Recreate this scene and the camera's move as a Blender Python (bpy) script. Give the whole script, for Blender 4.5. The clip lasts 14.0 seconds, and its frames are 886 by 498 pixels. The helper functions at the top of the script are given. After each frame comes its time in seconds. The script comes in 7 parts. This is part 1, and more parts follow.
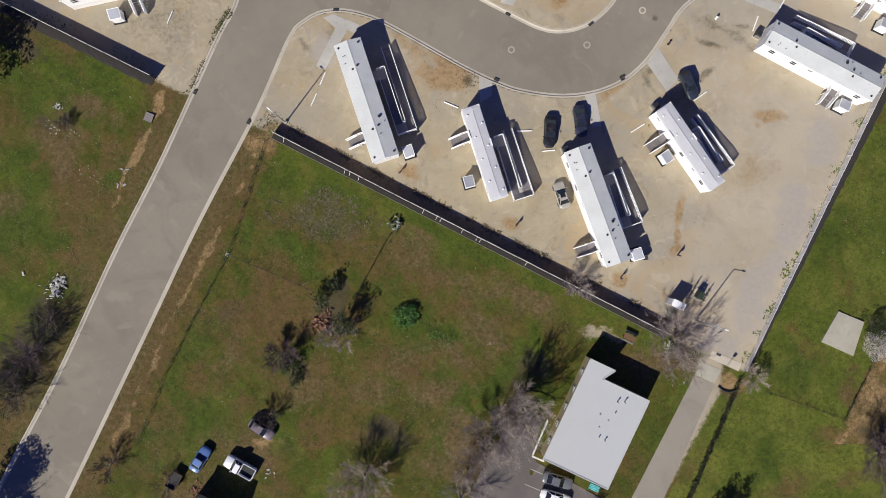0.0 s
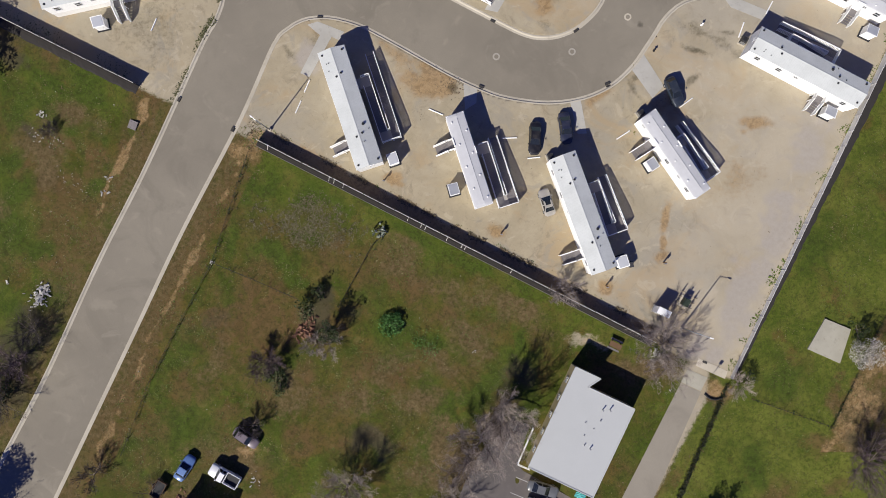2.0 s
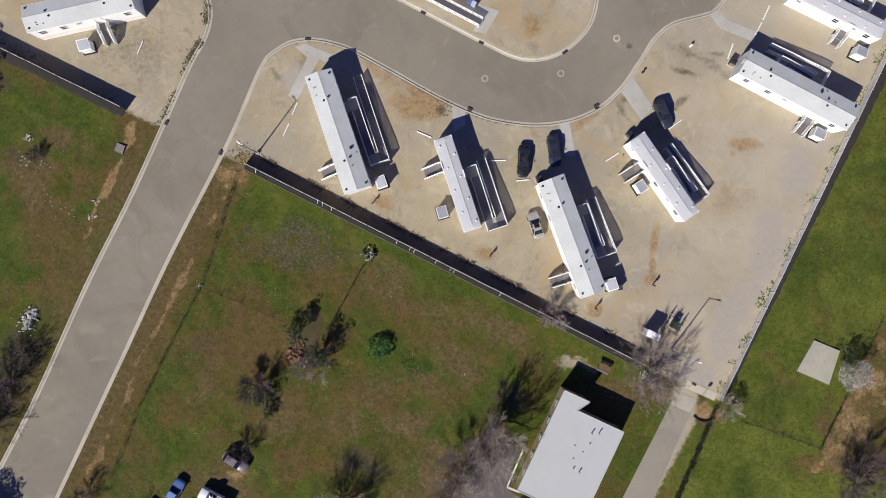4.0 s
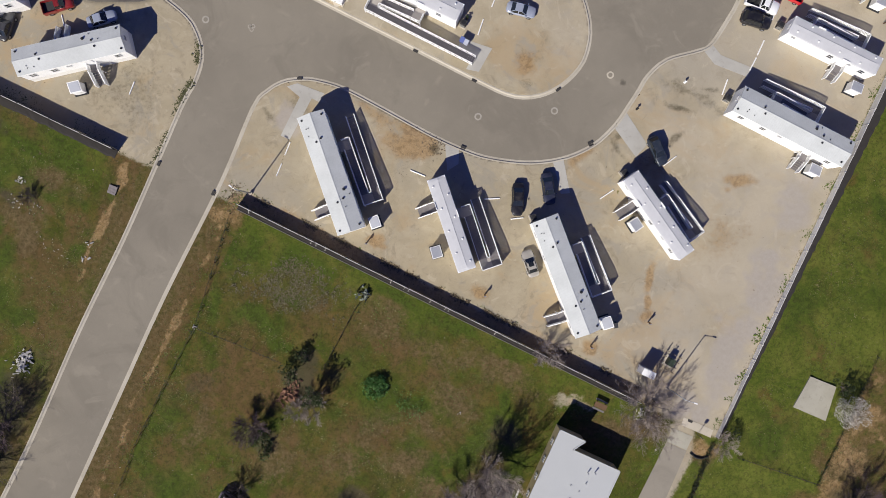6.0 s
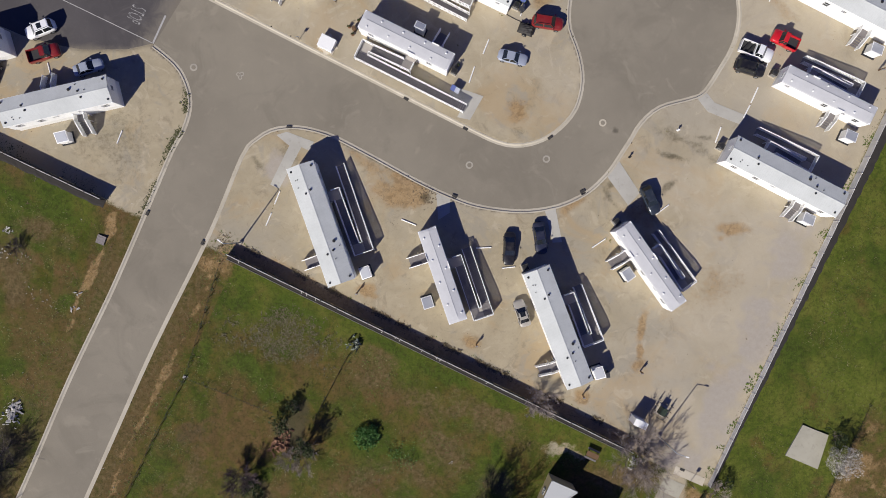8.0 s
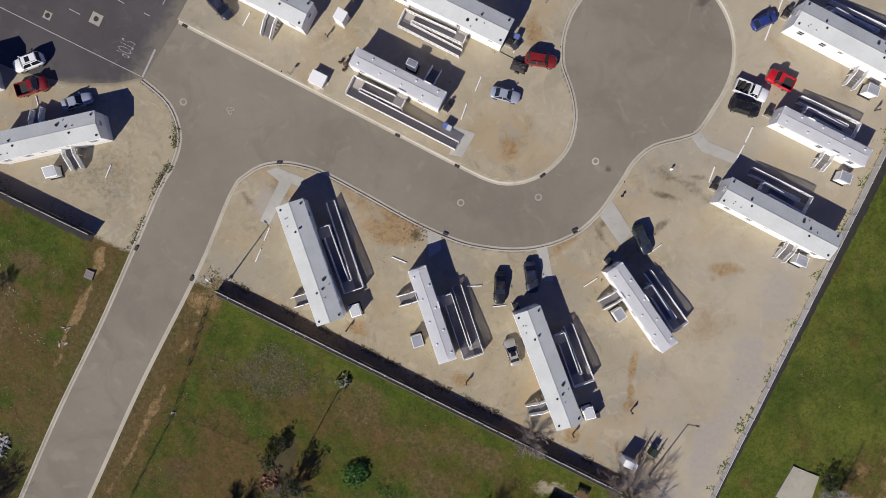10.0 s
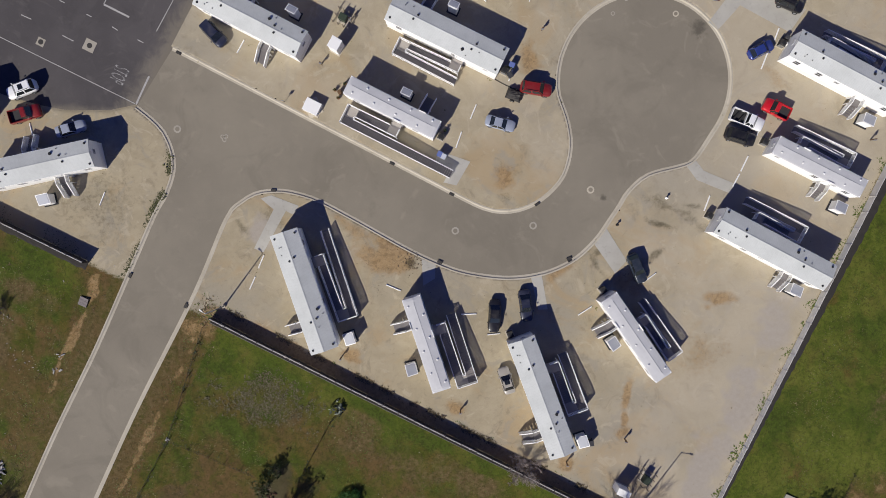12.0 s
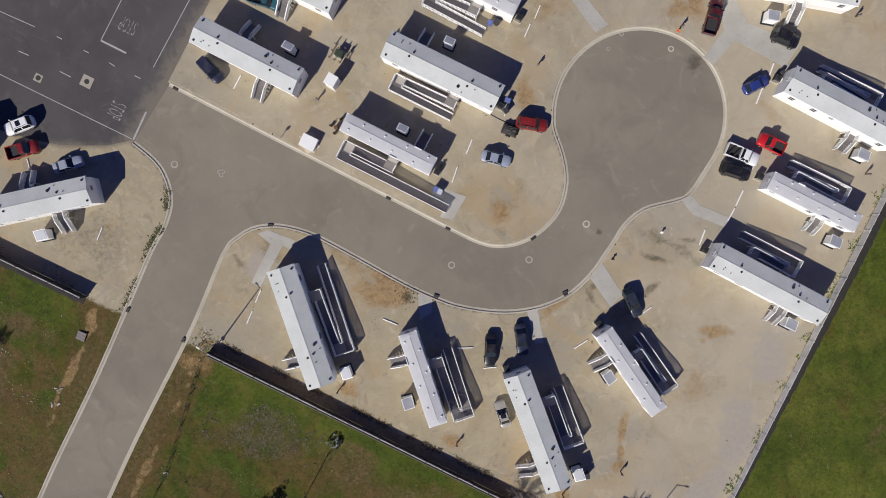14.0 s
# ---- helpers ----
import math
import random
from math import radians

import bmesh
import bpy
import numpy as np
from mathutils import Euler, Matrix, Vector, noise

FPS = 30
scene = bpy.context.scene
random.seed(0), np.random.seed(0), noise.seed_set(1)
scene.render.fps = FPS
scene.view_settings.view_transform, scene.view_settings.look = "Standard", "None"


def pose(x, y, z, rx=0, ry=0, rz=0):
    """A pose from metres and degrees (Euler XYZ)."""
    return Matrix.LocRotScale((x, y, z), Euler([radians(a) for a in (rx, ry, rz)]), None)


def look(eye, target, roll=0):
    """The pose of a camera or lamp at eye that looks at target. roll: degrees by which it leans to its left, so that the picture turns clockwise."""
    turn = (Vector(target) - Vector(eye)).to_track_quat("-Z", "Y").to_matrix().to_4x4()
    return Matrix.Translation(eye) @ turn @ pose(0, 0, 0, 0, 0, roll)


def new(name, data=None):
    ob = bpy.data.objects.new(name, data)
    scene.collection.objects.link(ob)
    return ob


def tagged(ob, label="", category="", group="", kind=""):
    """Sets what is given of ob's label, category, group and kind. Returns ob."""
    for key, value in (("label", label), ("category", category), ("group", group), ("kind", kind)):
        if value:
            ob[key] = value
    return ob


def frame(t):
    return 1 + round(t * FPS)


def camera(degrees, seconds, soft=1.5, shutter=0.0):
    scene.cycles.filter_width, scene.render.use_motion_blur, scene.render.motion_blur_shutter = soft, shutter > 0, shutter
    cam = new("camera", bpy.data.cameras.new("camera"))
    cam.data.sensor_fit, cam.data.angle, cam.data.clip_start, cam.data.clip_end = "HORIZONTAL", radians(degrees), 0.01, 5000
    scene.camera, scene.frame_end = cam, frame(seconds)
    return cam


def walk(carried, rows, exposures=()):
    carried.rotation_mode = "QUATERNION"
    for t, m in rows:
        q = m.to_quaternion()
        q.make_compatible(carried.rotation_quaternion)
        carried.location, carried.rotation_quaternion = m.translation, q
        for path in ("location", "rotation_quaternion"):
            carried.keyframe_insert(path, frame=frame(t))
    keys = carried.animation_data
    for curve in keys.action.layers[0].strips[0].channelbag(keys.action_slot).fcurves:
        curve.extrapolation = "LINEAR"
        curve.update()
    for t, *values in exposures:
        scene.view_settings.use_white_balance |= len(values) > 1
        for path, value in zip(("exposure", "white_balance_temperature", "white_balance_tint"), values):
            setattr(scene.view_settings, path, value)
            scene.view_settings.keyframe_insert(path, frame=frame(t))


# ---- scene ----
cam = camera(71.81, 14.0, soft=0.9)
PATH = [
    (0, 0.522, -0.082, 88.007, -0.245, 0.034, 0.619),
    (0.5, 1.038, 0.050, 87.986, -0.196, 0.025, 0.547),
    (1, 1.596, 0.235, 87.906, -0.180, 0.033, 0.538),
    (1.5, 2.142, 0.550, 87.824, -0.193, 0.047, 0.508),
    (2, 2.728, 1.016, 87.714, -0.235, 0.076, 0.532),
    (2.5, 3.218, 1.692, 87.629, -0.329, 0.071, 0.527),
    (3, 3.593, 2.642, 87.586, -0.433, 0.035, 0.517),
    (5.5, 4.749, 9.256, 87.282, -0.900, -0.062, -0.051),
    (6, 4.989, 10.980, 87.139, -0.970, 0.007, -0.121),
    (6.5, 5.252, 12.999, 86.941, -1.196, -0.032, -0.124),
    (7, 5.475, 15.119, 86.773, -1.361, -0.073, -0.124),
    (7.5, 5.739, 17.182, 86.625, -1.553, -0.097, -0.186),
    (8, 6.101, 19.092, 86.405, -1.725, -0.097, -0.239),
    (8.5, 6.475, 20.722, 86.202, -1.908, -0.096, -0.191),
    (11, 7.886, 27.608, 85.407, -2.398, -0.050, 0.432),
    (11.5, 8.039, 28.731, 85.382, -2.569, -0.065, 0.432),
    (12, 8.165, 29.776, 85.320, -2.700, -0.071, 0.414),
    (12.5, 8.296, 30.843, 85.325, -2.780, -0.057, 0.385),
    (13, 8.460, 32.019, 85.355, -2.788, -0.065, 0.356),
    (13.5, 8.574, 33.312, 85.417, -2.853, -0.068, 0.329),
    (14, 8.687, 34.733, 85.411, -2.805, -0.050, 0.332),
]
walk(cam, [(t, pose(x, y, z, rx, ry, rz)) for t, x, y, z, rx, ry, rz in PATH],
     exposures=[(0, 0.29), (3.0, 0.29), (6.5, 0.25), (8.5, 0.17), (11.0, 0.04), (14.0, 0.03)])

# ---- world, sun, exposure ----
SUN_WAY = Vector((-0.590, -0.807, 0.743)).normalized()      # from the ground towards the sun
world = bpy.data.worlds.new("world")
scene.world = world
world.use_nodes = True
wn, wl = world.node_tree.nodes, world.node_tree.links
wn.clear()
sky = wn.new("ShaderNodeTexSky")
sky.sky_type = "NISHITA"
sky.sun_disc = False
sky.sun_elevation = math.asin(SUN_WAY.z)
sky.sun_rotation = math.atan2(SUN_WAY.x, SUN_WAY.y) % (2 * math.pi)
sky.air_density, sky.dust_density, sky.ozone_density = 1.0, 0.2, 3.0
wbg = wn.new("ShaderNodeBackground")
wbg.inputs["Strength"].default_value = 0.062
wout = wn.new("ShaderNodeOutputWorld")
deep = wn.new("ShaderNodeHueSaturation")
deep.inputs["Saturation"].default_value = 1.3
deep.inputs["Hue"].default_value = 0.536
wl.new(sky.outputs[0], deep.inputs["Color"])
wl.new(deep.outputs[0], wbg.inputs[0])
wl.new(wbg.outputs[0], wout.inputs[0])
sun = new("sun", bpy.data.lights.new("sun", "SUN"))
sun.data.energy, sun.data.angle, sun.data.color = 5.0, radians(0.5), (1.0, 0.953, 0.872)
sun.matrix_world = look(SUN_WAY * 120, (0, 0, 0))


# ---- materials ----
class Mat:
    """A small builder of node materials."""

    def __init__(self, name):
        self.m = bpy.data.materials.new(name)
        self.m.use_nodes = True
        self.t = self.m.node_tree
        self.n = self.t.nodes
        self.b = self.n["Principled BSDF"]
        self.co = self.n.new("ShaderNodeTexCoord").outputs["Object"]
        self.geo = self.n.new("ShaderNodeNewGeometry")

    def link(self, a, b):
        self.t.links.new(a, b)

    def world_co(self):
        return self.geo.outputs["Position"]

    def noise(self, scale, detail=4, rough=0.6, co=None, dist=0.0):
        nd = self.n.new("ShaderNodeTexNoise")
        nd.inputs["Scale"].default_value, nd.inputs["Detail"].default_value = scale, detail
        nd.inputs["Roughness"].default_value, nd.inputs["Distortion"].default_value = rough, dist
        self.link(co or self.world_co(), nd.inputs["Vector"])
        return nd.outputs["Fac"]

    def voronoi(self, scale, co=None, out="Distance", feature="F1"):
        nd = self.n.new("ShaderNodeTexVoronoi")
        nd.feature = feature
        nd.inputs["Scale"].default_value = scale
        self.link(co or self.world_co(), nd.inputs["Vector"])
        return nd.outputs[out]

    def ramp(self, fac, a, b):
        """0 below a, 1 above b."""
        nd = self.n.new("ShaderNodeMapRange")
        nd.inputs["From Min"].default_value, nd.inputs["From Max"].default_value = a, b
        nd.interpolation_type = "SMOOTHSTEP"
        self.link(fac, nd.inputs["Value"])
        return nd.outputs["Result"]

    def math(self, op, a, b=0.0):
        nd = self.n.new("ShaderNodeMath")
        nd.operation = op
        for k, v in enumerate((a, b)):
            if isinstance(v, (int, float)):
                nd.inputs[k].default_value = v
            else:
                self.link(v, nd.inputs[k])
        return nd.outputs[0]

    def mix(self, fac, a, b):
        nd = self.n.new("ShaderNodeMix")
        nd.data_type = "RGBA"
        for s, v in ((nd.inputs["Factor"], fac), (nd.inputs["A"], a), (nd.inputs["B"], b)):
            if isinstance(v, (int, float)):
                s.default_value = v
            elif isinstance(v, tuple):
                s.default_value = (*v, 1.0)
            else:
                self.link(v, s)
        return nd.outputs["Result"]

    def attr(self, name, ch):
        a = self.n.new("ShaderNodeAttribute")
        a.attribute_name = name
        s = self.n.new("ShaderNodeSeparateColor")
        self.link(a.outputs["Color"], s.inputs[0])
        return s.outputs[ch]

    def bump(self, height, strength=0.4, distance=0.02):
        nd = self.n.new("ShaderNodeBump")
        nd.inputs["Strength"].default_value, nd.inputs["Distance"].default_value = strength, distance
        self.link(height, nd.inputs["Height"])
        self.link(nd.outputs[0], self.b.inputs["Normal"])

    def done(self, color, rough=0.8, metal=0.0, spec=0.3):
        if isinstance(color, tuple):
            self.b.inputs["Base Color"].default_value = (*color, 1.0)
        else:
            self.link(color, self.b.inputs["Base Color"])
        if isinstance(rough, (int, float)):
            self.b.inputs["Roughness"].default_value = rough
        else:
            self.link(rough, self.b.inputs["Roughness"])
        self.b.inputs["Metallic"].default_value = metal
        self.b.inputs["Specular IOR Level"].default_value = spec
        return self.m


def plain(name, color, rough=0.6, metal=0.0, vary=0.15, scale=3.0, spec=0.3):
    """A surface with grain and larger stains about one colour."""
    m = Mat(name)
    dark = tuple(c * (1 - vary) for c in color)
    light = tuple(min(1.0, c * (1 + vary * 0.6)) for c in color)
    big = m.noise(scale * 0.3, 3)
    fine = m.noise(scale * 6, 5)
    c = m.mix(m.math("ADD", m.math("MULTIPLY", big, 0.55), m.math("MULTIPLY", fine, 0.45)), dark, light)
    m.bump(fine, 0.15, 0.004)
    return m.done(c, rough, metal, spec)


def ground_material():
    m = Mat("ground_soil_and_grass")
    n_big = m.noise(0.045, 4, 0.6)
    n_mid = m.noise(0.22, 5, 0.65, dist=0.6)
    n_fine = m.noise(1.6, 6, 0.72)
    n_grain = m.noise(9.0, 4, 0.75)
    clump = m.noise(0.95, 5, 0.7, dist=1.4)
    stroke = m.noise(3.4, 4, 0.7, dist=0.9)
    # meadow: olive and green with straw and bare soil showing through
    meadow = m.mix(m.ramp(n_mid, 0.40, 0.60), (0.052, 0.066, 0.0075), (0.112, 0.082, 0.020))
    meadow = m.mix(m.math("MULTIPLY", m.ramp(m.noise(0.13, 5, 0.65, dist=0.8), 0.52, 0.62), 0.75), meadow, (0.054, 0.080, 0.0085))
    meadow = m.mix(m.math("MULTIPLY", m.ramp(m.noise(0.10, 5, 0.68, dist=1.0), 0.55, 0.66), 0.6), meadow, (0.108, 0.074, 0.028))
    meadow = m.mix(m.math("MULTIPLY", m.ramp(m.noise(0.30, 5, 0.7, dist=1.1), 0.54, 0.66), 0.6), meadow, (0.108, 0.066, 0.022))
    meadow = m.mix(m.math("MULTIPLY", m.ramp(n_big, 0.52, 0.66), 0.6), meadow, (0.082, 0.094, 0.012))
    meadow = m.mix(m.math("MULTIPLY", m.ramp(clump, 0.50, 0.64), 0.62), meadow, (0.040, 0.052, 0.007))
    meadow = m.mix(m.math("MULTIPLY", m.ramp(m.noise(0.75, 5, 0.7, dist=1.1), 0.54, 0.68), 0.55), meadow, (0.150, 0.118, 0.040))
    meadow = m.mix(m.math("MULTIPLY", m.ramp(stroke, 0.55, 0.72), 0.5), meadow, (0.160, 0.138, 0.050))
    green = m.mix(m.ramp(n_fine, 0.35, 0.7), (0.054, 0.080, 0.0085), (0.100, 0.122, 0.017))
    green = m.mix(m.ramp(n_mid, 0.46, 0.68), green, (0.110, 0.116, 0.021))
    green = m.mix(m.math("MULTIPLY", m.ramp(clump, 0.50, 0.63), 0.55), green, (0.046, 0.070, 0.0075))
    green = m.mix(m.math("MULTIPLY", m.ramp(m.noise(0.14, 5, 0.66, dist=0.9), 0.54, 0.66), 0.5), green, (0.105, 0.088, 0.022))
    green = m.mix(m.math("MULTIPLY", m.ramp(stroke, 0.58, 0.74), 0.35), green, (0.155, 0.150, 0.045))
    lush = m.mix(m.ramp(clump, 0.40, 0.62), (0.060, 0.090, 0.011), (0.034, 0.055, 0.007))
    lush = m.mix(m.math("MULTIPLY", m.ramp(stroke, 0.52, 0.70), 0.5), lush, (0.094, 0.116, 0.026))
    dirt = m.mix(m.ramp(n_fine, 0.35, 0.72), (0.088, 0.062, 0.026), (0.172, 0.124, 0.060))
    dirt = m.mix(m.ramp(n_mid, 0.52, 0.78), dirt, (0.078, 0.070, 0.020))
    rust = m.mix(m.ramp(clump, 0.38, 0.66), (0.134, 0.080, 0.034), (0.088, 0.060, 0.022))
    rust = m.mix(m.math("MULTIPLY", m.ramp(m.noise(0.42, 5, 0.7, dist=1.3), 0.48, 0.62), 0.6), rust, (0.072, 0.074, 0.012))
    rust = m.mix(m.math("MULTIPLY", m.ramp(stroke, 0.56, 0.72), 0.4), rust, (0.175, 0.128, 0.062))
    sand = m.mix(m.ramp(n_fine, 0.3, 0.75), (0.29, 0.180, 0.078), (0.390, 0.272, 0.142))
    sand = m.mix(m.math("MULTIPLY", m.ramp(m.noise(0.8, 5, 0.72, dist=1.6), 0.46, 0.62), 0.75), sand, (0.190, 0.118, 0.055))
    sand = m.mix(m.math("MULTIPLY", m.ramp(stroke, 0.56, 0.68), 0.5), sand, (0.120, 0.078, 0.040))
    # the lot: compacted pale gravel, tracked and stained
    lot = m.mix(m.ramp(n_mid, 0.3, 0.75), (0.330, 0.280, 0.188), (0.412, 0.352, 0.242))
    lot = m.mix(m.ramp(n_big, 0.46, 0.66), lot, (0.318, 0.285, 0.218))
    lot = m.mix(m.math("MULTIPLY", m.ramp(n_fine, 0.48, 0.8), 0.5), lot, (0.245, 0.196, 0.132))
    lot = m.mix(m.math("MULTIPLY", m.ramp(m.noise(0.5, 5, 0.7, dist=1.2), 0.56, 0.72), 0.5), lot, (0.245, 0.205, 0.146))
    lot = m.mix(m.math("MULTIPLY", m.ramp(m.noise(0.085, 5, 0.66, dist=0.9), 0.50, 0.64), 0.75), lot, (0.370, 0.280, 0.164))
    lot = m.mix(m.math("MULTIPLY", m.ramp(m.noise(0.16, 5, 0.66, dist=1.4), 0.52, 0.64), 0.7), lot, (0.298, 0.268, 0.210))
    lot = m.mix(m.math("MULTIPLY", m.ramp(m.noise(0.33, 5, 0.7, dist=1.2), 0.55, 0.69), 0.6), lot, (0.240, 0.198, 0.134))
    lot = m.mix(m.math("MULTIPLY", m.ramp(m.noise(0.24, 4, 0.62, dist=2.2), 0.58, 0.66), 0.5), lot, (0.455, 0.392, 0.285))
    speck = m.ramp(m.voronoi(3.2), 0.05, 0.11)
    lot = m.mix(m.math("MULTIPLY", m.math("SUBTRACT", 1.0, speck), 0.16), lot, (0.15, 0.12, 0.085))
    bleach = m.ramp(m.math("ADD", m.attr("zone_more", "Blue"), m.math("MULTIPLY", m.math("SUBTRACT", n_mid, 0.5), 0.5)), 0.1, 0.9)
    lot = m.mix(m.math("MULTIPLY", bleach, 0.6), lot, (0.440, 0.386, 0.296))
    green = m.mix(m.math("MULTIPLY", bleach, m.ramp(n_fine, 0.25, 0.65)), green, (0.138, 0.150, 0.026))
    grey = m.mix(m.ramp(n_fine, 0.3, 0.75), (0.335, 0.300, 0.258), (0.388, 0.350, 0.304))
    # dark brown for stains and for painted tree shade
    stain_shade = (0.068, 0.058, 0.034)

    def edge(fac, soft=0.16):
        """A zone's border, frayed."""
        f = m.math("ADD", fac, m.math("MULTIPLY", m.math("SUBTRACT", n_fine, 0.5), 0.75))
        f = m.math("ADD", f, m.math("MULTIPLY", m.math("SUBTRACT", n_grain, 0.5), 0.35))
        return m.ramp(f, 0.5 - soft, 0.5 + soft)

    c = m.mix(edge(m.attr("zone", "Green")), meadow, green)
    c = m.mix(m.math("MULTIPLY", edge(m.attr("zone_last", "Green"), 0.34), 0.85), c, rust)
    c = m.mix(m.math("MULTIPLY", edge(m.attr("zone_last", "Red"), 0.34), 0.9), c, lush)
    c = m.mix(edge(m.attr("zone", "Blue"), 0.28), c, dirt)
    lot = m.mix(m.math("MULTIPLY", m.ramp(m.math("ADD", m.attr("zone_last", "Blue"), m.math("MULTIPLY", m.math("SUBTRACT", n_mid, 0.5), 0.7)), 0.2, 0.8), 0.8), lot, grey)
    c = m.mix(edge(m.attr("zone", "Red")), c, lot)
    c = m.mix(m.math("MULTIPLY", edge(m.attr("zone_more", "Red"), 0.3), 0.8), c, sand)
    c = m.mix(m.math("MULTIPLY", edge(m.attr("zone_more", "Green"), 0.3), 0.8), c, stain_shade)
    rough = m.math("MULTIPLY", m.ramp(m.noise(2.1, 3, 0.6, dist=1.3), 0.50, 0.64), m.math("SUBTRACT", 1.0, m.ramp(m.attr("zone", "Red"), 0.3, 0.7)))
    c = m.mix(m.math("MULTIPLY", rough, 0.48), c, (0.036, 0.036, 0.011))
    grain = m.ramp(n_grain, 0.3, 0.7)
    coarse = m.math("SUBTRACT", 0.16, m.math("MULTIPLY", m.attr("zone", "Red"), 0.08))
    c = m.mix(m.math("MULTIPLY", m.math("SUBTRACT", 1.0, grain), coarse), c, (0.05, 0.042, 0.028))
    h = m.math("ADD", m.math("MULTIPLY", n_fine, 1.0), m.math("MULTIPLY", n_grain, 0.35))
    m.bump(m.math("MULTIPLY", h, m.math("SUBTRACT", 1.0, m.math("MULTIPLY", m.attr("zone", "Red"), 0.8))), 0.5, 0.12)
    return m.done(c, 0.95, 0, 0.1)


def asphalt(name, a, b, worn, dust=(), oil=()):
    m = Mat(name)
    big, mid, fine = m.noise(0.06, 4), m.noise(0.5, 5, 0.65, dist=0.8), m.noise(14.0, 4, 0.8)
    c = m.mix(m.ramp(big, 0.35, 0.65), a, b)
    c = m.mix(m.math("MULTIPLY", m.ramp(mid, 0.5, 0.8), 0.35), c, worn)
    c = m.mix(m.math("MULTIPLY", m.ramp(fine, 0.45, 0.8), 0.35), c, tuple(x * 0.62 for x in a))
    cr = m.voronoi(0.16, out="Distance", feature="DISTANCE_TO_EDGE")
    crack = m.math("MULTIPLY", m.math("SUBTRACT", 1.0, m.ramp(cr, 0.004, 0.012)), m.ramp(m.noise(0.09, 3), 0.52, 0.62))
    c = m.mix(m.math("MULTIPLY", crack, 0.03), c, tuple(x * 0.45 for x in a))
    c = m.mix(m.math("MULTIPLY", m.ramp(m.noise(0.11, 5, 0.68, dist=1.2), 0.5, 0.66), 0.45), c, tuple(x * 0.82 for x in a))
    c = m.mix(m.math("MULTIPLY", m.ramp(m.noise(0.17, 4, 0.6, dist=1.8), 0.58, 0.70), 0.3), c, tuple(x * 1.15 for x in worn))
    for x, y, r in oil:
        off = m.n.new("ShaderNodeVectorMath")
        off.operation = "DISTANCE"
        m.link(m.world_co(), off.inputs[0])
        off.inputs[1].default_value = (x, y, -0.125)
        d = m.math("ADD", off.outputs["Value"], m.math("MULTIPLY", m.math("SUBTRACT", m.noise(0.9, 5, 0.7), 0.5), r * 2.2))
        c = m.mix(m.math("MULTIPLY", m.math("SUBTRACT", 1.0, m.ramp(d, r * 0.2, r)), 0.65), c, tuple(v * 0.3 for v in a))
    for x, y, nx, ny, wide, tone in dust:
        # gravel dust tracked in over an edge: a point on it, the way inwards, its reach
        s = m.n.new("ShaderNodeSeparateXYZ")
        m.link(m.world_co(), s.inputs[0])
        d = m.math("ADD", m.math("MULTIPLY", m.math("SUBTRACT", s.outputs["X"], x), nx), m.math("MULTIPLY", m.math("SUBTRACT", s.outputs["Y"], y), ny))
        d = m.math("ADD", d, m.math("MULTIPLY", m.math("SUBTRACT", m.noise(0.4, 5, 0.7, dist=0.8), 0.5), wide * 1.6))
        c = m.mix(m.math("MULTIPLY", m.math("SUBTRACT", 1.0, m.ramp(d, 0.0, wide)), 0.8), c, tone)
    m.bump(fine, 0.35, 0.01)
    return m.done(c, 0.9, 0, 0.2)


def concrete(name, a, b):
    m = Mat(name)
    big, mid, fine = m.noise(0.25, 4), m.noise(1.4, 5, 0.7), m.noise(22, 4, 0.75)
    c = m.mix(m.ramp(big, 0.3, 0.7), a, b)
    c = m.mix(m.math("MULTIPLY", m.ramp(mid, 0.52, 0.78), 0.5), c, tuple(x * 0.6 for x in a))
    c = m.mix(m.math("MULTIPLY", m.ramp(fine, 0.5, 0.8), 0.2), c, tuple(x * 0.7 for x in b))
    m.bump(fine, 0.25, 0.006)
    return m.done(c, 0.88, 0, 0.25)


def siding(name, color, pitch=0.18, upright=False):
    """Lapped boards, or upright ribs, with a little dirt."""
    m = Mat(name)
    s = m.n.new("ShaderNodeSeparateXYZ")
    m.link(m.co, s.inputs[0])
    along = m.math("ADD", s.outputs["X"], s.outputs["Y"]) if upright else s.outputs["Z"]
    saw = m.math("FRACT", m.math("DIVIDE", along, pitch))
    dirt = m.noise(0.9, 5, 0.7)
    c = m.mix(m.math("MULTIPLY", m.ramp(dirt, 0.45, 0.8), 0.25), color, tuple(x * 0.72 for x in color))
    c = m.mix(m.math("MULTIPLY", m.ramp(saw, 0.9, 0.98), 0.4), c, tuple(x * 0.45 for x in color))
    m.bump(saw, 0.5, 0.02)
    return m.done(c, 0.55, 0, 0.35)


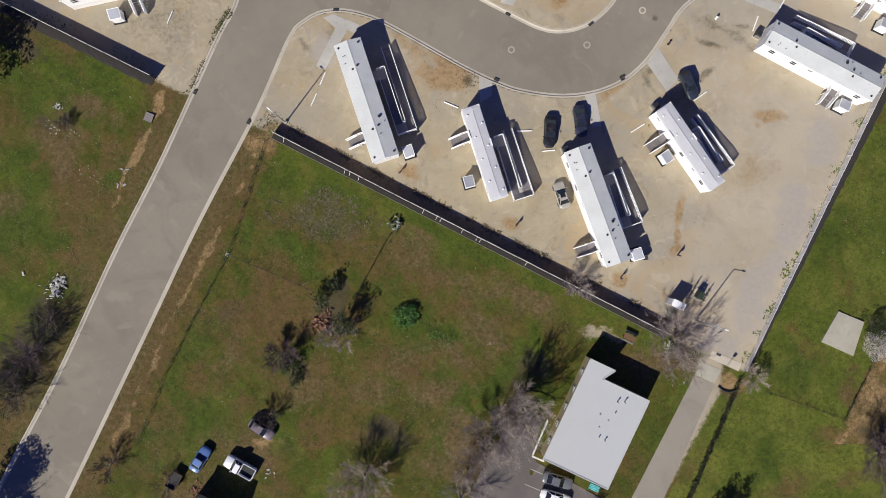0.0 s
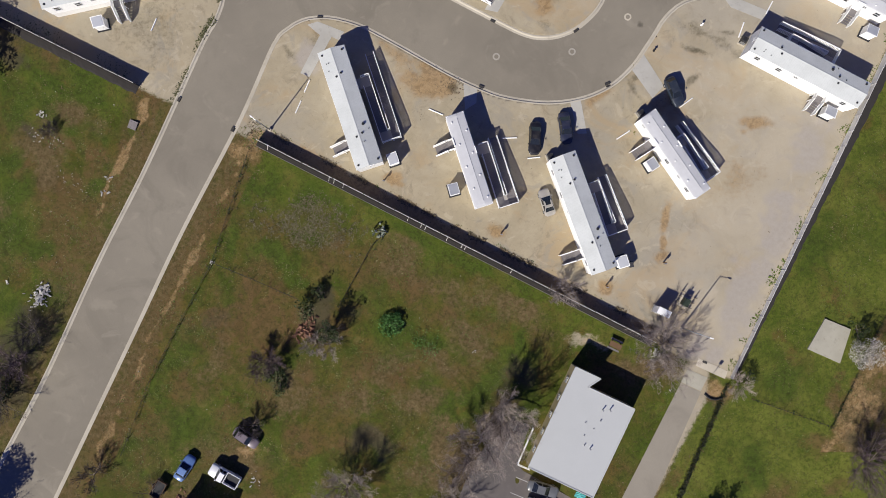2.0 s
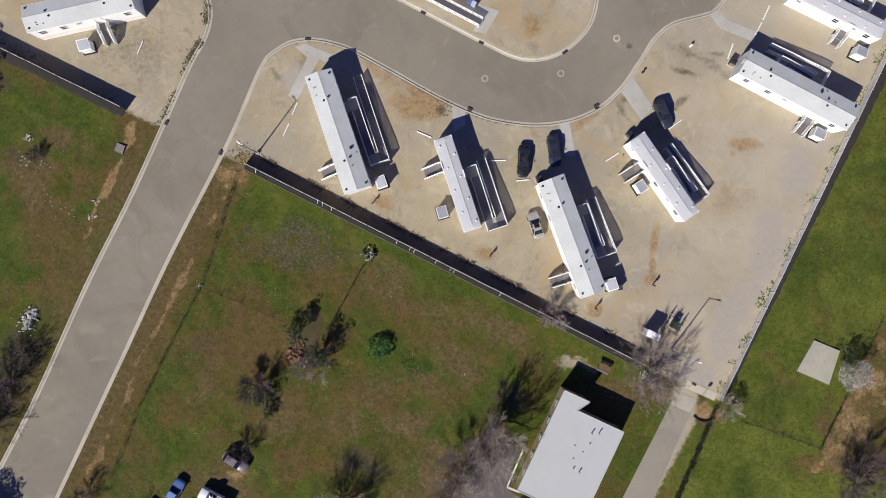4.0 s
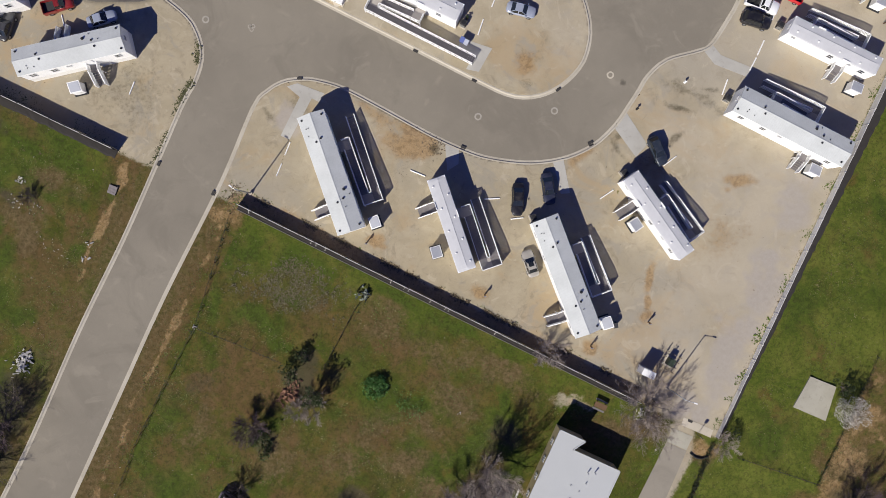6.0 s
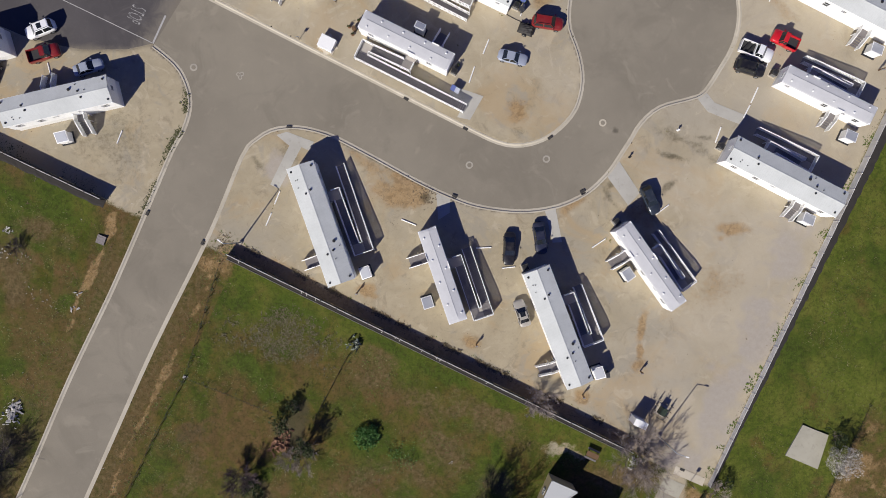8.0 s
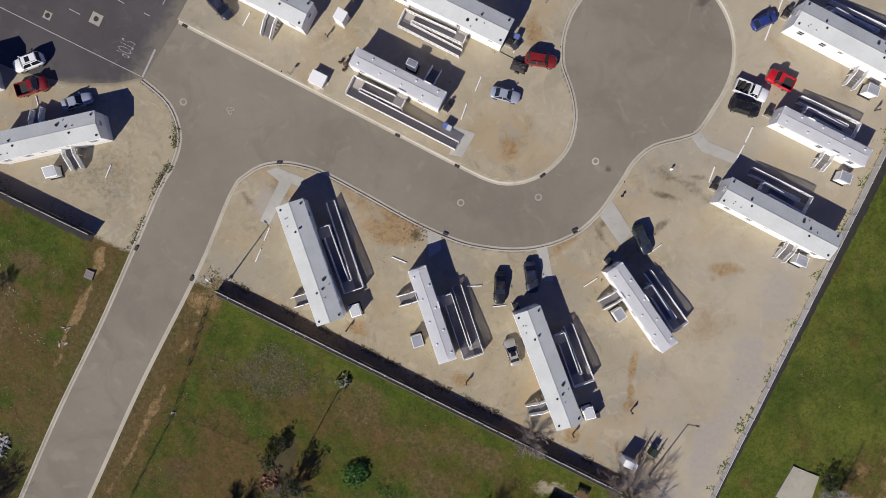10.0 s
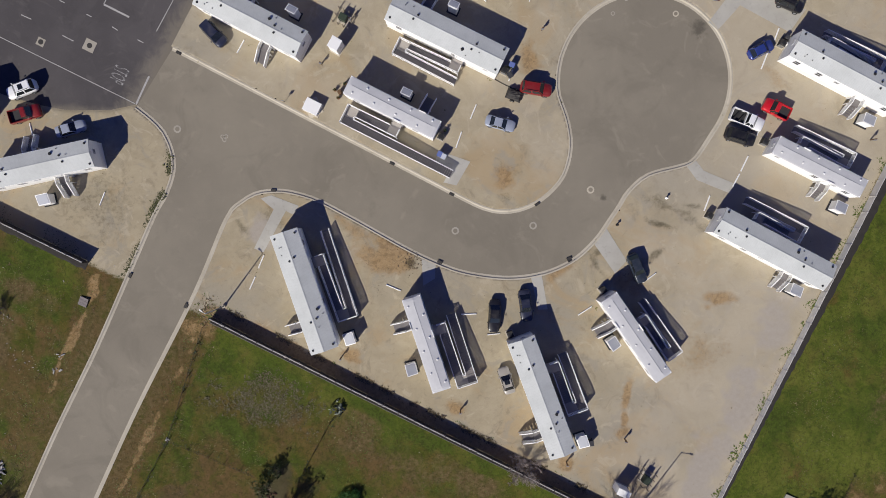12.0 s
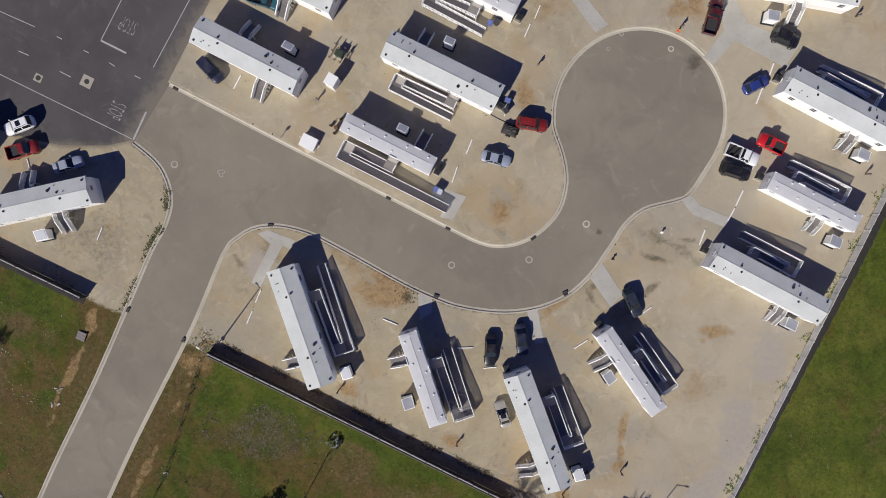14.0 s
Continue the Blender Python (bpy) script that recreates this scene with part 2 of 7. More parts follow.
def roofing(name, a, b):
    """Pale shingles in courses, weathered."""
    m = Mat(name)
    s = m.n.new("ShaderNodeSeparateXYZ")
    m.link(m.co, s.inputs[0])
    saw = m.math("FRACT", m.math("DIVIDE", s.outputs["Y"], 0.145))
    tab = m.math("FRACT", m.math("DIVIDE", s.outputs["X"], 0.33))
    big, mid, fine = m.noise(0.35, 4), m.noise(2.2, 5, 0.7, dist=0.5), m.noise(30, 3, 0.8)
    c = m.mix(m.ramp(big, 0.3, 0.7), a, b)
    c = m.mix(m.math("MULTIPLY", m.ramp(mid, 0.5, 0.8), 0.3), c, tuple(x * 0.75 for x in a))
    c = m.mix(m.math("MULTIPLY", fine, 0.22), c, tuple(x * 0.6 for x in a))
    c = m.mix(m.math("MULTIPLY", m.ramp(saw, 0.86, 0.97), 0.3), c, tuple(x * 0.5 for x in a))
    m.bump(m.math("ADD", saw, m.math("MULTIPLY", m.ramp(tab, 0.94, 0.99), 0.3)), 0.3, 0.01)
    return m.done(c, 0.85, 0, 0.2)


def glass(name, color=(0.02, 0.025, 0.03)):
    m = Mat(name)
    return m.done(m.mix(m.noise(2.0, 2), color, tuple(c * 1.8 for c in color)), 0.06, 0, 0.6)


def paint(name, color, rough=0.28, flake=0.08):
    """Car paint with a film of dust."""
    m = Mat(name)
    dust = m.ramp(m.noise(1.3, 4, 0.7), 0.4, 0.85)
    c = m.mix(m.math("MULTIPLY", dust, 0.14), color, (0.36, 0.32, 0.26))
    c = m.mix(m.math("MULTIPLY", m.noise(160, 2), flake), c, tuple(min(1, x * 1.8 + 0.02) for x in color))
    m.b.inputs["Coat Weight"].default_value = 0.5
    m.b.inputs["Coat Roughness"].default_value = 0.12
    return m.done(c, rough, 0.1, 0.45)


def leafy(name, a, b, c3):
    """Leaves that differ one by one."""
    m = Mat(name)
    r = m.geo.outputs["Random Per Island"]
    c = m.mix(m.ramp(r, 0.0, 0.6), a, b)
    c = m.mix(m.ramp(r, 0.7, 1.0), c, c3)
    return m.done(c, 0.75, 0, 0.25)


GROUND = ground_material()
ROAD = asphalt("road_asphalt_worn", (0.204, 0.181, 0.141), (0.241, 0.214, 0.166), (0.275, 0.245, 0.190), oil=((43.3, 56.3, 1.5), (30.5, 33.0, 0.6)))
STREET = asphalt("street_asphalt_dark", (0.070, 0.064, 0.065), (0.092, 0.084, 0.084), (0.128, 0.117, 0.110),
                 ((-34.2, 45.1, -0.843, 0.537, 3.4, (0.190, 0.168, 0.136)), (-22.6, 65.2, -0.88, 0.47, 1.6, (0.165, 0.145, 0.115)), (-40.0, 44.3, 0.05, 1.0, 1.2, (0.17, 0.15, 0.12))))
YARD_ASPHALT = asphalt("parking_asphalt", (0.110, 0.098, 0.092), (0.150, 0.132, 0.120), (0.190, 0.165, 0.145))
COLLAR = concrete("cover_collar_concrete", (0.315, 0.288, 0.240), (0.365, 0.335, 0.280))
DRIVE = asphalt("track_worn", (0.255, 0.228, 0.182), (0.290, 0.260, 0.208), (0.315, 0.282, 0.226))
KERB = concrete("kerb_concrete", (0.390, 0.350, 0.275), (0.460, 0.418, 0.335))
SLAB = concrete("slab_concrete", (0.362, 0.346, 0.304), (0.420, 0.404, 0.358))
PALE_SLAB = concrete("pale_slab_concrete", (0.440, 0.395, 0.310), (0.520, 0.465, 0.370))
PAD_SLAB = concrete("pad_concrete_weathered", (0.330, 0.310, 0.245), (0.385, 0.362, 0.290))
FENCE_WHITE = concrete("fence_panel_pale", (0.600, 0.580, 0.545), (0.700, 0.680, 0.645))
SIDING = siding("vinyl_siding_white", (0.850, 0.845, 0.825))
SKIRT = siding("vinyl_skirting_white", (0.740, 0.730, 0.700), 0.2, True)
SHINGLE = roofing("shingle_pale_grey", (0.490, 0.505, 0.490), (0.560, 0.575, 0.560))
MEMBRANE = plain("roof_membrane_white", (0.530, 0.530, 0.535), 0.5, 0, 0.26, 2.6)
FLAT_ROOF = plain("flat_roof_coating", (0.445, 0.455, 0.445), 0.6, 0, 0.10, 1.0)
WHITE = plain("white_painted_timber", (0.820, 0.815, 0.790), 0.5, 0, 0.12, 4.0)
DECK = plain("weathered_deck_timber", (0.175, 0.160, 0.158), 0.42, 0, 0.35, 5.0, 0.5)
PLY = plain("pale_plywood", (0.360, 0.330, 0.300), 0.85, 0, 0.2, 3.0)
TIMBER = plain("brown_timber", (0.145, 0.085, 0.045), 0.85, 0, 0.35, 6.0)
GREY_METAL = plain("galvanised_metal", (0.420, 0.430, 0.440), 0.4, 0.7, 0.2, 5.0)
DARK_METAL = plain("dark_metal", (0.035, 0.035, 0.038), 0.5, 0.4, 0.25, 5.0)
BLACK = plain("black_rubber", (0.018, 0.018, 0.019), 0.8, 0, 0.3, 8.0)
LINE_PAINT = plain("road_line_paint", (0.390, 0.378, 0.360), 0.8, 0, 0.45, 4.0)
GLASS = glass("window_glass")
TRIM = plain("window_trim", (0.560, 0.560, 0.560), 0.5, 0, 0.1, 4.0)
SHED_ROOF = plain("shed_roof_grey_blue", (0.380, 0.392, 0.425), 0.5, 0.1, 0.15, 3.0)
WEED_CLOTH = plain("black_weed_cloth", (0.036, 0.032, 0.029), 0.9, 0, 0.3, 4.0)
SCREEN = plain("dark_screen_mesh", (0.045, 0.041, 0.039), 0.85, 0, 0.35, 5.0)
STUCCO = plain("ochre_stucco", (0.430, 0.350, 0.190), 0.9, 0, 0.2, 3.0)
IRON = plain("cast_iron", (0.060, 0.056, 0.052), 0.7, 0.3, 0.3, 6.0)


# ---- mesh helpers ----
def part(name, bm, material, parent=None, label="", smooth=False, at=None):
    """Links a bmesh as one mesh object, under a thing or a part if one is given."""
    me = bpy.data.meshes.new(name)
    bmesh.ops.recalc_face_normals(bm, faces=bm.faces[:])
    bm.to_mesh(me)
    bm.free()
    if smooth:
        for p in me.polygons:
            p.use_smooth = True
    me.materials.append(material)
    ob = new(name, me)
    if parent:
        ob.parent = parent
    if at is not None:
        ob.matrix_basis = at
    if label:
        ob["label"] = label
    return ob


def shared(name, me, parent, m):
    o = new(name, me)
    o.parent = parent
    o.matrix_basis = m
    return o


def mesh_of(name, bm, material, smooth=False):
    """Mesh data for pieces that share it."""
    me = bpy.data.meshes.new(name)
    bmesh.ops.recalc_face_normals(bm, faces=bm.faces[:])
    bm.to_mesh(me)
    bm.free()
    if smooth:
        for p in me.polygons:
            p.use_smooth = True
    me.materials.append(material)
    return me


def box(bm, x0, x1, y0, y1, z0, z1, m=None):
    vs = [bm.verts.new((x, y, z)) for z in (z0, z1) for x, y in ((x0, y0), (x1, y0), (x1, y1), (x0, y1))]
    for f in ((3, 2, 1, 0), (4, 5, 6, 7), (0, 1, 5, 4), (1, 2, 6, 5), (2, 3, 7, 6), (3, 0, 4, 7)):
        bm.faces.new([vs[k] for k in f])
    if m is not None:
        bmesh.ops.transform(bm, matrix=m, verts=vs)
    return vs


def a_box(x0, x1, y0, y1, z0, z1, bevel=0.0):
    bm = bmesh.new()
    box(bm, x0, x1, y0, y1, z0, z1)
    if bevel:
        bmesh.ops.bevel(bm, geom=bm.edges[:], offset=bevel, segments=2, affect="EDGES")
    return bm


def beam(bm, a, b, w, h=None):
    """A square bar from a to b."""
    a, b = Vector(a), Vector(b)
    d = b - a
    h = h or w
    q = d.to_track_quat("X", "Z").to_matrix().to_4x4()
    box(bm, 0, d.length, -w / 2, w / 2, -h / 2, h / 2, Matrix.Translation(a) @ q)


def rod(bm, a, b, ra, rb=None, sides=6, caps=True):
    """A tapered round bar from a to b."""
    a, b = Vector(a), Vector(b)
    rb = ra if rb is None else rb
    q = (b - a).to_track_quat("Z", "Y").to_matrix()
    ring = []
    for p, r in ((a, ra), (b, rb)):
        ring.append([bm.verts.new(p + q @ Vector((r * math.cos(k * math.tau / sides), r * math.sin(k * math.tau / sides), 0))) for k in range(sides)])
    for k in range(sides):
        j = (k + 1) % sides
        bm.faces.new((ring[0][k], ring[0][j], ring[1][j], ring[1][k]))
    if caps:
        bm.faces.new(ring[0][::-1])
        bm.faces.new(ring[1])


def prism(bm, outline, x0, x1):
    """An outline in y and z, drawn out along x."""
    a = [bm.verts.new((x0, y, z)) for y, z in outline]
    b = [bm.verts.new((x1, y, z)) for y, z in outline]
    n = len(outline)
    for k in range(n):
        j = (k + 1) % n
        bm.faces.new((a[k], a[j], b[j], b[k]))
    bm.faces.new(a[::-1])
    bm.faces.new(b)


def slab_poly(points, z0, z1):
    """A flat slab with an outline of ground points."""
    bm = bmesh.new()
    top = bm.faces.new([bm.verts.new((x, y, z1)) for x, y in points])
    if top.normal.z < 0:
        top.normal_flip()
    r = bmesh.ops.extrude_face_region(bm, geom=[top])
    for v in r["geom"]:
        if isinstance(v, bmesh.types.BMVert):
            v.co.z = z0
    return bm


def thing(name, m, label, category, group="", kind=""):
    """An empty at a thing's base."""
    e = new(name)
    e.empty_display_size = 0.3
    e.matrix_basis = m
    return tagged(e, label, category, group, kind)


def curve_through(pts, step=1.0):
    """A smooth line through control points, with even steps."""
    p = [Vector((*q, 0)) for q in pts]
    p = [p[0] * 2 - p[1], *p, p[-1] * 2 - p[-2]]
    out = []
    for k in range(1, len(p) - 2):
        a, b, c, d = p[k - 1:k + 3]
        n = max(2, round((c - b).length / step))
        for i in range(n):
            t = i / n
            out.append(0.5 * (2 * b + (c - a) * t + (2 * a - 5 * b + 4 * c - d) * t * t + (3 * b - a - 3 * c + d) * t ** 3))
    out.append(p[-2])
    return [(v.x, v.y) for v in out]


def offset_line(pts, d):
    """The same line, moved d to its left."""
    out = []
    for k, (x, y) in enumerate(pts):
        a, b = pts[max(0, k - 1)], pts[min(len(pts) - 1, k + 1)]
        dx, dy = b[0] - a[0], b[1] - a[1]
        n = math.hypot(dx, dy)
        out.append((x - dy / n * d, y + dx / n * d))
    return out


def inside(px, py, poly):
    """Which of the points lie in a polygon."""
    r = np.zeros(px.shape, bool)
    n = len(poly)
    for k in range(n):
        (x0, y0), (x1, y1) = poly[k], poly[(k + 1) % n]
        if y0 == y1:
            continue
        r ^= ((y0 > py) != (y1 > py)) & (px < (x1 - x0) * (py - y0) / (y1 - y0) + x0)
    return r


def line_dist(px, py, pts):
    """Distance to a broken line."""
    r = np.full(px.shape, 1e9)
    for (x0, y0), (x1, y1) in zip(pts, pts[1:]):
        dx, dy = x1 - x0, y1 - y0
        t = np.clip(((px - x0) * dx + (py - y0) * dy) / (dx * dx + dy * dy), 0, 1)
        r = np.minimum(r, np.hypot(px - x0 - t * dx, py - y0 - t * dy))
    return r


# ---- the plan: kerb lines, lots and fields ----
KERB_WEST = curve_through([(-71.5, -53.0), (-61.9, -33.1), (-54.5, -18.6), (-46.9, -1.8), (-40.6, 10.9), (-35.7, 21.7), (-31.9, 30.2),
                           (-30.2, 33.2), (-29.2, 36.3), (-29.35, 39.0), (-30.5, 41.7), (-32.2, 43.5), (-34.2, 45.1)])
ARC = [(35.9 + 11.9 * math.cos(radians(a)), 49.2 + 11.9 * math.sin(radians(a))) for a in range(190, -40, -10)]
KERB_NORTH = curve_through([(-29.1, 53.1), (-16.0, 46.45), (-3.0, 39.9), (10.0, 33.3), (14.0, 31.45), (16.4, 31.0), (18.8, 31.25), (21.3, 32.3), (23.5, 34.1),
                            (25.0, 36.1), (25.8, 38.8), (25.9, 41.2), (25.3, 44.1)] + ARC)
KERB_EAST = curve_through([ARC[-1], (43.2, 38.6), (41.4, 37.6), (36.8, 36.3), (34.15, 34.1), (32.7, 31.8), (31.4, 29.8), (29.6, 27.2), (26.9, 24.6), (23.7, 22.9),
                           (20.5, 22.05), (16.6, 21.8), (11.8, 22.4), (8.5, 23.4), (3.4, 25.7), (-3.8, 29.65), (-8.9, 32.3), (-11.85, 33.3), (-14.1, 33.7),
                           (-16.0, 33.65), (-17.9, 33.25), (-20.0, 32.0), (-22.0, 29.6), (-26.7, 18.8), (-34.95, 2.6), (-42.2, -13.0), (-53.4, -37.0), (-61.0, -53.0)])
ROAD_EDGE = KERB_WEST + KERB_NORTH + KERB_EAST[1:]
STREET_EDGE = [(-34.2, 45.1), (-29.1, 53.1), (-22.6, 65.2), (-14.0, 81.0), (-42.0, 90.0), (-84.0, 72.0), (-68.0, 53.0), (-52.6, 46.3), (-48.0, 45.0), (-44.1, 44.3), (-37.9, 44.3)]
FENCE_SOUTH_LINE = [(-23.99, 15.92), (32.91, -12.33)]
FENCE_WEST_LINE = [(-72.0, 38.5), (-41.1, 23.6)]
FENCE_EAST_LINE = [(43.95, -17.4), (64.45, 26.8), (80.0, 60.3), (90.0, 81.9)]
LOT = [(-39.6, 22.6), (-24.2, 15.8), (33.2, -12.5), (38.0, -15.2), (44.0, -17.6), *FENCE_EAST_LINE[1:], (92.0, 100.0), (-100.0, 100.0), (-100.0, 50.7)]


# ---- ground: one sheet to the horizon ----
def axis_steps(lo, hi, step, far):
    mid = list(np.arange(lo, hi + step / 2, step))
    up, s = [], step
    while (up[-1] if up else hi) < far:
        s *= 1.5
        up.append((up[-1] if up else hi) + s)
    down = [lo - (u - hi) for u in up]
    return np.array(down[::-1] + mid + up)


def make_ground():
    xs, ys = axis_steps(-80, 84, 0.27, 2500), axis_steps(-50, 76, 0.27, 2500)
    X, Y = np.meshgrid(xs, ys)
    X, Y = X.ravel(), Y.ravel()
    # the sheet's edge follows the backs of the kerbs
    snapped = np.zeros(X.shape, bool)
    for line in (KERB_WEST, KERB_NORTH, KERB_EAST):
        back = offset_line(line, 0.235)
        near = np.flatnonzero(line_dist(X, Y, back) < 0.195)
        best, qx, qy = np.full(len(near), 9.0), X[near].copy(), Y[near].copy()
        for (x0, y0), (x1, y1) in zip(back, back[1:]):
            dx, dy = x1 - x0, y1 - y0
            t = np.clip(((X[near] - x0) * dx + (Y[near] - y0) * dy) / (dx * dx + dy * dy), 0, 1)
            d = np.hypot(X[near] - x0 - t * dx, Y[near] - y0 - t * dy)
            k = d < best
            best[k], qx[k], qy[k] = d[k], (x0 + t * dx)[k], (y0 + t * dy)[k]
        X[near], Y[near] = qx, qy
        snapped[near] = True
    street = inside(X, Y, STREET_EDGE)
    d_street = line_dist(X, Y, STREET_EDGE[1:] + STREET_EDGE[:1]) * np.where(street, 1, -1)
    road = inside(X, Y, ROAD_EDGE) | street
    lot = inside(X, Y, LOT) & ~road
    rng = np.random.default_rng(4)

    def wobble(k, size):
        a = rng.uniform(0, math.tau, (6, 3))
        r = np.zeros_like(X)
        for i in range(6):
            th = a[i, 0]
            f = (1 + i * 0.55) / size
            r += np.sin((X * math.cos(th) + Y * math.sin(th)) * f + a[i, 1]) / 6
        return r * k

    d_south, d_west, d_east = line_dist(X, Y, FENCE_SOUTH_LINE), line_dist(X, Y, FENCE_WEST_LINE), line_dist(X, Y, FENCE_EAST_LINE)
    d_rim = line_dist(X, Y, LOT + LOT[:1]) * np.where(inside(X, Y, LOT), 1, -1)
    d_lot = np.clip(0.5 + d_rim * 0.55, 0, 1)

    def cloud(size, seed, octaves=4):
        """Soft random noise from -1 to 1 over the sheet."""
        r, amp, total = np.zeros_like(X), 1.0, 0.0
        for o in range(octaves):
            table = np.random.default_rng(seed * 17 + o).uniform(-1, 1, (256, 256))
            fx, fy = X / size + 31.7, Y / size + 11.3
            ix, iy = np.floor(fx).astype(int), np.floor(fy).astype(int)
            tx, ty = fx - ix, fy - iy
            tx, ty = tx * tx * (3 - 2 * tx), ty * ty * (3 - 2 * ty)
            a, b, c, d = (table[(iy + p) % 256, (ix + q) % 256] for p, q in ((0, 0), (0, 1), (1, 0), (1, 1)))
            r += amp * ((a * (1 - tx) + b * tx) * (1 - ty) + (c * (1 - tx) + d * tx) * ty)
            total, amp, size = total + amp, amp * 0.6, size * 0.5
        return r / total * 1.6

    drift_x, drift_y, fray = cloud(5.0, 1) * 2.0, cloud(5.0, 2) * 2.0, cloud(2.2, 3)

    def blob(x, y, rx, ry=None, turn=0.0, hard=1.0):
        """A patch with a torn outline; its inside thins out in places."""
        ry = ry or rx
        c, s = math.cos(radians(turn)), math.sin(radians(turn))
        k = min(1.0, min(rx, ry) / 2.5)
        px, py = X - x + drift_x * k, Y - y + drift_y * k
        u, v = (px * c + py * s) / rx, (-px * s + py * c) / ry
        return np.clip(1.15 - np.hypot(u, v) + 0.32 * fray, 0, 1) * hard

    east_field = (X - 43.95) * 44.2 - (Y + 17.4) * 20.5 > 0
    west_field = ~inside(X, Y, LOT) & ~road & (X < -30) & ((X + 35.7) * 1.0 - (Y - 21.7) * 0.47 < -2.0)
    green = np.zeros_like(X)
    green = np.maximum(green, np.where(east_field, 0.82 + 0.5 * cloud(5.0, 7), 0))
    green = np.maximum(green, np.where(west_field, 0.45 + 0.55 * cloud(7.0, 5), 0))
    south = ~lot & ~road & ~east_field & ~west_field
    green = np.maximum(green, np.where(south, np.clip(0.85 - d_south * 0.075, 0, 1) + 0.3 * cloud(4.0, 6), 0))
    for b in ((-17.0, 7.0, 9, 6, -27), (-5.0, -10.0, 3.0, 4.0), (1.0, -12.5, 3.5, 2.5), (8.5, -23, 4, 6, 60), (14, -14, 6, 4, 60), (-36, -27, 5, 9, -25), (-16, -34, 3, 7, -20),
              (-31, -25, 6, 4, 20), (-22, -30, 2.5, 5, 10), (34, -26, 3, 16, -25), (25, -12, 5, 3)):
        green = np.maximum(green, blob(*b) * south)
    dirt = np.zeros_like(X)
    d_kw, d_ke = line_dist(X, Y, KERB_WEST), line_dist(X, Y, KERB_EAST)
    dirt = np.maximum(dirt, np.where(~lot, np.clip(1.15 - d_ke / 5.6, 0, 0.9) + wobble(0.12, 3), 0))
    dirt = np.maximum(dirt, np.where(~lot, np.clip(1.0 - d_kw / 8.0, 0, 0.8) + wobble(0.2, 3), 0))
    for b in ((6, -12, 6, 4, -30, 0.8), (0, -22, 6, 4, 20, 0.75), (14, -8.5, 7, 3, -27, 0.75), (-10, -22, 5, 6, 0, 0.7), (-20, -21, 7, 6, 0, 0.62),
              (-30, -17, 4, 8, -25, 0.55), (2, -17, 9, 4, -20, 0.6), (9, -6, 8, 3, -27, 0.6), (-12, 2.5, 4, 3, 0, 0.6),):
        dirt = np.maximum(dirt, blob(*b) * ~road)
    for b in ((-3, 0, 5, 6, 60, 0.6), (4, -5, 9, 3.5, -25, 0.62), (-6, -17, 8, 5, 0, 0.55), (-56, 13, 9, 2.6, -60, 0.95), (-49, 2, 7, 2.2, -62, 0.7), (-62, 4, 5, 3, 20, 0.6),
              (-54, 15, 5, 6, 60, 0.6), (-50, 19, 7, 3, -20, 0.7), (62.8, -21, 6, 4.2, 30, 1.0), (65, -27, 5, 4, 0, 0.8),):
        dirt = np.maximum(dirt, blob(*b) * ~road)
    for b in ((9.5, -25.0, 4.6, 5.6, -30, 1.0), (12.5, -21.0, 2.6, 2.2, 0, 1.0), (-16, -11, 4, 3, 0, 0.9), (-28, -30, 9, 5, -20, 0.7), (33, -15.5, 6, 4, 20, 0.95), (30, -17, 4, 3, 20, 0.8), (4, -30, 9, 7, 20, 0.95), (1, -22, 4, 8, 30, 0.45),
              (-36, -36, 8, 3, 20, 0.8), (41.5, -19, 3, 2.5, 0, 0.9), (72, 8, 3, 12, -25, 0.55),):
        dirt = np.maximum(dirt, blob(*b) * ~road)
    track = line_dist(X, Y, [(39.0, -17.0), (38.8, -19.8), (29.9, -37.0), (21.0, -55.0)])
    pale = np.clip(1.35 - track / 2.2, 0, 1)
    lotness = np.maximum(d_lot, pale)
    lotness = np.maximum(lotness, blob(23.5, -11.5, 5.5, 2.2, -25, 0.62) * south)
    sand = np.zeros_like(X)
    for b in ((0.5, 24.9, 5.2, 3.8, -28), (-4.5, 28.3, 6.0, 1.3, -27, 0.6), (17.1, 36.2, 2.6, 1.8), (47.2, 19.3, 3.2, 1.3, -12, 0.8), (45.2, 18.2, 1.2, 0.8, 0, 0.7), (24.6, 22.3, 4.0, 1.6, 25, 0.8), (41.5, 64.5, 6, 3), (34.4, 5.6, 0.9, 3.2, -8), (34.0, 1.4, 0.7, 1.6),
              (34.2, -0.4, 1.4, 1.3), (10.6, 3.4, 2.6, 1.5, -20), (34, 21.5, 4, 2.0, -30, 0.7), (-4.2, 10.8, 2.0, 1.3, -10), (26, -4.2, 1.5, 1.0), (20.5, 51.5, 2.4, 3.6, 20, 0.8),):
        sand = np.maximum(sand, blob(*b) * ~road)
    for b in ((22.5, 64, 5, 3, 20, 0.6), (44, 11, 5, 4, 0, 0.5), 
              (-26.6, 15.0, 1.8, 2.2, 0, 0.8), (-24.5, -28.8, 2.4, 1.5, 0, 0.9), (42.2, -18.4, 2.6, 1.9, -20, 1.0), (53, 50, 5, 1.6, -25, 0.5),):
        sand = np.maximum(sand, blob(*b) * ~road)
    # dark marks: stained soil, and shade painted in beside the trees
    stain_shade = np.zeros_like(X)
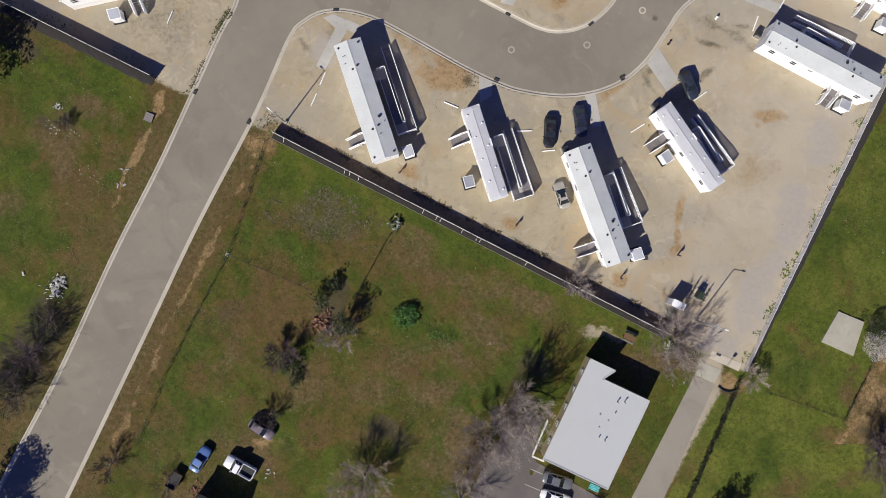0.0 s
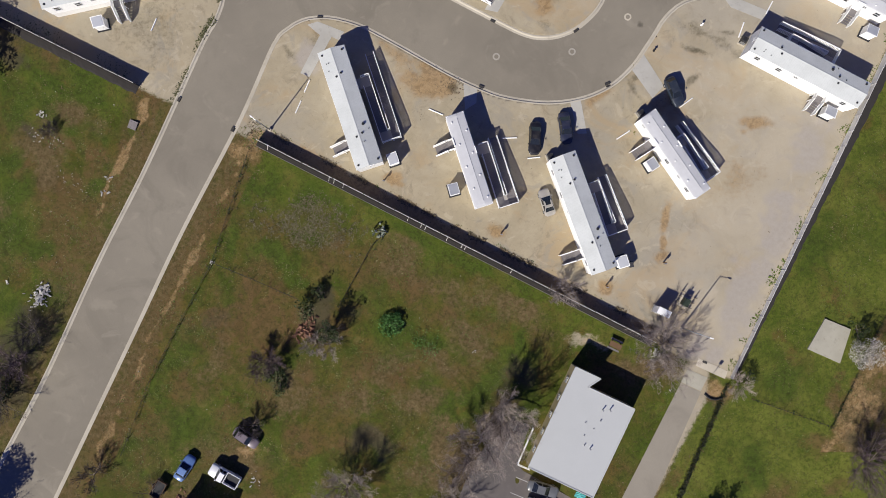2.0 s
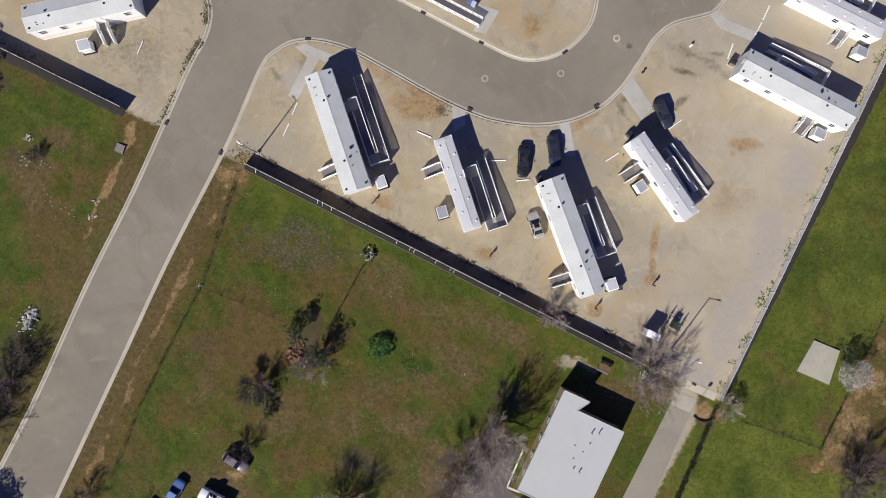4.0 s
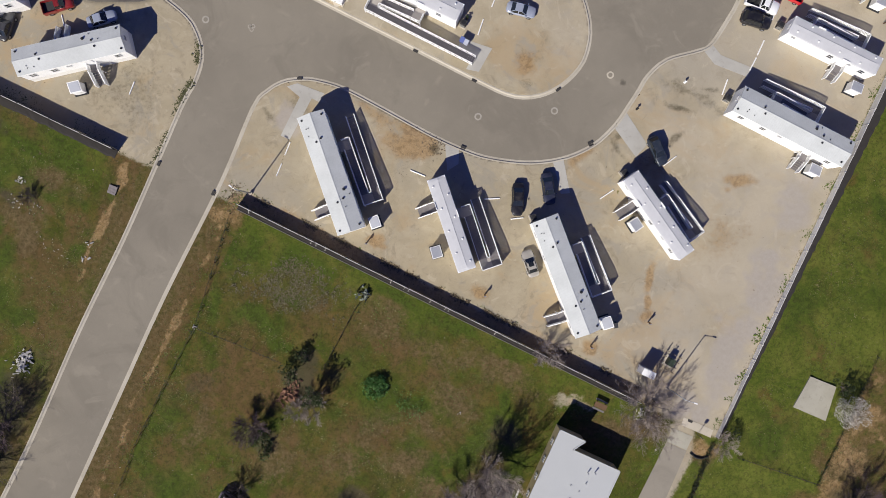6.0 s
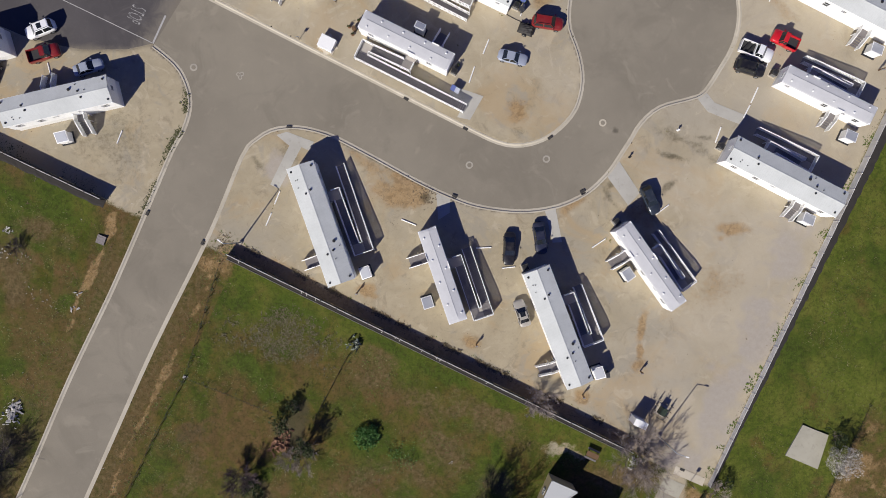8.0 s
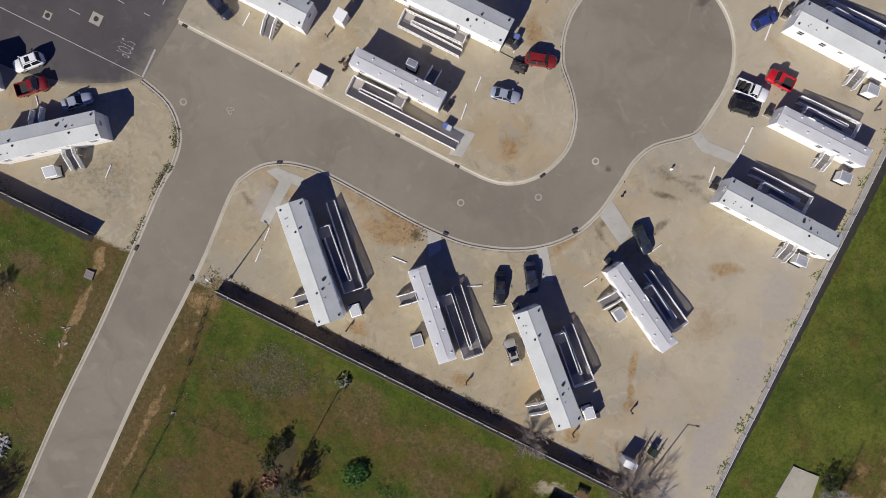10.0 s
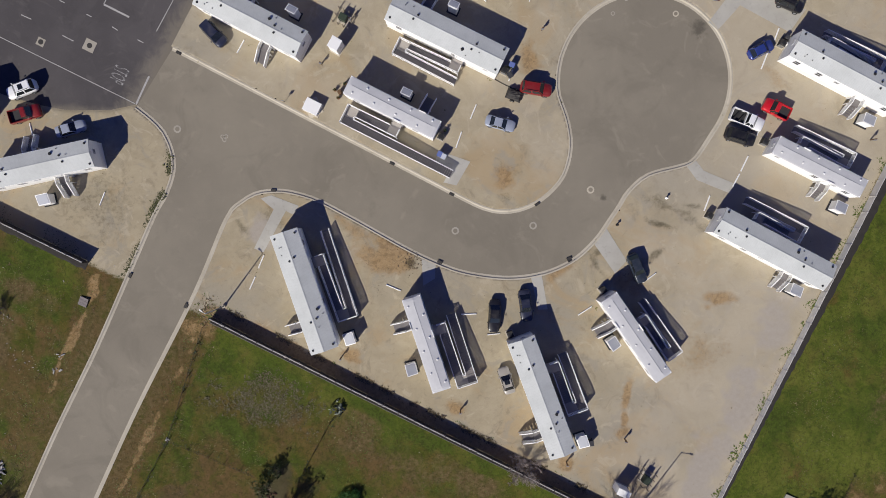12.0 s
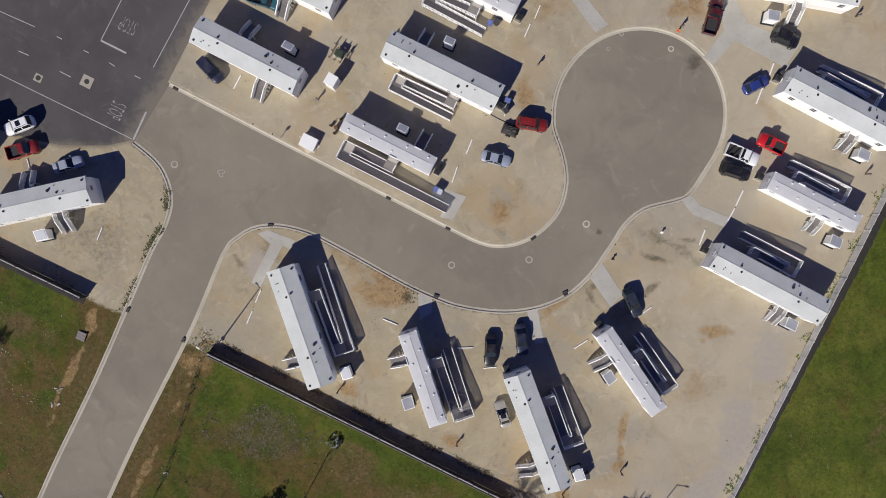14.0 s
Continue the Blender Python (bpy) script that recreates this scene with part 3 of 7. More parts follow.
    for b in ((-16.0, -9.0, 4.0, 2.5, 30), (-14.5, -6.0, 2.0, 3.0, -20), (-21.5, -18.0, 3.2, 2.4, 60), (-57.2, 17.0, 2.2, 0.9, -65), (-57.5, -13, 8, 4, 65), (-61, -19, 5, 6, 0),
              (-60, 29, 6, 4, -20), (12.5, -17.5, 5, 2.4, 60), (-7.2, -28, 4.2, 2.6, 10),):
        stain_shade = np.maximum(stain_shade, blob(*b) * ~road)
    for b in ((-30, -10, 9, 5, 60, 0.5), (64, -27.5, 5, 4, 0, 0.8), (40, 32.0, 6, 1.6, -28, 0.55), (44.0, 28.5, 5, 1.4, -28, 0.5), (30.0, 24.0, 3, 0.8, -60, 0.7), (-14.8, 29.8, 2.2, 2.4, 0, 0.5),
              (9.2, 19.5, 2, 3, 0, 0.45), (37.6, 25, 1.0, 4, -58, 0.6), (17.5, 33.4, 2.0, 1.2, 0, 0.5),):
        stain_shade = np.maximum(stain_shade, blob(*b) * ~road)
    # a hollow's dark and two tree shadows are painted among these stains
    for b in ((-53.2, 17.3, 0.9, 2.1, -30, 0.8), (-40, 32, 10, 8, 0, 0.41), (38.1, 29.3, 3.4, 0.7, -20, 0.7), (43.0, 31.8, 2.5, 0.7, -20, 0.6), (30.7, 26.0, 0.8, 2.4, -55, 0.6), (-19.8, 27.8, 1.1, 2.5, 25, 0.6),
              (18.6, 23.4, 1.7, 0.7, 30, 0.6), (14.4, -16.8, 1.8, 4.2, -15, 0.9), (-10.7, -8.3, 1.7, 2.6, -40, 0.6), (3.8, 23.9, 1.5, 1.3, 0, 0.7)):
        stain_shade = np.maximum(stain_shade, blob(*b) * ~road)
    bleach = np.where(east_field, 0.5 - np.clip((Y + 5) / 45, 0, 1) * 0.6 + 0.6 * cloud(6.0, 8), np.clip((X - 24) / 30, 0, 0.7) + 0.3 * cloud(7.0, 9))
    bleach = np.maximum(bleach, np.where(lot, 0.45 * np.clip((Y - 33 + X * 0.2) / 12, 0, 1) + 0.3 * cloud(7.0, 19), 0))
    bleach = np.maximum(bleach, np.where(south & (track < 6.5) & (X * 0.9 - (Y + 20) * 0.42 > 36.5), 0.75, 0))
    green = np.maximum(green, np.where(south & (track < 6.5) & (X * 0.9 - (Y + 20) * 0.42 > 36.5), 0.9, 0))
    lush, rust, grey = np.zeros_like(X), np.zeros_like(X), np.zeros_like(X)
    for b in ((-61.5, 24.8, 3.0, 4.5), (-53.5, 24.1, 6.5, 1.9, -27), (-61.2, 12.4, 3.8, 4.2), (-60.8, 2.3, 5.7, 5.7), (-55.6, -0.5, 4.5, 3.0), (-56.8, 8.4, 2.0, 3.4), (-36.7, 26.8, 0.9, 1.8),
              (-23.0, 10.0, 4.6, 2.2, -27), (-27.8, 1.8, 1.6, 4.4, -25), (-21.3, -0.6, 5.7, 2.2), (-13.2, 7.6, 4.9, 1.6, -27), (-1.8, 2.4, 4.9, 1.2, -27), (6.4, -1.6, 4.2, 1.7, -27)):
        lush = np.maximum(lush, blob(*b) * ~road)
    for b in ((13.9, -4.9, 3.3, 1.1, -27), (0.8, -12.8, 3.7, 2.1, -20), (4.2, -24.6, 2.8, 5.0, -10, 1.7), (8.6, -18.6, 3.6, 2.4, 40, 1.7), (13.5, -12.7, 1.7, 3.4, -20), (-22.1, -29.3, 1.2, 3.8, 15), (-18.1, -3.8, 3.4, 1.7),
              (51.4, -16.6, 5.0, 4.2), (46.6, -30.0, 3.4, 5.8), (56.0, 1.6, 4.2, 7.4, -25), (-4.6, -10.4, 2.8, 2.8)):
        lush = np.maximum(lush, blob(*b) * ~road)
    for b in ((-54.0, 16.1, 5.0, 3.8, 30), (-57.2, 11.6, 1.5, 2.4), (-49.2, 8.1, 3.4, 3.8), (-46.8, 11.7, 2.4, 4.2, -25), (-51.2, 3.6, 2.1, 3.8, -20), (-58.3, 27.3, 3.8, 1.1, -10, 0.8), (-54.7, 19.7, 3.4, 1.5),
              (-24.8, -9.8, 8.4, 6.2, 0, 2.2), (-27.8, -8.0, 3.4, 4.2), (-1.7, -4.5, 4.6, 4.6), (4.0, -8.6, 5.0, 2.5), (9.8, -10.2, 3.8, 2.2), (7.4, -13.5, 3.4, 2.1), (-49.6, 14.5, 5.0, 1.9, -30)):
        rust = np.maximum(rust, blob(*b) * ~road)
    for b in ((-16.6, 4.6, 7.5, 3.6, -10, 0.62), (-18.1, 1.1, 4.2, 1.2, 0, 0.8), (-6.6, -5.4, 3.4, 2.5), (3.3, -16.9, 5.0, 3.0), (-3.3, -16.9, 5.0, 2.5, -10), (-11.6, 1.1, 3.4, 2.5, 0, 0.8), (62.6, -20.9, 5.6, 4.4, 0, 2.0), (56.5, -27.2, 3.5, 2.0, 20, 0.7), (50.0, -34.0, 5.0, 3.5, 0, 0.75), (58, -33, 4, 3, 0, 0.75), (42.2, -18.8, 2.4, 1.2, -20),
              (-26.2, 13.2, 2.1, 2.5, 30), (-11.5, -21.9, 5.0, 2.5), (-57.8, -17.2, 3.4, 2.5), (-18.0, -17.0, 4.2, 2.5), (-34.5, -20.0, 2.0, 9.0, -25, 0.7)):
        rust = np.maximum(rust, blob(*b) * ~road)
    rust = np.maximum(rust, np.where(west_field, 0.46 + 0.75 * cloud(6.0, 11), 0))
    rust = np.maximum(rust, np.where(south, np.clip(d_south * 0.05, 0, 0.36) + 0.55 * cloud(5.0, 12), 0))
    lush = np.maximum(lush, np.where(west_field, 0.16 + 0.75 * cloud(5.0, 13), 0))
    lush = np.maximum(lush, np.where(south, 0.22 + 0.6 * cloud(4.5, 14), 0))
    lush = lush * (1 - 0.9 * np.clip(1.4 * blob(-24.8, -9.8, 8.4, 6.2), 0, 1))
    lush = np.maximum(lush, np.where(east_field & (Y > -12), 0.20 + 0.7 * cloud(5.5, 15), 0))
    beyond = ((X - 58.8) * 18.1 - (Y + 24) * 8.3) / 19.9      # metres past the field's inner fence
    past = np.where(east_field & (Y > -28), np.clip(beyond + 0.5, 0, 1) * np.clip((-4.5 - Y) / 3.0, 0, 1), 0)
    rust = np.maximum(rust, past * (0.85 + 0.45 * fray))
    lush = lush * (1 - 0.85 * past)
    sand = np.maximum(sand, past * (0.40 + 0.5 * fray))
    # the verges: reddish soil with a worn sandy path
    verge = ~lot & ~road & (X < -20)
    rust = np.maximum(rust, np.where(verge, np.clip(1.4 - np.abs(d_ke - 2.6) / 2.0 + 0.5 * fray, 0, 1), 0))
    rust = np.maximum(rust, np.where(verge, np.clip(1.2 - np.abs(d_kw - 3.2) / 2.2 + 0.5 * fray, 0, 0.9), 0))
    dirt = np.where(verge & (np.minimum(d_ke, d_kw) < 7), dirt * 0.62, dirt)
    sand = np.maximum(sand, np.where(verge & (Y > -30), np.clip(0.75 - np.abs(d_ke - 2.9 + drift_x * 0.35) / 0.7 + 1.0 * fray, 0, 0.62), 0))
    sand = np.maximum(sand, np.where(verge & (Y > 5) & (Y < 22), np.clip(1.0 - np.abs(d_kw - 3.6 + drift_x * 0.35) / 0.8 + 0.8 * fray, 0, 0.75), 0))
    lush = np.where(verge & (d_ke < 5.2), 0, lush)
    for b in ((45.4, -6.7, 5.2, 9.6, -25), (51.0, 4.1, 4.2, 7.6, -25), (40.5, -12.5, 3.8, 3.4), (54.1, 15.6, 4.2, 6.0, -25, 0.8), (24.2, 25.9, 3.4, 1.7, -50, 0.7), (57.2, 26.3, 2.5, 4.2, 0, 0.7), (-17.0, 26.5, 3.4, 5.0, -25, 0.9), (-6.0, 21.0, 3.0, 7.0, -20, 0.6)):
        grey = np.maximum(grey, blob(*b) * ~road)
    # brown tint laid over the fence's shadow band to warm its shade
    sand = np.maximum(sand, np.where(inside(X, Y, LOT) & (X < 33), np.clip(2.25 - d_south + 0.45 * fray, 0, 0.95), 0))
    dirt = np.where(d_south < 3.0, dirt * np.clip(d_south - 2.0, 0, 1), dirt)
    d_kerb = np.minimum(np.minimum(d_kw, d_ke), line_dist(X, Y, KERB_NORTH))
    Z = np.where((inside(X, Y, ROAD_EDGE) | (d_kerb < 0.2)) & ~snapped, -0.6, -0.32 * np.clip(d_street / 0.9, 0, 1))
    soft = ~road & ~lot & (track > 2.5)
    calm = np.clip((np.minimum(np.minimum(d_kw, d_ke), np.minimum(np.minimum(d_south, d_west), d_east) - 1.6) - 1.0) / 1.5, 0, 1)
    Z = Z + np.where(soft, wobble(0.10, 2.0) + wobble(0.05, 0.8) - 0.05, 0) * calm
    Z = np.where(np.hypot(X, Y) > 400, Z - 0.05, Z)
    me = bpy.data.meshes.new("ground")
    nx, ny = len(xs), len(ys)
    idx = np.arange(nx * ny).reshape(ny, nx)
    quads = np.stack([idx[:-1, :-1], idx[:-1, 1:], idx[1:, 1:], idx[1:, :-1]], -1).reshape(-1, 4)
    me.vertices.add(nx * ny)
    me.vertices.foreach_set("co", np.stack([X, Y, Z], 1).astype(np.float32).ravel())
    me.loops.add(quads.size)
    me.loops.foreach_set("vertex_index", quads.astype(np.int32).ravel())
    me.polygons.add(len(quads))
    me.polygons.foreach_set("loop_start", np.arange(0, quads.size, 4, dtype=np.int32))
    me.update(calc_edges=True)
    for name, chans in (("zone", (lotness, np.clip(green, 0, 1), np.clip(dirt, 0, 1))), ("zone_more", (np.clip(sand, 0, 1), np.clip(stain_shade, 0, 1), np.clip(bleach, 0, 1))),
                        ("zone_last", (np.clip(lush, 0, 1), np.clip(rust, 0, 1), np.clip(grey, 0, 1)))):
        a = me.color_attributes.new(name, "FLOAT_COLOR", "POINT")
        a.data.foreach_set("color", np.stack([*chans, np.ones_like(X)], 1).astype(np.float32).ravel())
    me.polygons.foreach_set("use_smooth", np.ones(len(quads), bool))
    me.materials.append(GROUND)
    me.validate()
    return tagged(new("ground", me), "pale gravel lot, rough meadow and bare earth", "ground", kind="structure")


make_ground()


def flat_poly(points, z):
    bm = bmesh.new()
    f = bm.faces.new([bm.verts.new((x, y, z)) for x, y in points])
    if f.normal.z < 0:
        f.normal_flip()
    bmesh.ops.triangulate(bm, faces=bm.faces[:])
    return bm


tagged(part("road", flat_poly(ROAD_EDGE, -0.125), ROAD), "worn warm-grey asphalt road with a turning circle", "road", kind="structure")
tagged(part("street", flat_poly([*STREET_EDGE[:1], (-34.0, 45.4), *STREET_EDGE[1:]], -0.119), STREET), "dark newer asphalt street with white lines", "road", kind="structure")


def kerb(name, pts, road_left):
    """A concrete kerb with its gutter pan, swept along a line."""
    s = 1 if road_left else -1
    profile = [(-0.32, -0.3), (-0.32, 0.02), (-0.14, 0.022), (0.02, -0.092), (0.29, -0.112), (0.29, -0.3)]
    bm = bmesh.new()
    rings = []
    lines = [offset_line(pts, s * d) for d, _ in profile]
    for k in range(len(pts)):
        rings.append([bm.verts.new((*lines[j][k], z)) for j, (_, z) in enumerate(profile)])
    for a, b in zip(rings, rings[1:]):
        for j in range(len(profile) - 1):
            bm.faces.new((a[j], a[j + 1], b[j + 1], b[j]))
    bm.faces.new(rings[0])
    bm.faces.new(rings[-1][::-1])
    return tagged(part(name, bm, KERB), "weathered tan concrete kerb with gutter pan", "kerb", kind="structure")


kerb("kerb", KERB_WEST, False)
kerb("kerb", KERB_NORTH, False)
kerb("kerb", KERB_EAST, False)


# ---- mobile homes ----
def window_mesh(w, h):
    bm = bmesh.new()
    for x0, x1, z0, z1 in ((-w / 2, w / 2, 0, 0.07), (-w / 2, w / 2, h - 0.07, h), (-w / 2, -w / 2 + 0.07, 0.07, h - 0.07), (w / 2 - 0.07, w / 2, 0.07, h - 0.07), (-w / 2 + 0.07, w / 2 - 0.07, h / 2 - 0.03, h / 2 + 0.03)):
        box(bm, x0, x1, -0.06, 0.02, z0, z1)
    return mesh_of("window", bm, TRIM)


def pane_mesh(w, h):
    bm = bmesh.new()
    box(bm, -w / 2 + 0.06, w / 2 - 0.06, -0.03, 0.015, 0.06, h - 0.06)
    return mesh_of("pane", bm, GLASS)


WINDOW, PANE = window_mesh(0.85, 0.95), pane_mesh(0.85, 0.95)
SMALL_WINDOW, SMALL_PANE = window_mesh(0.7, 0.5), pane_mesh(0.7, 0.5)


def door_mesh():
    bm = bmesh.new()
    box(bm, -0.46, 0.46, -0.05, 0.02, 0, 2.03)
    box(bm, -0.52, -0.46, -0.07, 0.02, 0, 2.09)
    box(bm, 0.46, 0.52, -0.07, 0.02, 0, 2.09)
    box(bm, -0.46, 0.46, -0.07, 0.02, 2.03, 2.09)
    return mesh_of("door", bm, WHITE)


def knob_mesh():
    bm = bmesh.new()
    rod(bm, (0.36, -0.05, 1.0), (0.36, -0.12, 1.0), 0.035, sides=8)
    return mesh_of("door_knob", bm, GREY_METAL)


DOOR, KNOB = door_mesh(), knob_mesh()


def vent_mesh(r, h, cap, mat):
    bm = bmesh.new()
    rod(bm, (0, 0, -0.1), (0, 0, h), r * 0.6, sides=8)
    rod(bm, (0, 0, h), (0, 0, h + cap), r, r * 0.7, sides=8)
    return mesh_of("vent", bm, mat)


DARK_VENT, PALE_VENT = vent_mesh(0.16, 0.05, 0.09, DARK_METAL), vent_mesh(0.13, 0.03, 0.06, WHITE)
SMALL_VENT, BIG_VENT = vent_mesh(0.075, 0.06, 0.05, DARK_METAL), vent_mesh(0.22, 0.10, 0.10, DARK_METAL)
BASE_Z, DOOR_Z = 1.20, 1.36


def openings(home, L, W, side, spec):
    """Windows and doors on one long wall. spec: (place along, kind)."""
    for u, kind in spec:
        m = pose(u, side * (W / 2), 0, 0, 0, 0 if side < 0 else 180)
        if kind == "door":
            d = shared("door", DOOR, home, m @ pose(0, 0, DOOR_Z))
            shared("door_knob", KNOB, d, pose(0, 0, 0))
        else:
            fr, pa = (WINDOW, PANE) if kind == "window" else (SMALL_WINDOW, SMALL_PANE)
            w = shared("window", fr, home, m @ pose(0, 0, 2.0 if kind == "window" else 2.5))
            shared("pane", pa, w, pose(0, 0, 0))


def gable_home(x, y, turn, L, W, label, stair_u, stair_side, ramp_door=None, seed=0):
    """A long home with a shallow pale gable roof, skirting and roof vents."""
    home = thing("mobile_home", pose(x, y, 0, 0, 0, turn), label, "mobile home", "mobile homes")
    eave, ridge, o = 3.42, 3.92, 0.08
    part("skirting", a_box(-L / 2 + 0.04, L / 2 - 0.04, -W / 2 + 0.04, W / 2 - 0.04, -0.05, BASE_Z), SKIRT, home)
    bm = bmesh.new()
    prism(bm, [(-W / 2, BASE_Z), (W / 2, BASE_Z), (W / 2, eave - 0.02), (0, ridge - 0.1), (-W / 2, eave - 0.02)], -L / 2, L / 2)
    part("wall", bm, SIDING, home)
    bm = bmesh.new()
    e = W / 2 + o
    drop = (ridge - eave) / (W / 2) * o
    prism(bm, [(-e, eave - drop - 0.07), (-e, eave - drop + 0.05), (0, ridge + 0.05), (e, eave - drop + 0.05), (e, eave - drop - 0.07), (0, ridge - 0.08)], -L / 2 - o, L / 2 + o)
    roof = part("roof", bm, SHINGLE, home)
    bm = bmesh.new()
    for s in (-1, 1):
        box(bm, -L / 2 - o - 0.02, L / 2 + o + 0.02, s * e - 0.03, s * e + 0.03, eave - drop - 0.13, eave - drop + 0.03)
    part("fascia", bm, WHITE, home)
    bm = bmesh.new()
    prism(bm, [(-0.12, ridge + 0.035), (0, ridge + 0.075), (0.12, ridge + 0.035)], -L / 2 - o, L / 2 + o)
    part("ridge_cap", bm, SHINGLE, roof)
    rnd = random.Random(seed)
    spots = [(su * (L / 2 - 0.45), sv * (W / 2 - 0.4)) for su in (-1, 1) for sv in (-1, 1)]
    # a pair on either side of the ridge and a knot of flues past the middle
    flues = [(-0.285, 0.32, DARK_VENT), (-0.265, -0.42, DARK_VENT), (0.16, 1.0, BIG_VENT), (0.235, 0.5, DARK_VENT), (0.25, -0.4, DARK_VENT),
             (0.21, 1.5, SMALL_VENT), (0.30, 0.45, SMALL_VENT), (-0.33, -1.2, SMALL_VENT), (-0.39, -0.9, SMALL_VENT), (-0.395, -1.2, SMALL_VENT)]
    spots = [(u, v * -stair_side, DARK_VENT) for u, v in spots] + [(u * L, v * -stair_side, mesh) for u, v, mesh in flues]
    for u, v, mesh in spots:
        z = ridge - abs(v) * (ridge - eave) / (W / 2) + 0.05
        shared("vent", mesh, roof, pose(u + rnd.uniform(-0.1, 0.1), v, z))
    openings(home, L, W, stair_side, [(stair_u, "door"), (-L * 0.4, "window"), (-L * 0.2, "window"), (-L * 0.05, "small"), (L * 0.4, "window")])
    far = [(-L * 0.38, "window"), (L * 0.12, "window"), (L * 0.4, "small")]
    if ramp_door is not None:
        far.append((ramp_door, "door"))
    openings(home, L, W, -stair_side, far)
    for s in (-1, 1):
        w = shared("window", SMALL_WINDOW, home, pose(s * L / 2, 0.3, 2.3, 0, 0, 90 * s))
        shared("pane", SMALL_PANE, w, pose(0, 0, 0))
        bm = bmesh.new()
        box(bm, -0.3, 0.3, -0.05, 0.03, 0, 0.36)
        for i in range(5):
            box(bm, -0.27, 0.27, -0.07, -0.05, 0.03 + i * 0.066, 0.07 + i * 0.066)
        part("gable_vent", bm, WHITE, home, at=pose(s * L / 2, 0, 3.3, 0, 0, 90 * s))
    return home


def arched_home(x, y, turn, L, W, label, stair_u, stair_side, ramp_door=None, seed=0):
    """A narrow home with a low rounded white membrane roof and rounded ends."""
    home = thing("mobile_home", pose(x, y, 0, 0, 0, turn), label, "mobile home", "mobile homes")
    eave, crown = 3.28, 3.46
    part("skirting", a_box(-L / 2 + 0.04, L / 2 - 0.04, -W / 2 + 0.04, W / 2 - 0.04, -0.05, BASE_Z), SKIRT, home)
    part("wall", a_box(-L / 2, L / 2, -W / 2, W / 2, BASE_Z, eave), SIDING, home)
    bm = bmesh.new()
    e = W / 2 + 0.06
    rise = crown - eave + 0.04
    arch = [(f * e, eave - 0.04 + g * rise) for f, g in ((-1, 0), (-0.96, 0.22), (-0.84, 0.36), (-0.4, 0.70), (0.12, 1.0), (0.5, 0.66), (0.84, 0.36), (0.96, 0.22), (1, 0))]
    n = len(arch) - 1
    stations = [(-L / 2 - 0.06, 0.0), (-L / 2 + 0.02, 0.45), (-L / 2 + 0.35, 0.86), (-L / 2 + 0.9, 1.0), (L / 2 - 0.9, 1.0), (L / 2 - 0.35, 0.86), (L / 2 - 0.02, 0.45), (L / 2 + 0.06, 0.0)]
    rings = [[bm.verts.new((u, v, eave - 0.04 + (z - eave + 0.04) * max(f, 0.02))) for v, z in arch] for u, f in stations]
    for a, b in zip(rings, rings[1:]):
        for k in range(n):
            bm.faces.new((a[k], a[k + 1], b[k + 1], b[k]))
    low = [[bm.verts.new((u, s * e, eave - 0.12)) for u in (-L / 2 - 0.06, L / 2 + 0.06)] for s in (-1, 1)]
    bm.faces.new((low[0][0], low[0][1], low[1][1], low[1][0]))
    bm.faces.new([low[0][0]] + [r[0] for r in rings] + [low[0][1]])
    bm.faces.new([low[1][0]] + [r[-1] for r in rings] + [low[1][1]])
    bm.faces.new([low[0][0], *rings[0], low[1][0]])
    bm.faces.new([low[0][1], *rings[-1], low[1][1]])
    roof = part("roof", bm, MEMBRANE, home, smooth=False)
    bm = bmesh.new()
    v, z = 0.12 * e, crown
    box(bm, -L / 2 + 0.7, L / 2 - 0.7, v - 0.025, v + 0.025, z - 0.03, z + 0.012)
    part("seam", bm, GREY_METAL, roof)
    rnd = random.Random(seed)
    for k in range(8):
        u = -L * 0.42 + k * L * 0.12
        v = (-0.7, 0.75)[k % 2] + rnd.uniform(-0.1, 0.1)
        shared("vent", PALE_VENT, roof, pose(u, v, eave + 0.16))
    openings(home, L, W, stair_side, [(stair_u, "door"), (-L * 0.42, "small"), (L * 0.02, "window"), (L * 0.22, "small"), (L * 0.38, "window")])
    far = [(L * 0.3, "window"), (-L * 0.36, "window")]
    if ramp_door is not None:
        far.append((ramp_door, "door"))
    openings(home, L, W, -stair_side, far)
    for s in (-1, 1):
        w = shared("window", SMALL_WINDOW, home, pose(s * L / 2, 0, 2.2, 0, 0, 90 * s))
        shared("pane", SMALL_PANE, w, pose(0, 0, 0))
    return home


# ---- ramps and stairs ----
def picket_mesh():
    bm = bmesh.new()
    box(bm, -0.064, 0.064, -0.016, 0.016, 0.06, 0.93)
    return mesh_of("baluster", bm, WHITE)


PICKET = picket_mesh()


def railing(parent, a, b, step=0.19):
    """A white rail on balusters from a to b (points on the deck)."""
    a, b = Vector(a), Vector(b)
    bm = bmesh.new()
    up = Vector((0, 0, 0.97))
    beam(bm, a + up, b + up, 0.105, 0.05)
    beam(bm, a + Vector((0, 0, 0.10)), b + Vector((0, 0, 0.10)), 0.06, 0.05)
    for p in (a, b):
        box(bm, p.x - 0.045, p.x + 0.045, p.y - 0.045, p.y + 0.045, p.z - 0.05, p.z + 1.02)
    rail = part("rail", bm, WHITE, parent)
    n = int((b - a).length / step)
    turn = pose(0, 0, 0, 0, 0, math.degrees(math.atan2(b.y - a.y, b.x - a.x)))
    for k in range(1, n):
        p = a.lerp(b, k / n)
        shared("baluster", PICKET, rail, Matrix.Translation(p) @ turn)


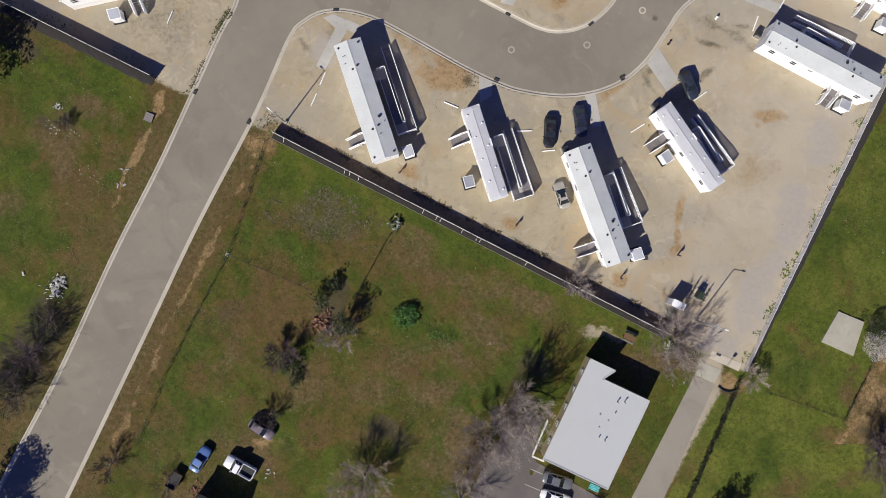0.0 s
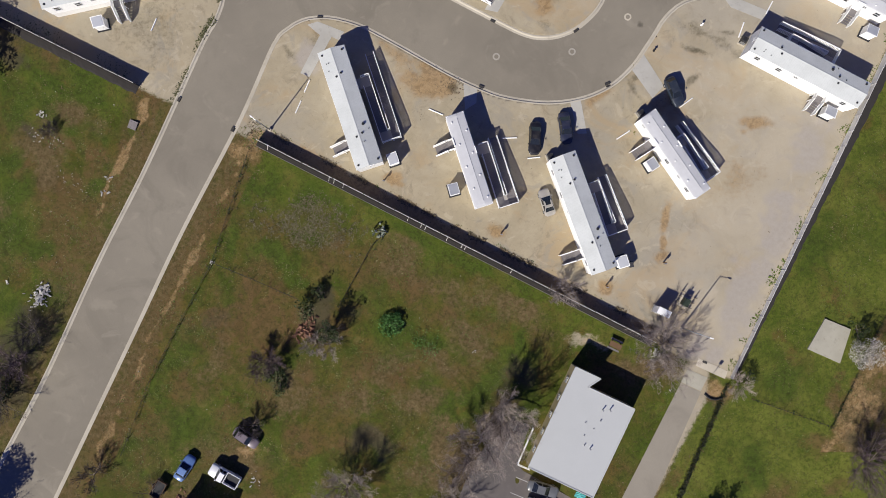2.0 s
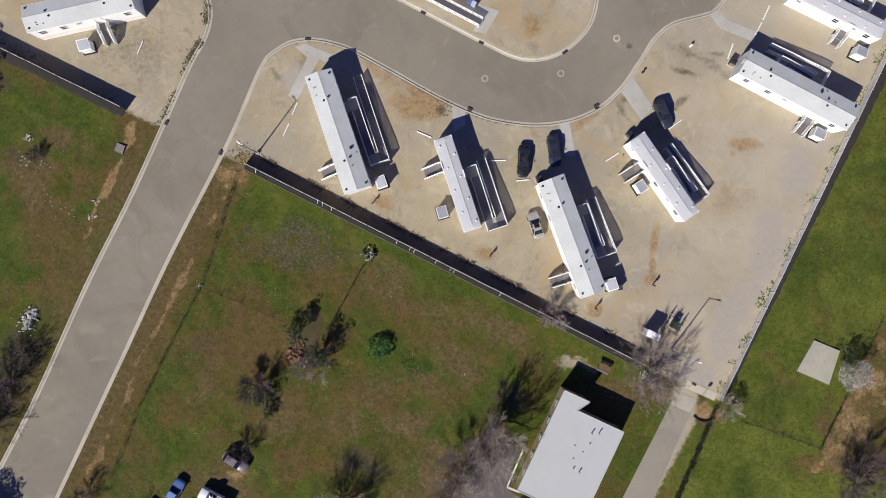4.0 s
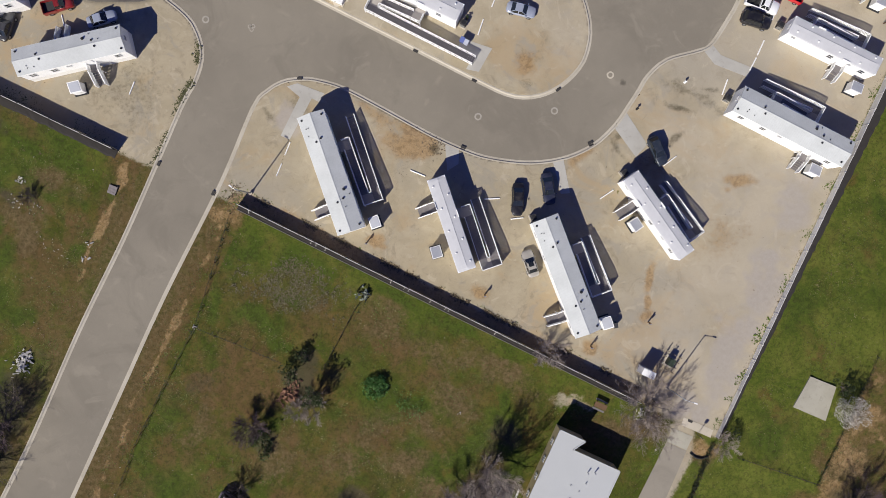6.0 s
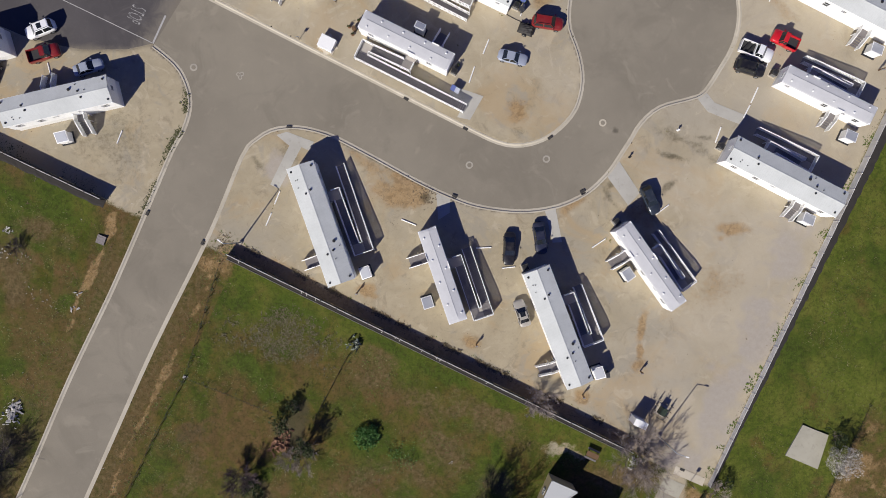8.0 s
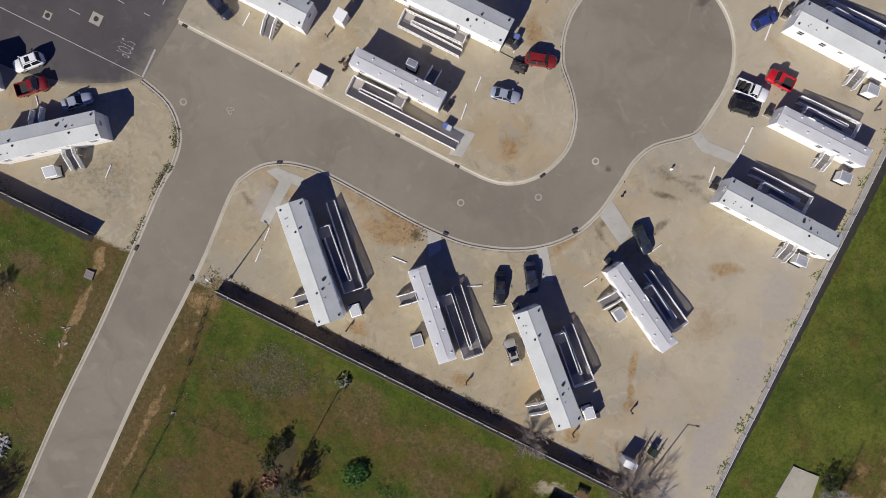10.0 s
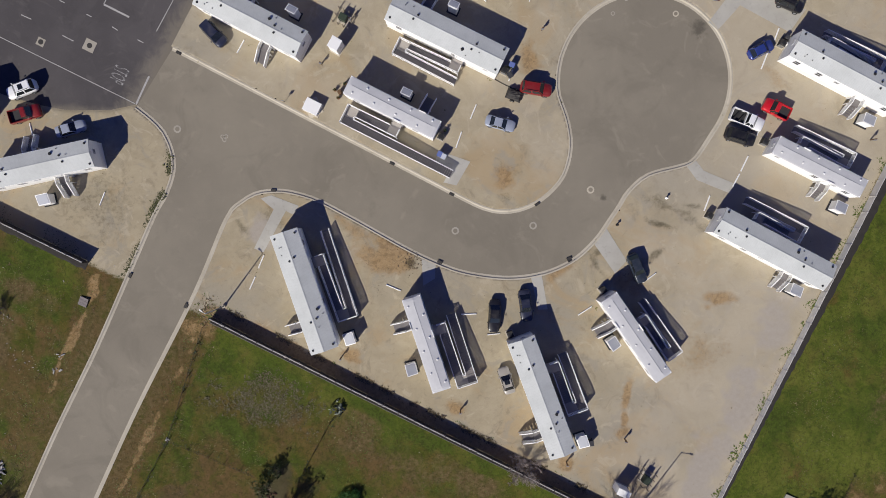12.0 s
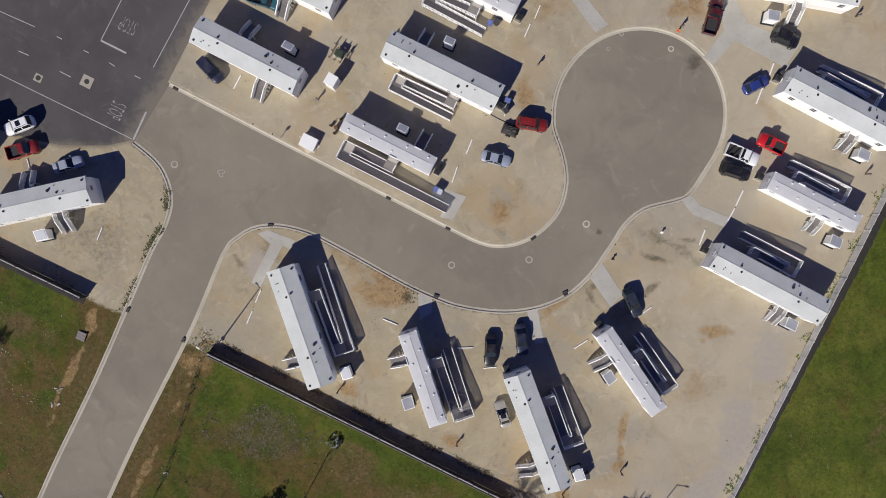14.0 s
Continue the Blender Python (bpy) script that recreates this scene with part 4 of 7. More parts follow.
def deck_run(parent, u0, u1, v0, v1, za, zb, mat=DECK):
    """A sloping deck of boards with joists, from u0 to u1."""
    bm = bmesh.new()
    n = max(2, int(abs(u1 - u0) / 0.30))
    rows = []
    for k in range(n + 1):
        for e, dz in ((-0.022, 0.0), (-0.020, -0.05), (0.020, -0.05), (0.022, 0.0)):
            if (k == 0 and e < 0) or (k == n and e > 0):
                continue
            t = (k + e / 0.30) / n
            if k in (0, n):
                t, dz = k / n, 0.0
            rows.append((u0 + (u1 - u0) * t, za + (zb - za) * t, 0.0 if mat is PLY else dz))
    rings = [[bm.verts.new((u, v, z + d)) for v, d in ((v0, -0.14), (v0, dz), (v1, dz), (v1, -0.14))] for u, z, dz in rows]
    for p, q in zip(rings, rings[1:]):
        for j in range(4):
            bm.faces.new((p[j], p[(j + 1) % 4], q[(j + 1) % 4], q[j]))
    bm.faces.new(rings[0])
    bm.faces.new(rings[-1][::-1])
    bmesh.ops.remove_doubles(bm, verts=bm.verts[:], dist=0.0005)
    part("deck", bm, mat, parent)
    for v in (v0 + 0.03, v1 - 0.03):
        bm = bmesh.new()
        beam(bm, (u0, v, za - 0.16), (u1, v, zb - 0.16), 0.05, 0.16)
        part("joist", bm, WHITE, parent)
    k = max(1, int(abs(u1 - u0) / 2.2))
    for i in range(k + 1):
        t = i / k
        u, z = u0 + (u1 - u0) * t, za + (zb - za) * t
        if z > 0.25:
            for v in (v0 + 0.05, v1 - 0.05):
                part("post", a_box(u - 0.045, u + 0.045, v - 0.045, v + 0.045, 0, z - 0.05), WHITE, parent)


def ramp(x, y, turn, W, u0, u1, ud, vout, flip=1, low=0.0):
    """A switchback ramp beside a home: up the outer run from u0 to a landing at u1, and back along the wall to the door at ud. flip: the side."""
    r = thing("wheelchair_ramp", pose(x, y, 0, 0, 0, turn), "weathered timber switchback ramp with white baluster railings", "ramp", "wheelchair ramps")
    s = 1 if u1 > u0 else -1
    f = flip
    wall = W / 2 + 0.80
    mid = wall + (vout - wall) * 0.50
    zl, zd = 0.66 - low * 0.3, DOOR_Z - 0.04 - low

    def vv(a, b):
        return (min(f * a, f * b), max(f * a, f * b))

    ul = u1 - s * 1.5
    deck_run(r, u0, ul, *vv(mid + 0.20, vout), 0.03, zl)
    deck_run(r, ul, u1, *vv(mid + 0.20, vout), zl, zl)
    deck_run(r, ul, u1, *vv(wall, mid + 0.20), zl + 0.004, zl + 0.004, PLY)
    deck_run(r, ul, ud + s * 1.5, *vv(wall, mid - 0.20), zl, zd)
    deck_run(r, ud + s * 1.5, ud, *vv(W / 2 + 0.06, mid - 0.20), zd, zd, PLY)
    railing(r, (u0, f * vout, 0.03), (ul, f * vout, zl))
    railing(r, (ul, f * vout, zl), (u1, f * vout, zl))
    railing(r, (u1, f * vout, zl), (u1, f * wall, zl))
    railing(r, (u1, f * wall, zl), (ul, f * wall, zl))
    railing(r, (ul, f * wall, zl), (ud + s * 1.5, f * wall, zd))
    railing(r, (ul, f * (mid + 0.20), zl), (u0, f * (mid + 0.20), 0.03))
    railing(r, (ul, f * (mid - 0.20), zl), (ud + s * 1.5, f * (mid - 0.20), zd))
    railing(r, (ul, f * (mid - 0.20), zl), (ul, f * (mid + 0.20), zl))
    railing(r, (ud + s * 1.5, f * (mid - 0.20), zd), (ud, f * (mid - 0.20), zd))
    railing(r, (ud, f * (mid - 0.20), zd), (ud, f * wall, zd))
    return r


def stairs(x, y, turn, W, u, side, low=0.0, group="entry stairs"):
    """A small landing with steps down and white rails, at a home's door."""
    st = thing("entry_stairs", pose(x, y, 0, 0, 0, turn) @ pose(u, side * (W / 2 + 0.02), 0, 0, 0, 0 if side < 0 else 180),
               "timber entry stairs with white railings", "stairs", group)
    top = DOOR_Z - 0.05 - low
    steps = round(top / 0.185)
    foot = -1.0 - steps * 0.26
    part("landing", a_box(-0.7, 0.7, -1.0, 0.0, top - 0.12, top, 0.01), DECK, st)
    for k in range(steps - 1):
        y0 = -1.0 - k * 0.26
        part("step", a_box(-0.66, 0.66, y0 - 0.28, y0, top - (k + 1) * 0.185 - 0.05, top - (k + 1) * 0.185, 0.008), DECK, st)
    for s in (-0.7, 0.7):
        bm = bmesh.new()
        beam(bm, (s * 0.97, -0.98, top - 0.2), (s * 0.97, foot, 0.06), 0.05, 0.24)
        part("stringer", bm, WHITE, st)
        railing(st, (s, -0.03, top), (s, -1.0, top))
        railing(st, (s, -1.0, top), (s, foot, 0.14))
        for yy in (-0.08, -0.95):
            part("post", a_box(s - 0.045, s + 0.045, yy - 0.045, yy + 0.045, 0, top - 0.1), WHITE, st)
    return st


A_LABEL = "long white mobile home with a pale grey gable roof"
B_LABEL = "narrow white mobile home with a rounded membrane roof"
# x, y, turn, length, width, kind, stairs' place, stairs' side, ramp (ground end, landing end, door, outer edge)
SOUTH_HOMES = [
    (-10.33, 20.03, -71.1, 16.8, 3.65, "gable", 4.5, -1, (-7.1, 5.55, -4.05, 5.4)),
    (6.15, 12.98, -71.4, 13.3, 2.50, "arched", -3.0, -1, (-2.4, 7.55, -1.85, 4.95)),
    (21.92, 5.83, -69.1, 16.8, 3.65, "gable", 5.3, -1, (-3.9, 4.35, -3.55, 5.5)),
    (34.55, 14.10, -54.8, 13.3, 2.50, "arched", -2.9, -1, (-2.9, 5.85, -1.55, 4.4)),
]
EAST_HOMES = [
    (52.98, 26.2, -27.2, 16.8, 3.65, "gable", 3.8, -1, (-5.5, 3.4, -3.8, 5.1)),
    (58.85, 37.3, -26.0, 13.3, 2.50, "arched", 2.2, -1, (-4.4, 4.35, -3.45, 4.3)),
    (62.35, 49.8, -26.8, 16.8, 3.65, "gable", 3.3, -1, (-4.5, 4.4, -4.0, 4.7)),
]
NORTH_HOMES = [
    (1.42, 44.70, -26.3, 13.3, 2.50, "arched", 3.8, 1, (10.9, -5.8, 2.0, 4.77)),
    (8.61, 54.30, -25.6, 16.4, 3.65, "gable", -4.2, 1, (3.5, -5.8, 3.35, 5.03)),
    (12.44, 65.62, -26.0, 13.3, 2.50, "arched", 3.8, 1, (3.9, -5.2, 2.2, 4.65)),
]
OTHER_HOMES = [
    (-17.30, 56.20, -26.7, 15.0, 3.60, "gable", 2.8, -1, None),
    (-45.94, 36.70, 12.8, 15.0, 3.60, "gable", 2.0, -1, None),
    (-13.35, 67.00, -25.0, 16.8, 3.65, "gable", 2.0, -1, None),
    (55.3, 66.3, -9.5, 16.8, 3.65, "gable", 1.5, -1, None),
    (-61.70, 43.15, 15.0, 16.8, 3.65, "gable", 3.0, -1, None),
]
HOMES = SOUTH_HOMES + EAST_HOMES + NORTH_HOMES + OTHER_HOMES
for k, (hx, hy, turn, hl, hw, kind, su, ss, rp) in enumerate(HOMES):
    maker = gable_home if kind == "gable" else arched_home
    low = {4: 0.2, 5: 0.4, 6: 0.2}.get(k, 0.0)      # these stand lower on their piers
    maker(hx, hy, turn, hl, hw, A_LABEL if kind == "gable" else B_LABEL, su, ss, (rp[2] + 0.75 * (1 if rp[1] > rp[0] else -1)) if rp else -su * 0.7, k).matrix_basis.translation.z = -low
    stairs(hx, hy, turn, hw, su, ss, low)
    if rp:
        ramp(hx, hy, turn, hw, *rp, flip=-ss, low=low)
    else:
        stairs(hx, hy, turn, hw, -su * 0.7, -ss)


def shed(x, y, turn, w=1.5, d=1.3, h=1.7):
    """A small white utility shed with a sloping grey roof."""
    s = thing("storage_shed", pose(x, y, 0, 0, 0, turn), "small white storage shed with a grey sloping roof", "shed", "storage sheds")
    bm = bmesh.new()
    prism(bm, [(-d / 2, 0), (d / 2, 0), (d / 2, h), (-d / 2, h - 0.28)], -w / 2, w / 2)
    part("wall", bm, SIDING, s)
    bm = bmesh.new()
    prism(bm, [(-d / 2 - 0.1, h - 0.30), (d / 2 + 0.1, h + 0.03), (d / 2 + 0.1, h + 0.09), (-d / 2 - 0.1, h - 0.24)], -w / 2 - 0.1, w / 2 + 0.1)
    roof = part("roof", bm, WHITE, s)
    bm = bmesh.new()
    prism(bm, [(-d / 2 + 0.02, h - 0.22), (d / 2 - 0.02, h + 0.04), (d / 2 - 0.02, h + 0.11), (-d / 2 + 0.02, h - 0.17)], -w / 2 + 0.02, w / 2 - 0.02)
    part("roof_sheet", bm, SHED_ROOF, roof, "grey-blue metal sheet")
    part("plinth", a_box(-w / 2 - 0.2, w / 2 + 0.2, -d / 2 - 0.2, d / 2 + 0.2, -0.02, 0.12, 0.01), DARK_METAL, s, "dark base")
    d0 = part("door", a_box(-0.42, 0.42, -d / 2 - 0.03, -d / 2 + 0.01, 0.05, h - 0.36, 0.008), WHITE, s)
    bm = bmesh.new()
    rod(bm, (0.33, -d / 2 - 0.03, 0.85), (0.33, -d / 2 - 0.09, 0.85), 0.025, sides=8)
    part("handle", bm, DARK_METAL, d0)
    return s


for sx, sy, turn in ((-4.58, 13.3, -71), (4.05, 9.1, 106), (27.95, -0.9, -71), (32.0, 12.9, 123), (57.0, 20.5, 154), (62.7, 31.95, 155), (66.1, 43.85, 155), (53.2, 62.4, 170),
                     (-46.3, 32.2, 13)):
    shed(sx, sy, turn)
for sx, sy, turn in ((9.5, 58.5, 156), (3.25, 46.9, 155), (-12.1, 57.7, 153)):
    shed(sx, sy, turn, 1.25, 0.85, 2.6)


# ---- fences ----
def panel_mesh(w, h, mat):
    """A ribbed panel."""
    bm = bmesh.new()
    n = 12
    line = []
    for k in range(n):
        x0 = k * w / n
        line += [(x0, 0.006), (x0 + 0.012, 0.018), (x0 + w / n - 0.012, 0.018)]
    line.append((w, 0.006))
    out = line + [(x, -y) for x, y in line[::-1]]
    lo = [bm.verts.new((x, y, 0.04)) for x, y in out]
    hi = [bm.verts.new((x, y, h - 0.02)) for x, y in out]
    for k in range(len(out)):
        j = (k + 1) % len(out)
        bm.faces.new((lo[k], lo[j], hi[j], hi[k]))
    bm.faces.new(lo[::-1])
    bm.faces.new(hi)
    return mesh_of("panel", bm, mat)


def fence_rail_mesh(w, z, deep=0.05):
    bm = bmesh.new()
    box(bm, 0, w, -0.03, 0.03, z - deep, z)
    return mesh_of("rail", bm, FENCE_WHITE)


def fence_post_mesh(h, mat):
    bm = bmesh.new()
    box(bm, -0.05, 0.05, -0.05, 0.05, 0, h + 0.03)
    v = [bm.verts.new((sx * 0.06, sy * 0.06, h + 0.03)) for sx, sy in ((-1, -1), (1, -1), (1, 1), (-1, 1))]
    t = bm.verts.new((0, 0, h + 0.08))
    bm.faces.new(v[::-1])
    for k in range(4):
        bm.faces.new((v[k], v[(k + 1) % 4], t))
    return mesh_of("post", bm, mat)


def panel_fence(line, h, label, mat=FENCE_WHITE, cloth=None, start=1.0):
    """start: the height at the beginning of the first stretch, as a share of h."""
    f = thing("fence", Matrix.Identity(4), label, "fence", "boundary fences")
    me, mp, mr, ml = panel_mesh(2.4, cloth or h, mat), fence_post_mesh(h, mat), fence_rail_mesh(2.4, h, 0.30 if cloth else 0.05), fence_rail_mesh(2.4, 0.2)
    rnd = random.Random(len(line) + int(h * 10))
    for (x0, y0), (x1, y1) in zip(line, line[1:]):
        d = math.hypot(x1 - x0, y1 - y0)
        a = math.degrees(math.atan2(y1 - y0, x1 - x0))
        n = max(1, round(d / 2.4))
        for k in range(n):
            t = k / n
            m = pose(x0 + (x1 - x0) * t, y0 + (y1 - y0) * t, rnd.uniform(-0.02, 0.0), rnd.uniform(-0.7, 0.7), 0, a)
            share = start + (1 - start) * t if (x0, y0) == line[0] else 1.0
            shared("post", mp, f, m @ Matrix.Diagonal((1, 1, share, 1)))
            pan = shared("panel", me, f, m @ Matrix.Diagonal((d / n / 2.4, 1, share, 1)))
            shared("rail", mr, pan, pose(0, 0, 0))
            if not cloth:
                shared("rail", ml, pan, pose(0, 0, 0))
        shared("post", mp, f, pose(x1, y1, 0, 0, 0, a))
    return f


south_fence = panel_fence(FENCE_SOUTH_LINE, 1.45, "dark screened boundary fence with a white top rail", SCREEN, 1.2)
panel_fence(FENCE_WEST_LINE, 1.7, "dark screened boundary fence ending at the road", SCREEN, 1.45)
panel_fence(FENCE_EAST_LINE, 1.35, "pale boundary fence of panels along the green field", start=0.68)


def beside(line, d):
    (x0, y0), (x1, y1) = line[0], line[-1]
    n = math.hypot(x1 - x0, y1 - y0)
    ox, oy = (y1 - y0) / n * d, -(x1 - x0) / n * d
    return [(x0 + ox, y0 + oy), (x1 + ox, y1 + oy)]


def brace(x, y):
    """A white strut that props the fence from the meadow."""
    t = math.atan2(-28.25, 56.9) - math.pi / 2
    bm = bmesh.new()
    beam(bm, (x - 0.15 * math.cos(t), y - 0.15 * math.sin(t), 1.1), (x + 0.55 * math.cos(t), y + 0.55 * math.sin(t), 0.0), 0.05)
    part("brace", bm, FENCE_WHITE, south_fence)


for x in (-22.4, -13.6, -12.9, -11.6, -2.3, -0.4, 0.2, 3.3, 5.4, 5.9, 12.5):
    brace(x, 16.1 - (x + 23.9) * 0.4965 - 0.25)


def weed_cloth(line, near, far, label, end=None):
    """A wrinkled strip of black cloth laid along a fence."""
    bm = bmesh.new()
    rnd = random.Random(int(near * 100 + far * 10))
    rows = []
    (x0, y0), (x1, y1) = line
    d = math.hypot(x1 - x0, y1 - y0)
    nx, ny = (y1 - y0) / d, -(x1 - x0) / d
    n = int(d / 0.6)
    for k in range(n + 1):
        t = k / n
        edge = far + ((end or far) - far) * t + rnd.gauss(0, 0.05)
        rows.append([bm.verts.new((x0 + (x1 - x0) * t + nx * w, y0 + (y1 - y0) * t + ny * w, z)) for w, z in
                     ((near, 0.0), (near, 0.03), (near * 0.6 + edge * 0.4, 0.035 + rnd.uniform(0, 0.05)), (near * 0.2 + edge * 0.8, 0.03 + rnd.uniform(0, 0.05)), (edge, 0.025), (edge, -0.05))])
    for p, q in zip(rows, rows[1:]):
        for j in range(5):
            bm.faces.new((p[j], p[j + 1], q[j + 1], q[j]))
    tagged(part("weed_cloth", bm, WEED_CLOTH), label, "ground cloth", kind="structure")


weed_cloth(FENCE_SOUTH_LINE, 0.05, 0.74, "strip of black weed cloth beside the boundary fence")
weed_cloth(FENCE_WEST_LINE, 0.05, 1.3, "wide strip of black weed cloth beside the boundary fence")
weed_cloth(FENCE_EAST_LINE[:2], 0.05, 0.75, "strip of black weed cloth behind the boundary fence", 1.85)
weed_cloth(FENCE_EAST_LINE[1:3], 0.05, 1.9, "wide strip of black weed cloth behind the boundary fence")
bm = bmesh.new()
(ax, ay), (bx, by) = beside(FENCE_SOUTH_LINE, 0.80)
beam(bm, (ax, ay, 0.05), (bx, by, 0.05), 0.06, 0.10)
tagged(part("edging_board", bm, DECK), "thin weathered edging board along the cloth", "edging", kind="structure")


# ---- the flat-roofed building ----
def flat_building():
    b = thing("flat_roofed_building", pose(21.95, -25.0, 0, 0, 0, -24.7), "low ochre building with a pale flat roof", "building")
    # outline in its own axes: long axis across the short sides
    out = [(-4.7, 8.3), (-0.85, 8.3), (-1.95, 6.5), (5.2, 6.5), (5.2, -7.1), (-4.7, -7.1)]
    part("wall", slab_poly([(x * 0.985, y * 0.99) for x, y in out], -0.05, 2.85), STUCCO, b)
    roof = part("roof", slab_poly(out, 2.85, 3.05), FLAT_ROOF, b)
    bm = bmesh.new()
    for (x0, y0), (x1, y1) in zip(out, out[1:] + out[:1]):
        beam(bm, (x0, y0, 3.03), (x1, y1, 3.03), 0.14, 0.16)
    part("edge_trim", bm, FLAT_ROOF, roof)
    for u, v, h in ((1.2, 4.5, 0.5), (2.1, 4.9, 0.55), (1.6, 3.0, 0.25), (-0.2, 1.9, 0.15), (1.2, 1.6, 0.1), (1.0, -1.0, 0.3), (1.9, -1.1, 0.4), (0.4, 0.2, 0.12)):
        bm = bmesh.new()
        rod(bm, (u, v, 3.0), (u, v, 3.05 + h), 0.07, sides=8)
        if h > 0.3:
            rod(bm, (u, v, 3.05 + h), (u, v, 3.13 + h), 0.12, 0.09, sides=8)
        part("vent_pipe", bm, GREY_METAL, roof)
    for k in range(5):
        m = pose(-4.63, 6.0 - k * 2.7, 0, 0, 0, -90)
        w = shared("window", WINDOW, b, m @ pose(0, 0, 1.0))
        shared("pane", PANE, w, pose(0, 0, 0))
    for k in range(4):
        m = pose(5.12, 5.0 - k * 3.2, 0, 0, 0, 90)
        w = shared("window", WINDOW, b, m @ pose(0, 0, 1.0))
        shared("pane", PANE, w, pose(0, 0, 0))
    for u in (-2.5, 2.4):
        d = shared("door", DOOR, b, pose(u, -7.03, 0.02))
        shared("door_knob", KNOB, d, pose(0, 0, 0))
    return b


flat_building()


# ---- paved patches ----
def paved(name, pts, label, material=SLAB, z=0.02):
    tagged(part(name, slab_poly(pts, -0.1, z), material), label, "pavement", kind="structure")


paved("pavement", [(-17.1, 32.6), (-15.6, 33.05), (-11.8, 31.6), (-12.6, 30.4), (-13.6, 30.9), (-16.75, 25.1), (-18.05, 25.65), (-15.3, 31.1)], "grey concrete path to a home")
paved("pavement", [(5.3, 24.35), (7.3, 23.7), (7.2, 21.6), (5.6, 20.6)], "grey concrete apron by the kerb")
paved("pavement", [(20.6, 21.95), (22.1, 22.3), (23.05, 17.4), (21.75, 17.3)], "narrow grey concrete path")
paved("pavement", [(29.4, 26.6), (31.0, 28.9), (34.0, 24.3), (32.4, 22.5)], "grey concrete drive by the kerb")
paved("pavement", [(41.9, 37.65), (43.25, 38.35), (44.4, 36.9), (48.8, 35.1), (48.1, 33.8), (43.5, 35.6)], "pale concrete path from the kerb")
paved("pavement", [(44.5, 57.2), (45.8, 56.1), (48.8, 59.5), (55.7, 55.9), (57.8, 59.0), (50.4, 61.9), (48.4, 65.7), (46.7, 64.8), (47.2, 60.8)], "grey concrete forecourt and path")
paved("pavement", [(25.5, 65.8), (27.9, 65.5), (31.3, 61.6), (29.6, 60.4)], "pale concrete path to the turning circle")
paved("pavement", [(7.6, 39.4), (12.0, 37.9), (10.1, 34.6), (8.3, 35.0), (8.9, 36.1), (6.9, 37.2)], "grey concrete landing at a ramp")
paved("pavement", [(57.4, -8.8), (61.1, -10.3), (59.6, -15.2), (54.96, -13.19)], "pale square concrete pad in the field", PAD_SLAB, 0.13)
paved("pavement", [(39.4, -14.65), (43.6, -16.5), (43.2, -17.6), (39.0, -15.75)], "pale concrete strip at the lot's gate", PALE_SLAB, 0.03)
paved("pavement", [(37.8, -16.2), (40.7, -17.45), (39.75, -19.4), (36.9, -18.1)], "stained pale concrete slab across the track", PAD_SLAB, 0.03)
paved("pavement", [(36.9, -18.2), (39.8, -19.5), (31.85, -37.9), (22.9, -56.0), (19.1, -54.2), (28.0, -36.1)], "grey-tan hard track beside the building", DRIVE, 0.02)
paved("parking_lot", [(15.3, -24.4), (12.6, -23.6), (8.2, -28.6), (6.0, -33.0), (3.0, -41.0), (20.5, -47.0), (24.2, -36.5), (14.3, -31.0), (13.6, -29.9)], "dark worn asphalt parking lot", YARD_ASPHALT)
tagged(part("pavement", slab_poly([(-11.2, 46.0), (-9.3, 46.7), (-8.3, 44.6), (-10.2, 43.6)], -0.05, 0.06), PALE_SLAB), "pale concrete equipment pad", "pavement", kind="structure")


# ---- markings ----
def mark(name, a, b, w, label, z=-0.112):
    bm = bmesh.new()
    beam(bm, (*a, z), (*b, z), w, 0.008)
    tagged(part(name, bm, LINE_PAINT), label, "road marking", kind="structure")


for a, b in (((-70.0, 63.0), (-52.37, 54.27)), ((-52.37, 54.27), (-34.3, 45.5)), ((-56.0, 64.5), (-47.5, 60.8)), ((-31.3, 55.4), (-25.6, 65.6)), ((-38.45, 59.0), (-34.6, 66.2))):
    mark("lane_line", a, b, 0.11, "white painted lane line")
mark("stop_line", (-34.25, 45.45), (-32.4, 49.3), 0.26, "white painted stop line")
mark("stop_line", (-38.45, 59.0), (-35.0, 57.3), 0.26, "white painted stop line")
for a, b in (((-49.8, 57.5), (-48.4, 56.9)), ((-44.2, 54.75), (-42.7, 54.0)), ((-44.5, 59.5), (-43.8, 59.15)), ((-40.85, 57.65), (-40.15, 57.3)), ((-37.4, 56.0), (-36.6, 55.5)), ((-33.9, 54.25), (-33.1, 53.85))):
    mark("lane_dash", a, b, 0.12, "short white painted dash")


def worn_paint():
    m = Mat("worn_road_paint")
    f = m.ramp(m.noise(2.2, 5, 0.75), 0.42, 0.6)
    return m.done(m.mix(f, (0.30, 0.29, 0.28), (0.09, 0.086, 0.088)), 0.85, 0, 0.2)


WORN_PAINT = worn_paint()


def word(text, x, y, turn, wide, tall):
    cu = bpy.data.curves.new("stop_marking", "FONT")
    cu.body, cu.size, cu.extrude, cu.align_x, cu.align_y = text, 1.0, 0.004, "CENTER", "CENTER"
    cu.materials.append(WORN_PAINT)
    ob = new("stop_marking", cu)
    ob.matrix_basis = pose(x, y, -0.111, 0, 0, turn) @ Matrix.Diagonal((wide, tall, 1, 1))
    return tagged(ob, "worn white painted STOP word on asphalt", "road marking", kind="structure")


word("STOP", -34.6, 61.1, 154, 1.0, 3.0)
word("STOP", -36.6, 49.5, -116, 1.0, 3.0)


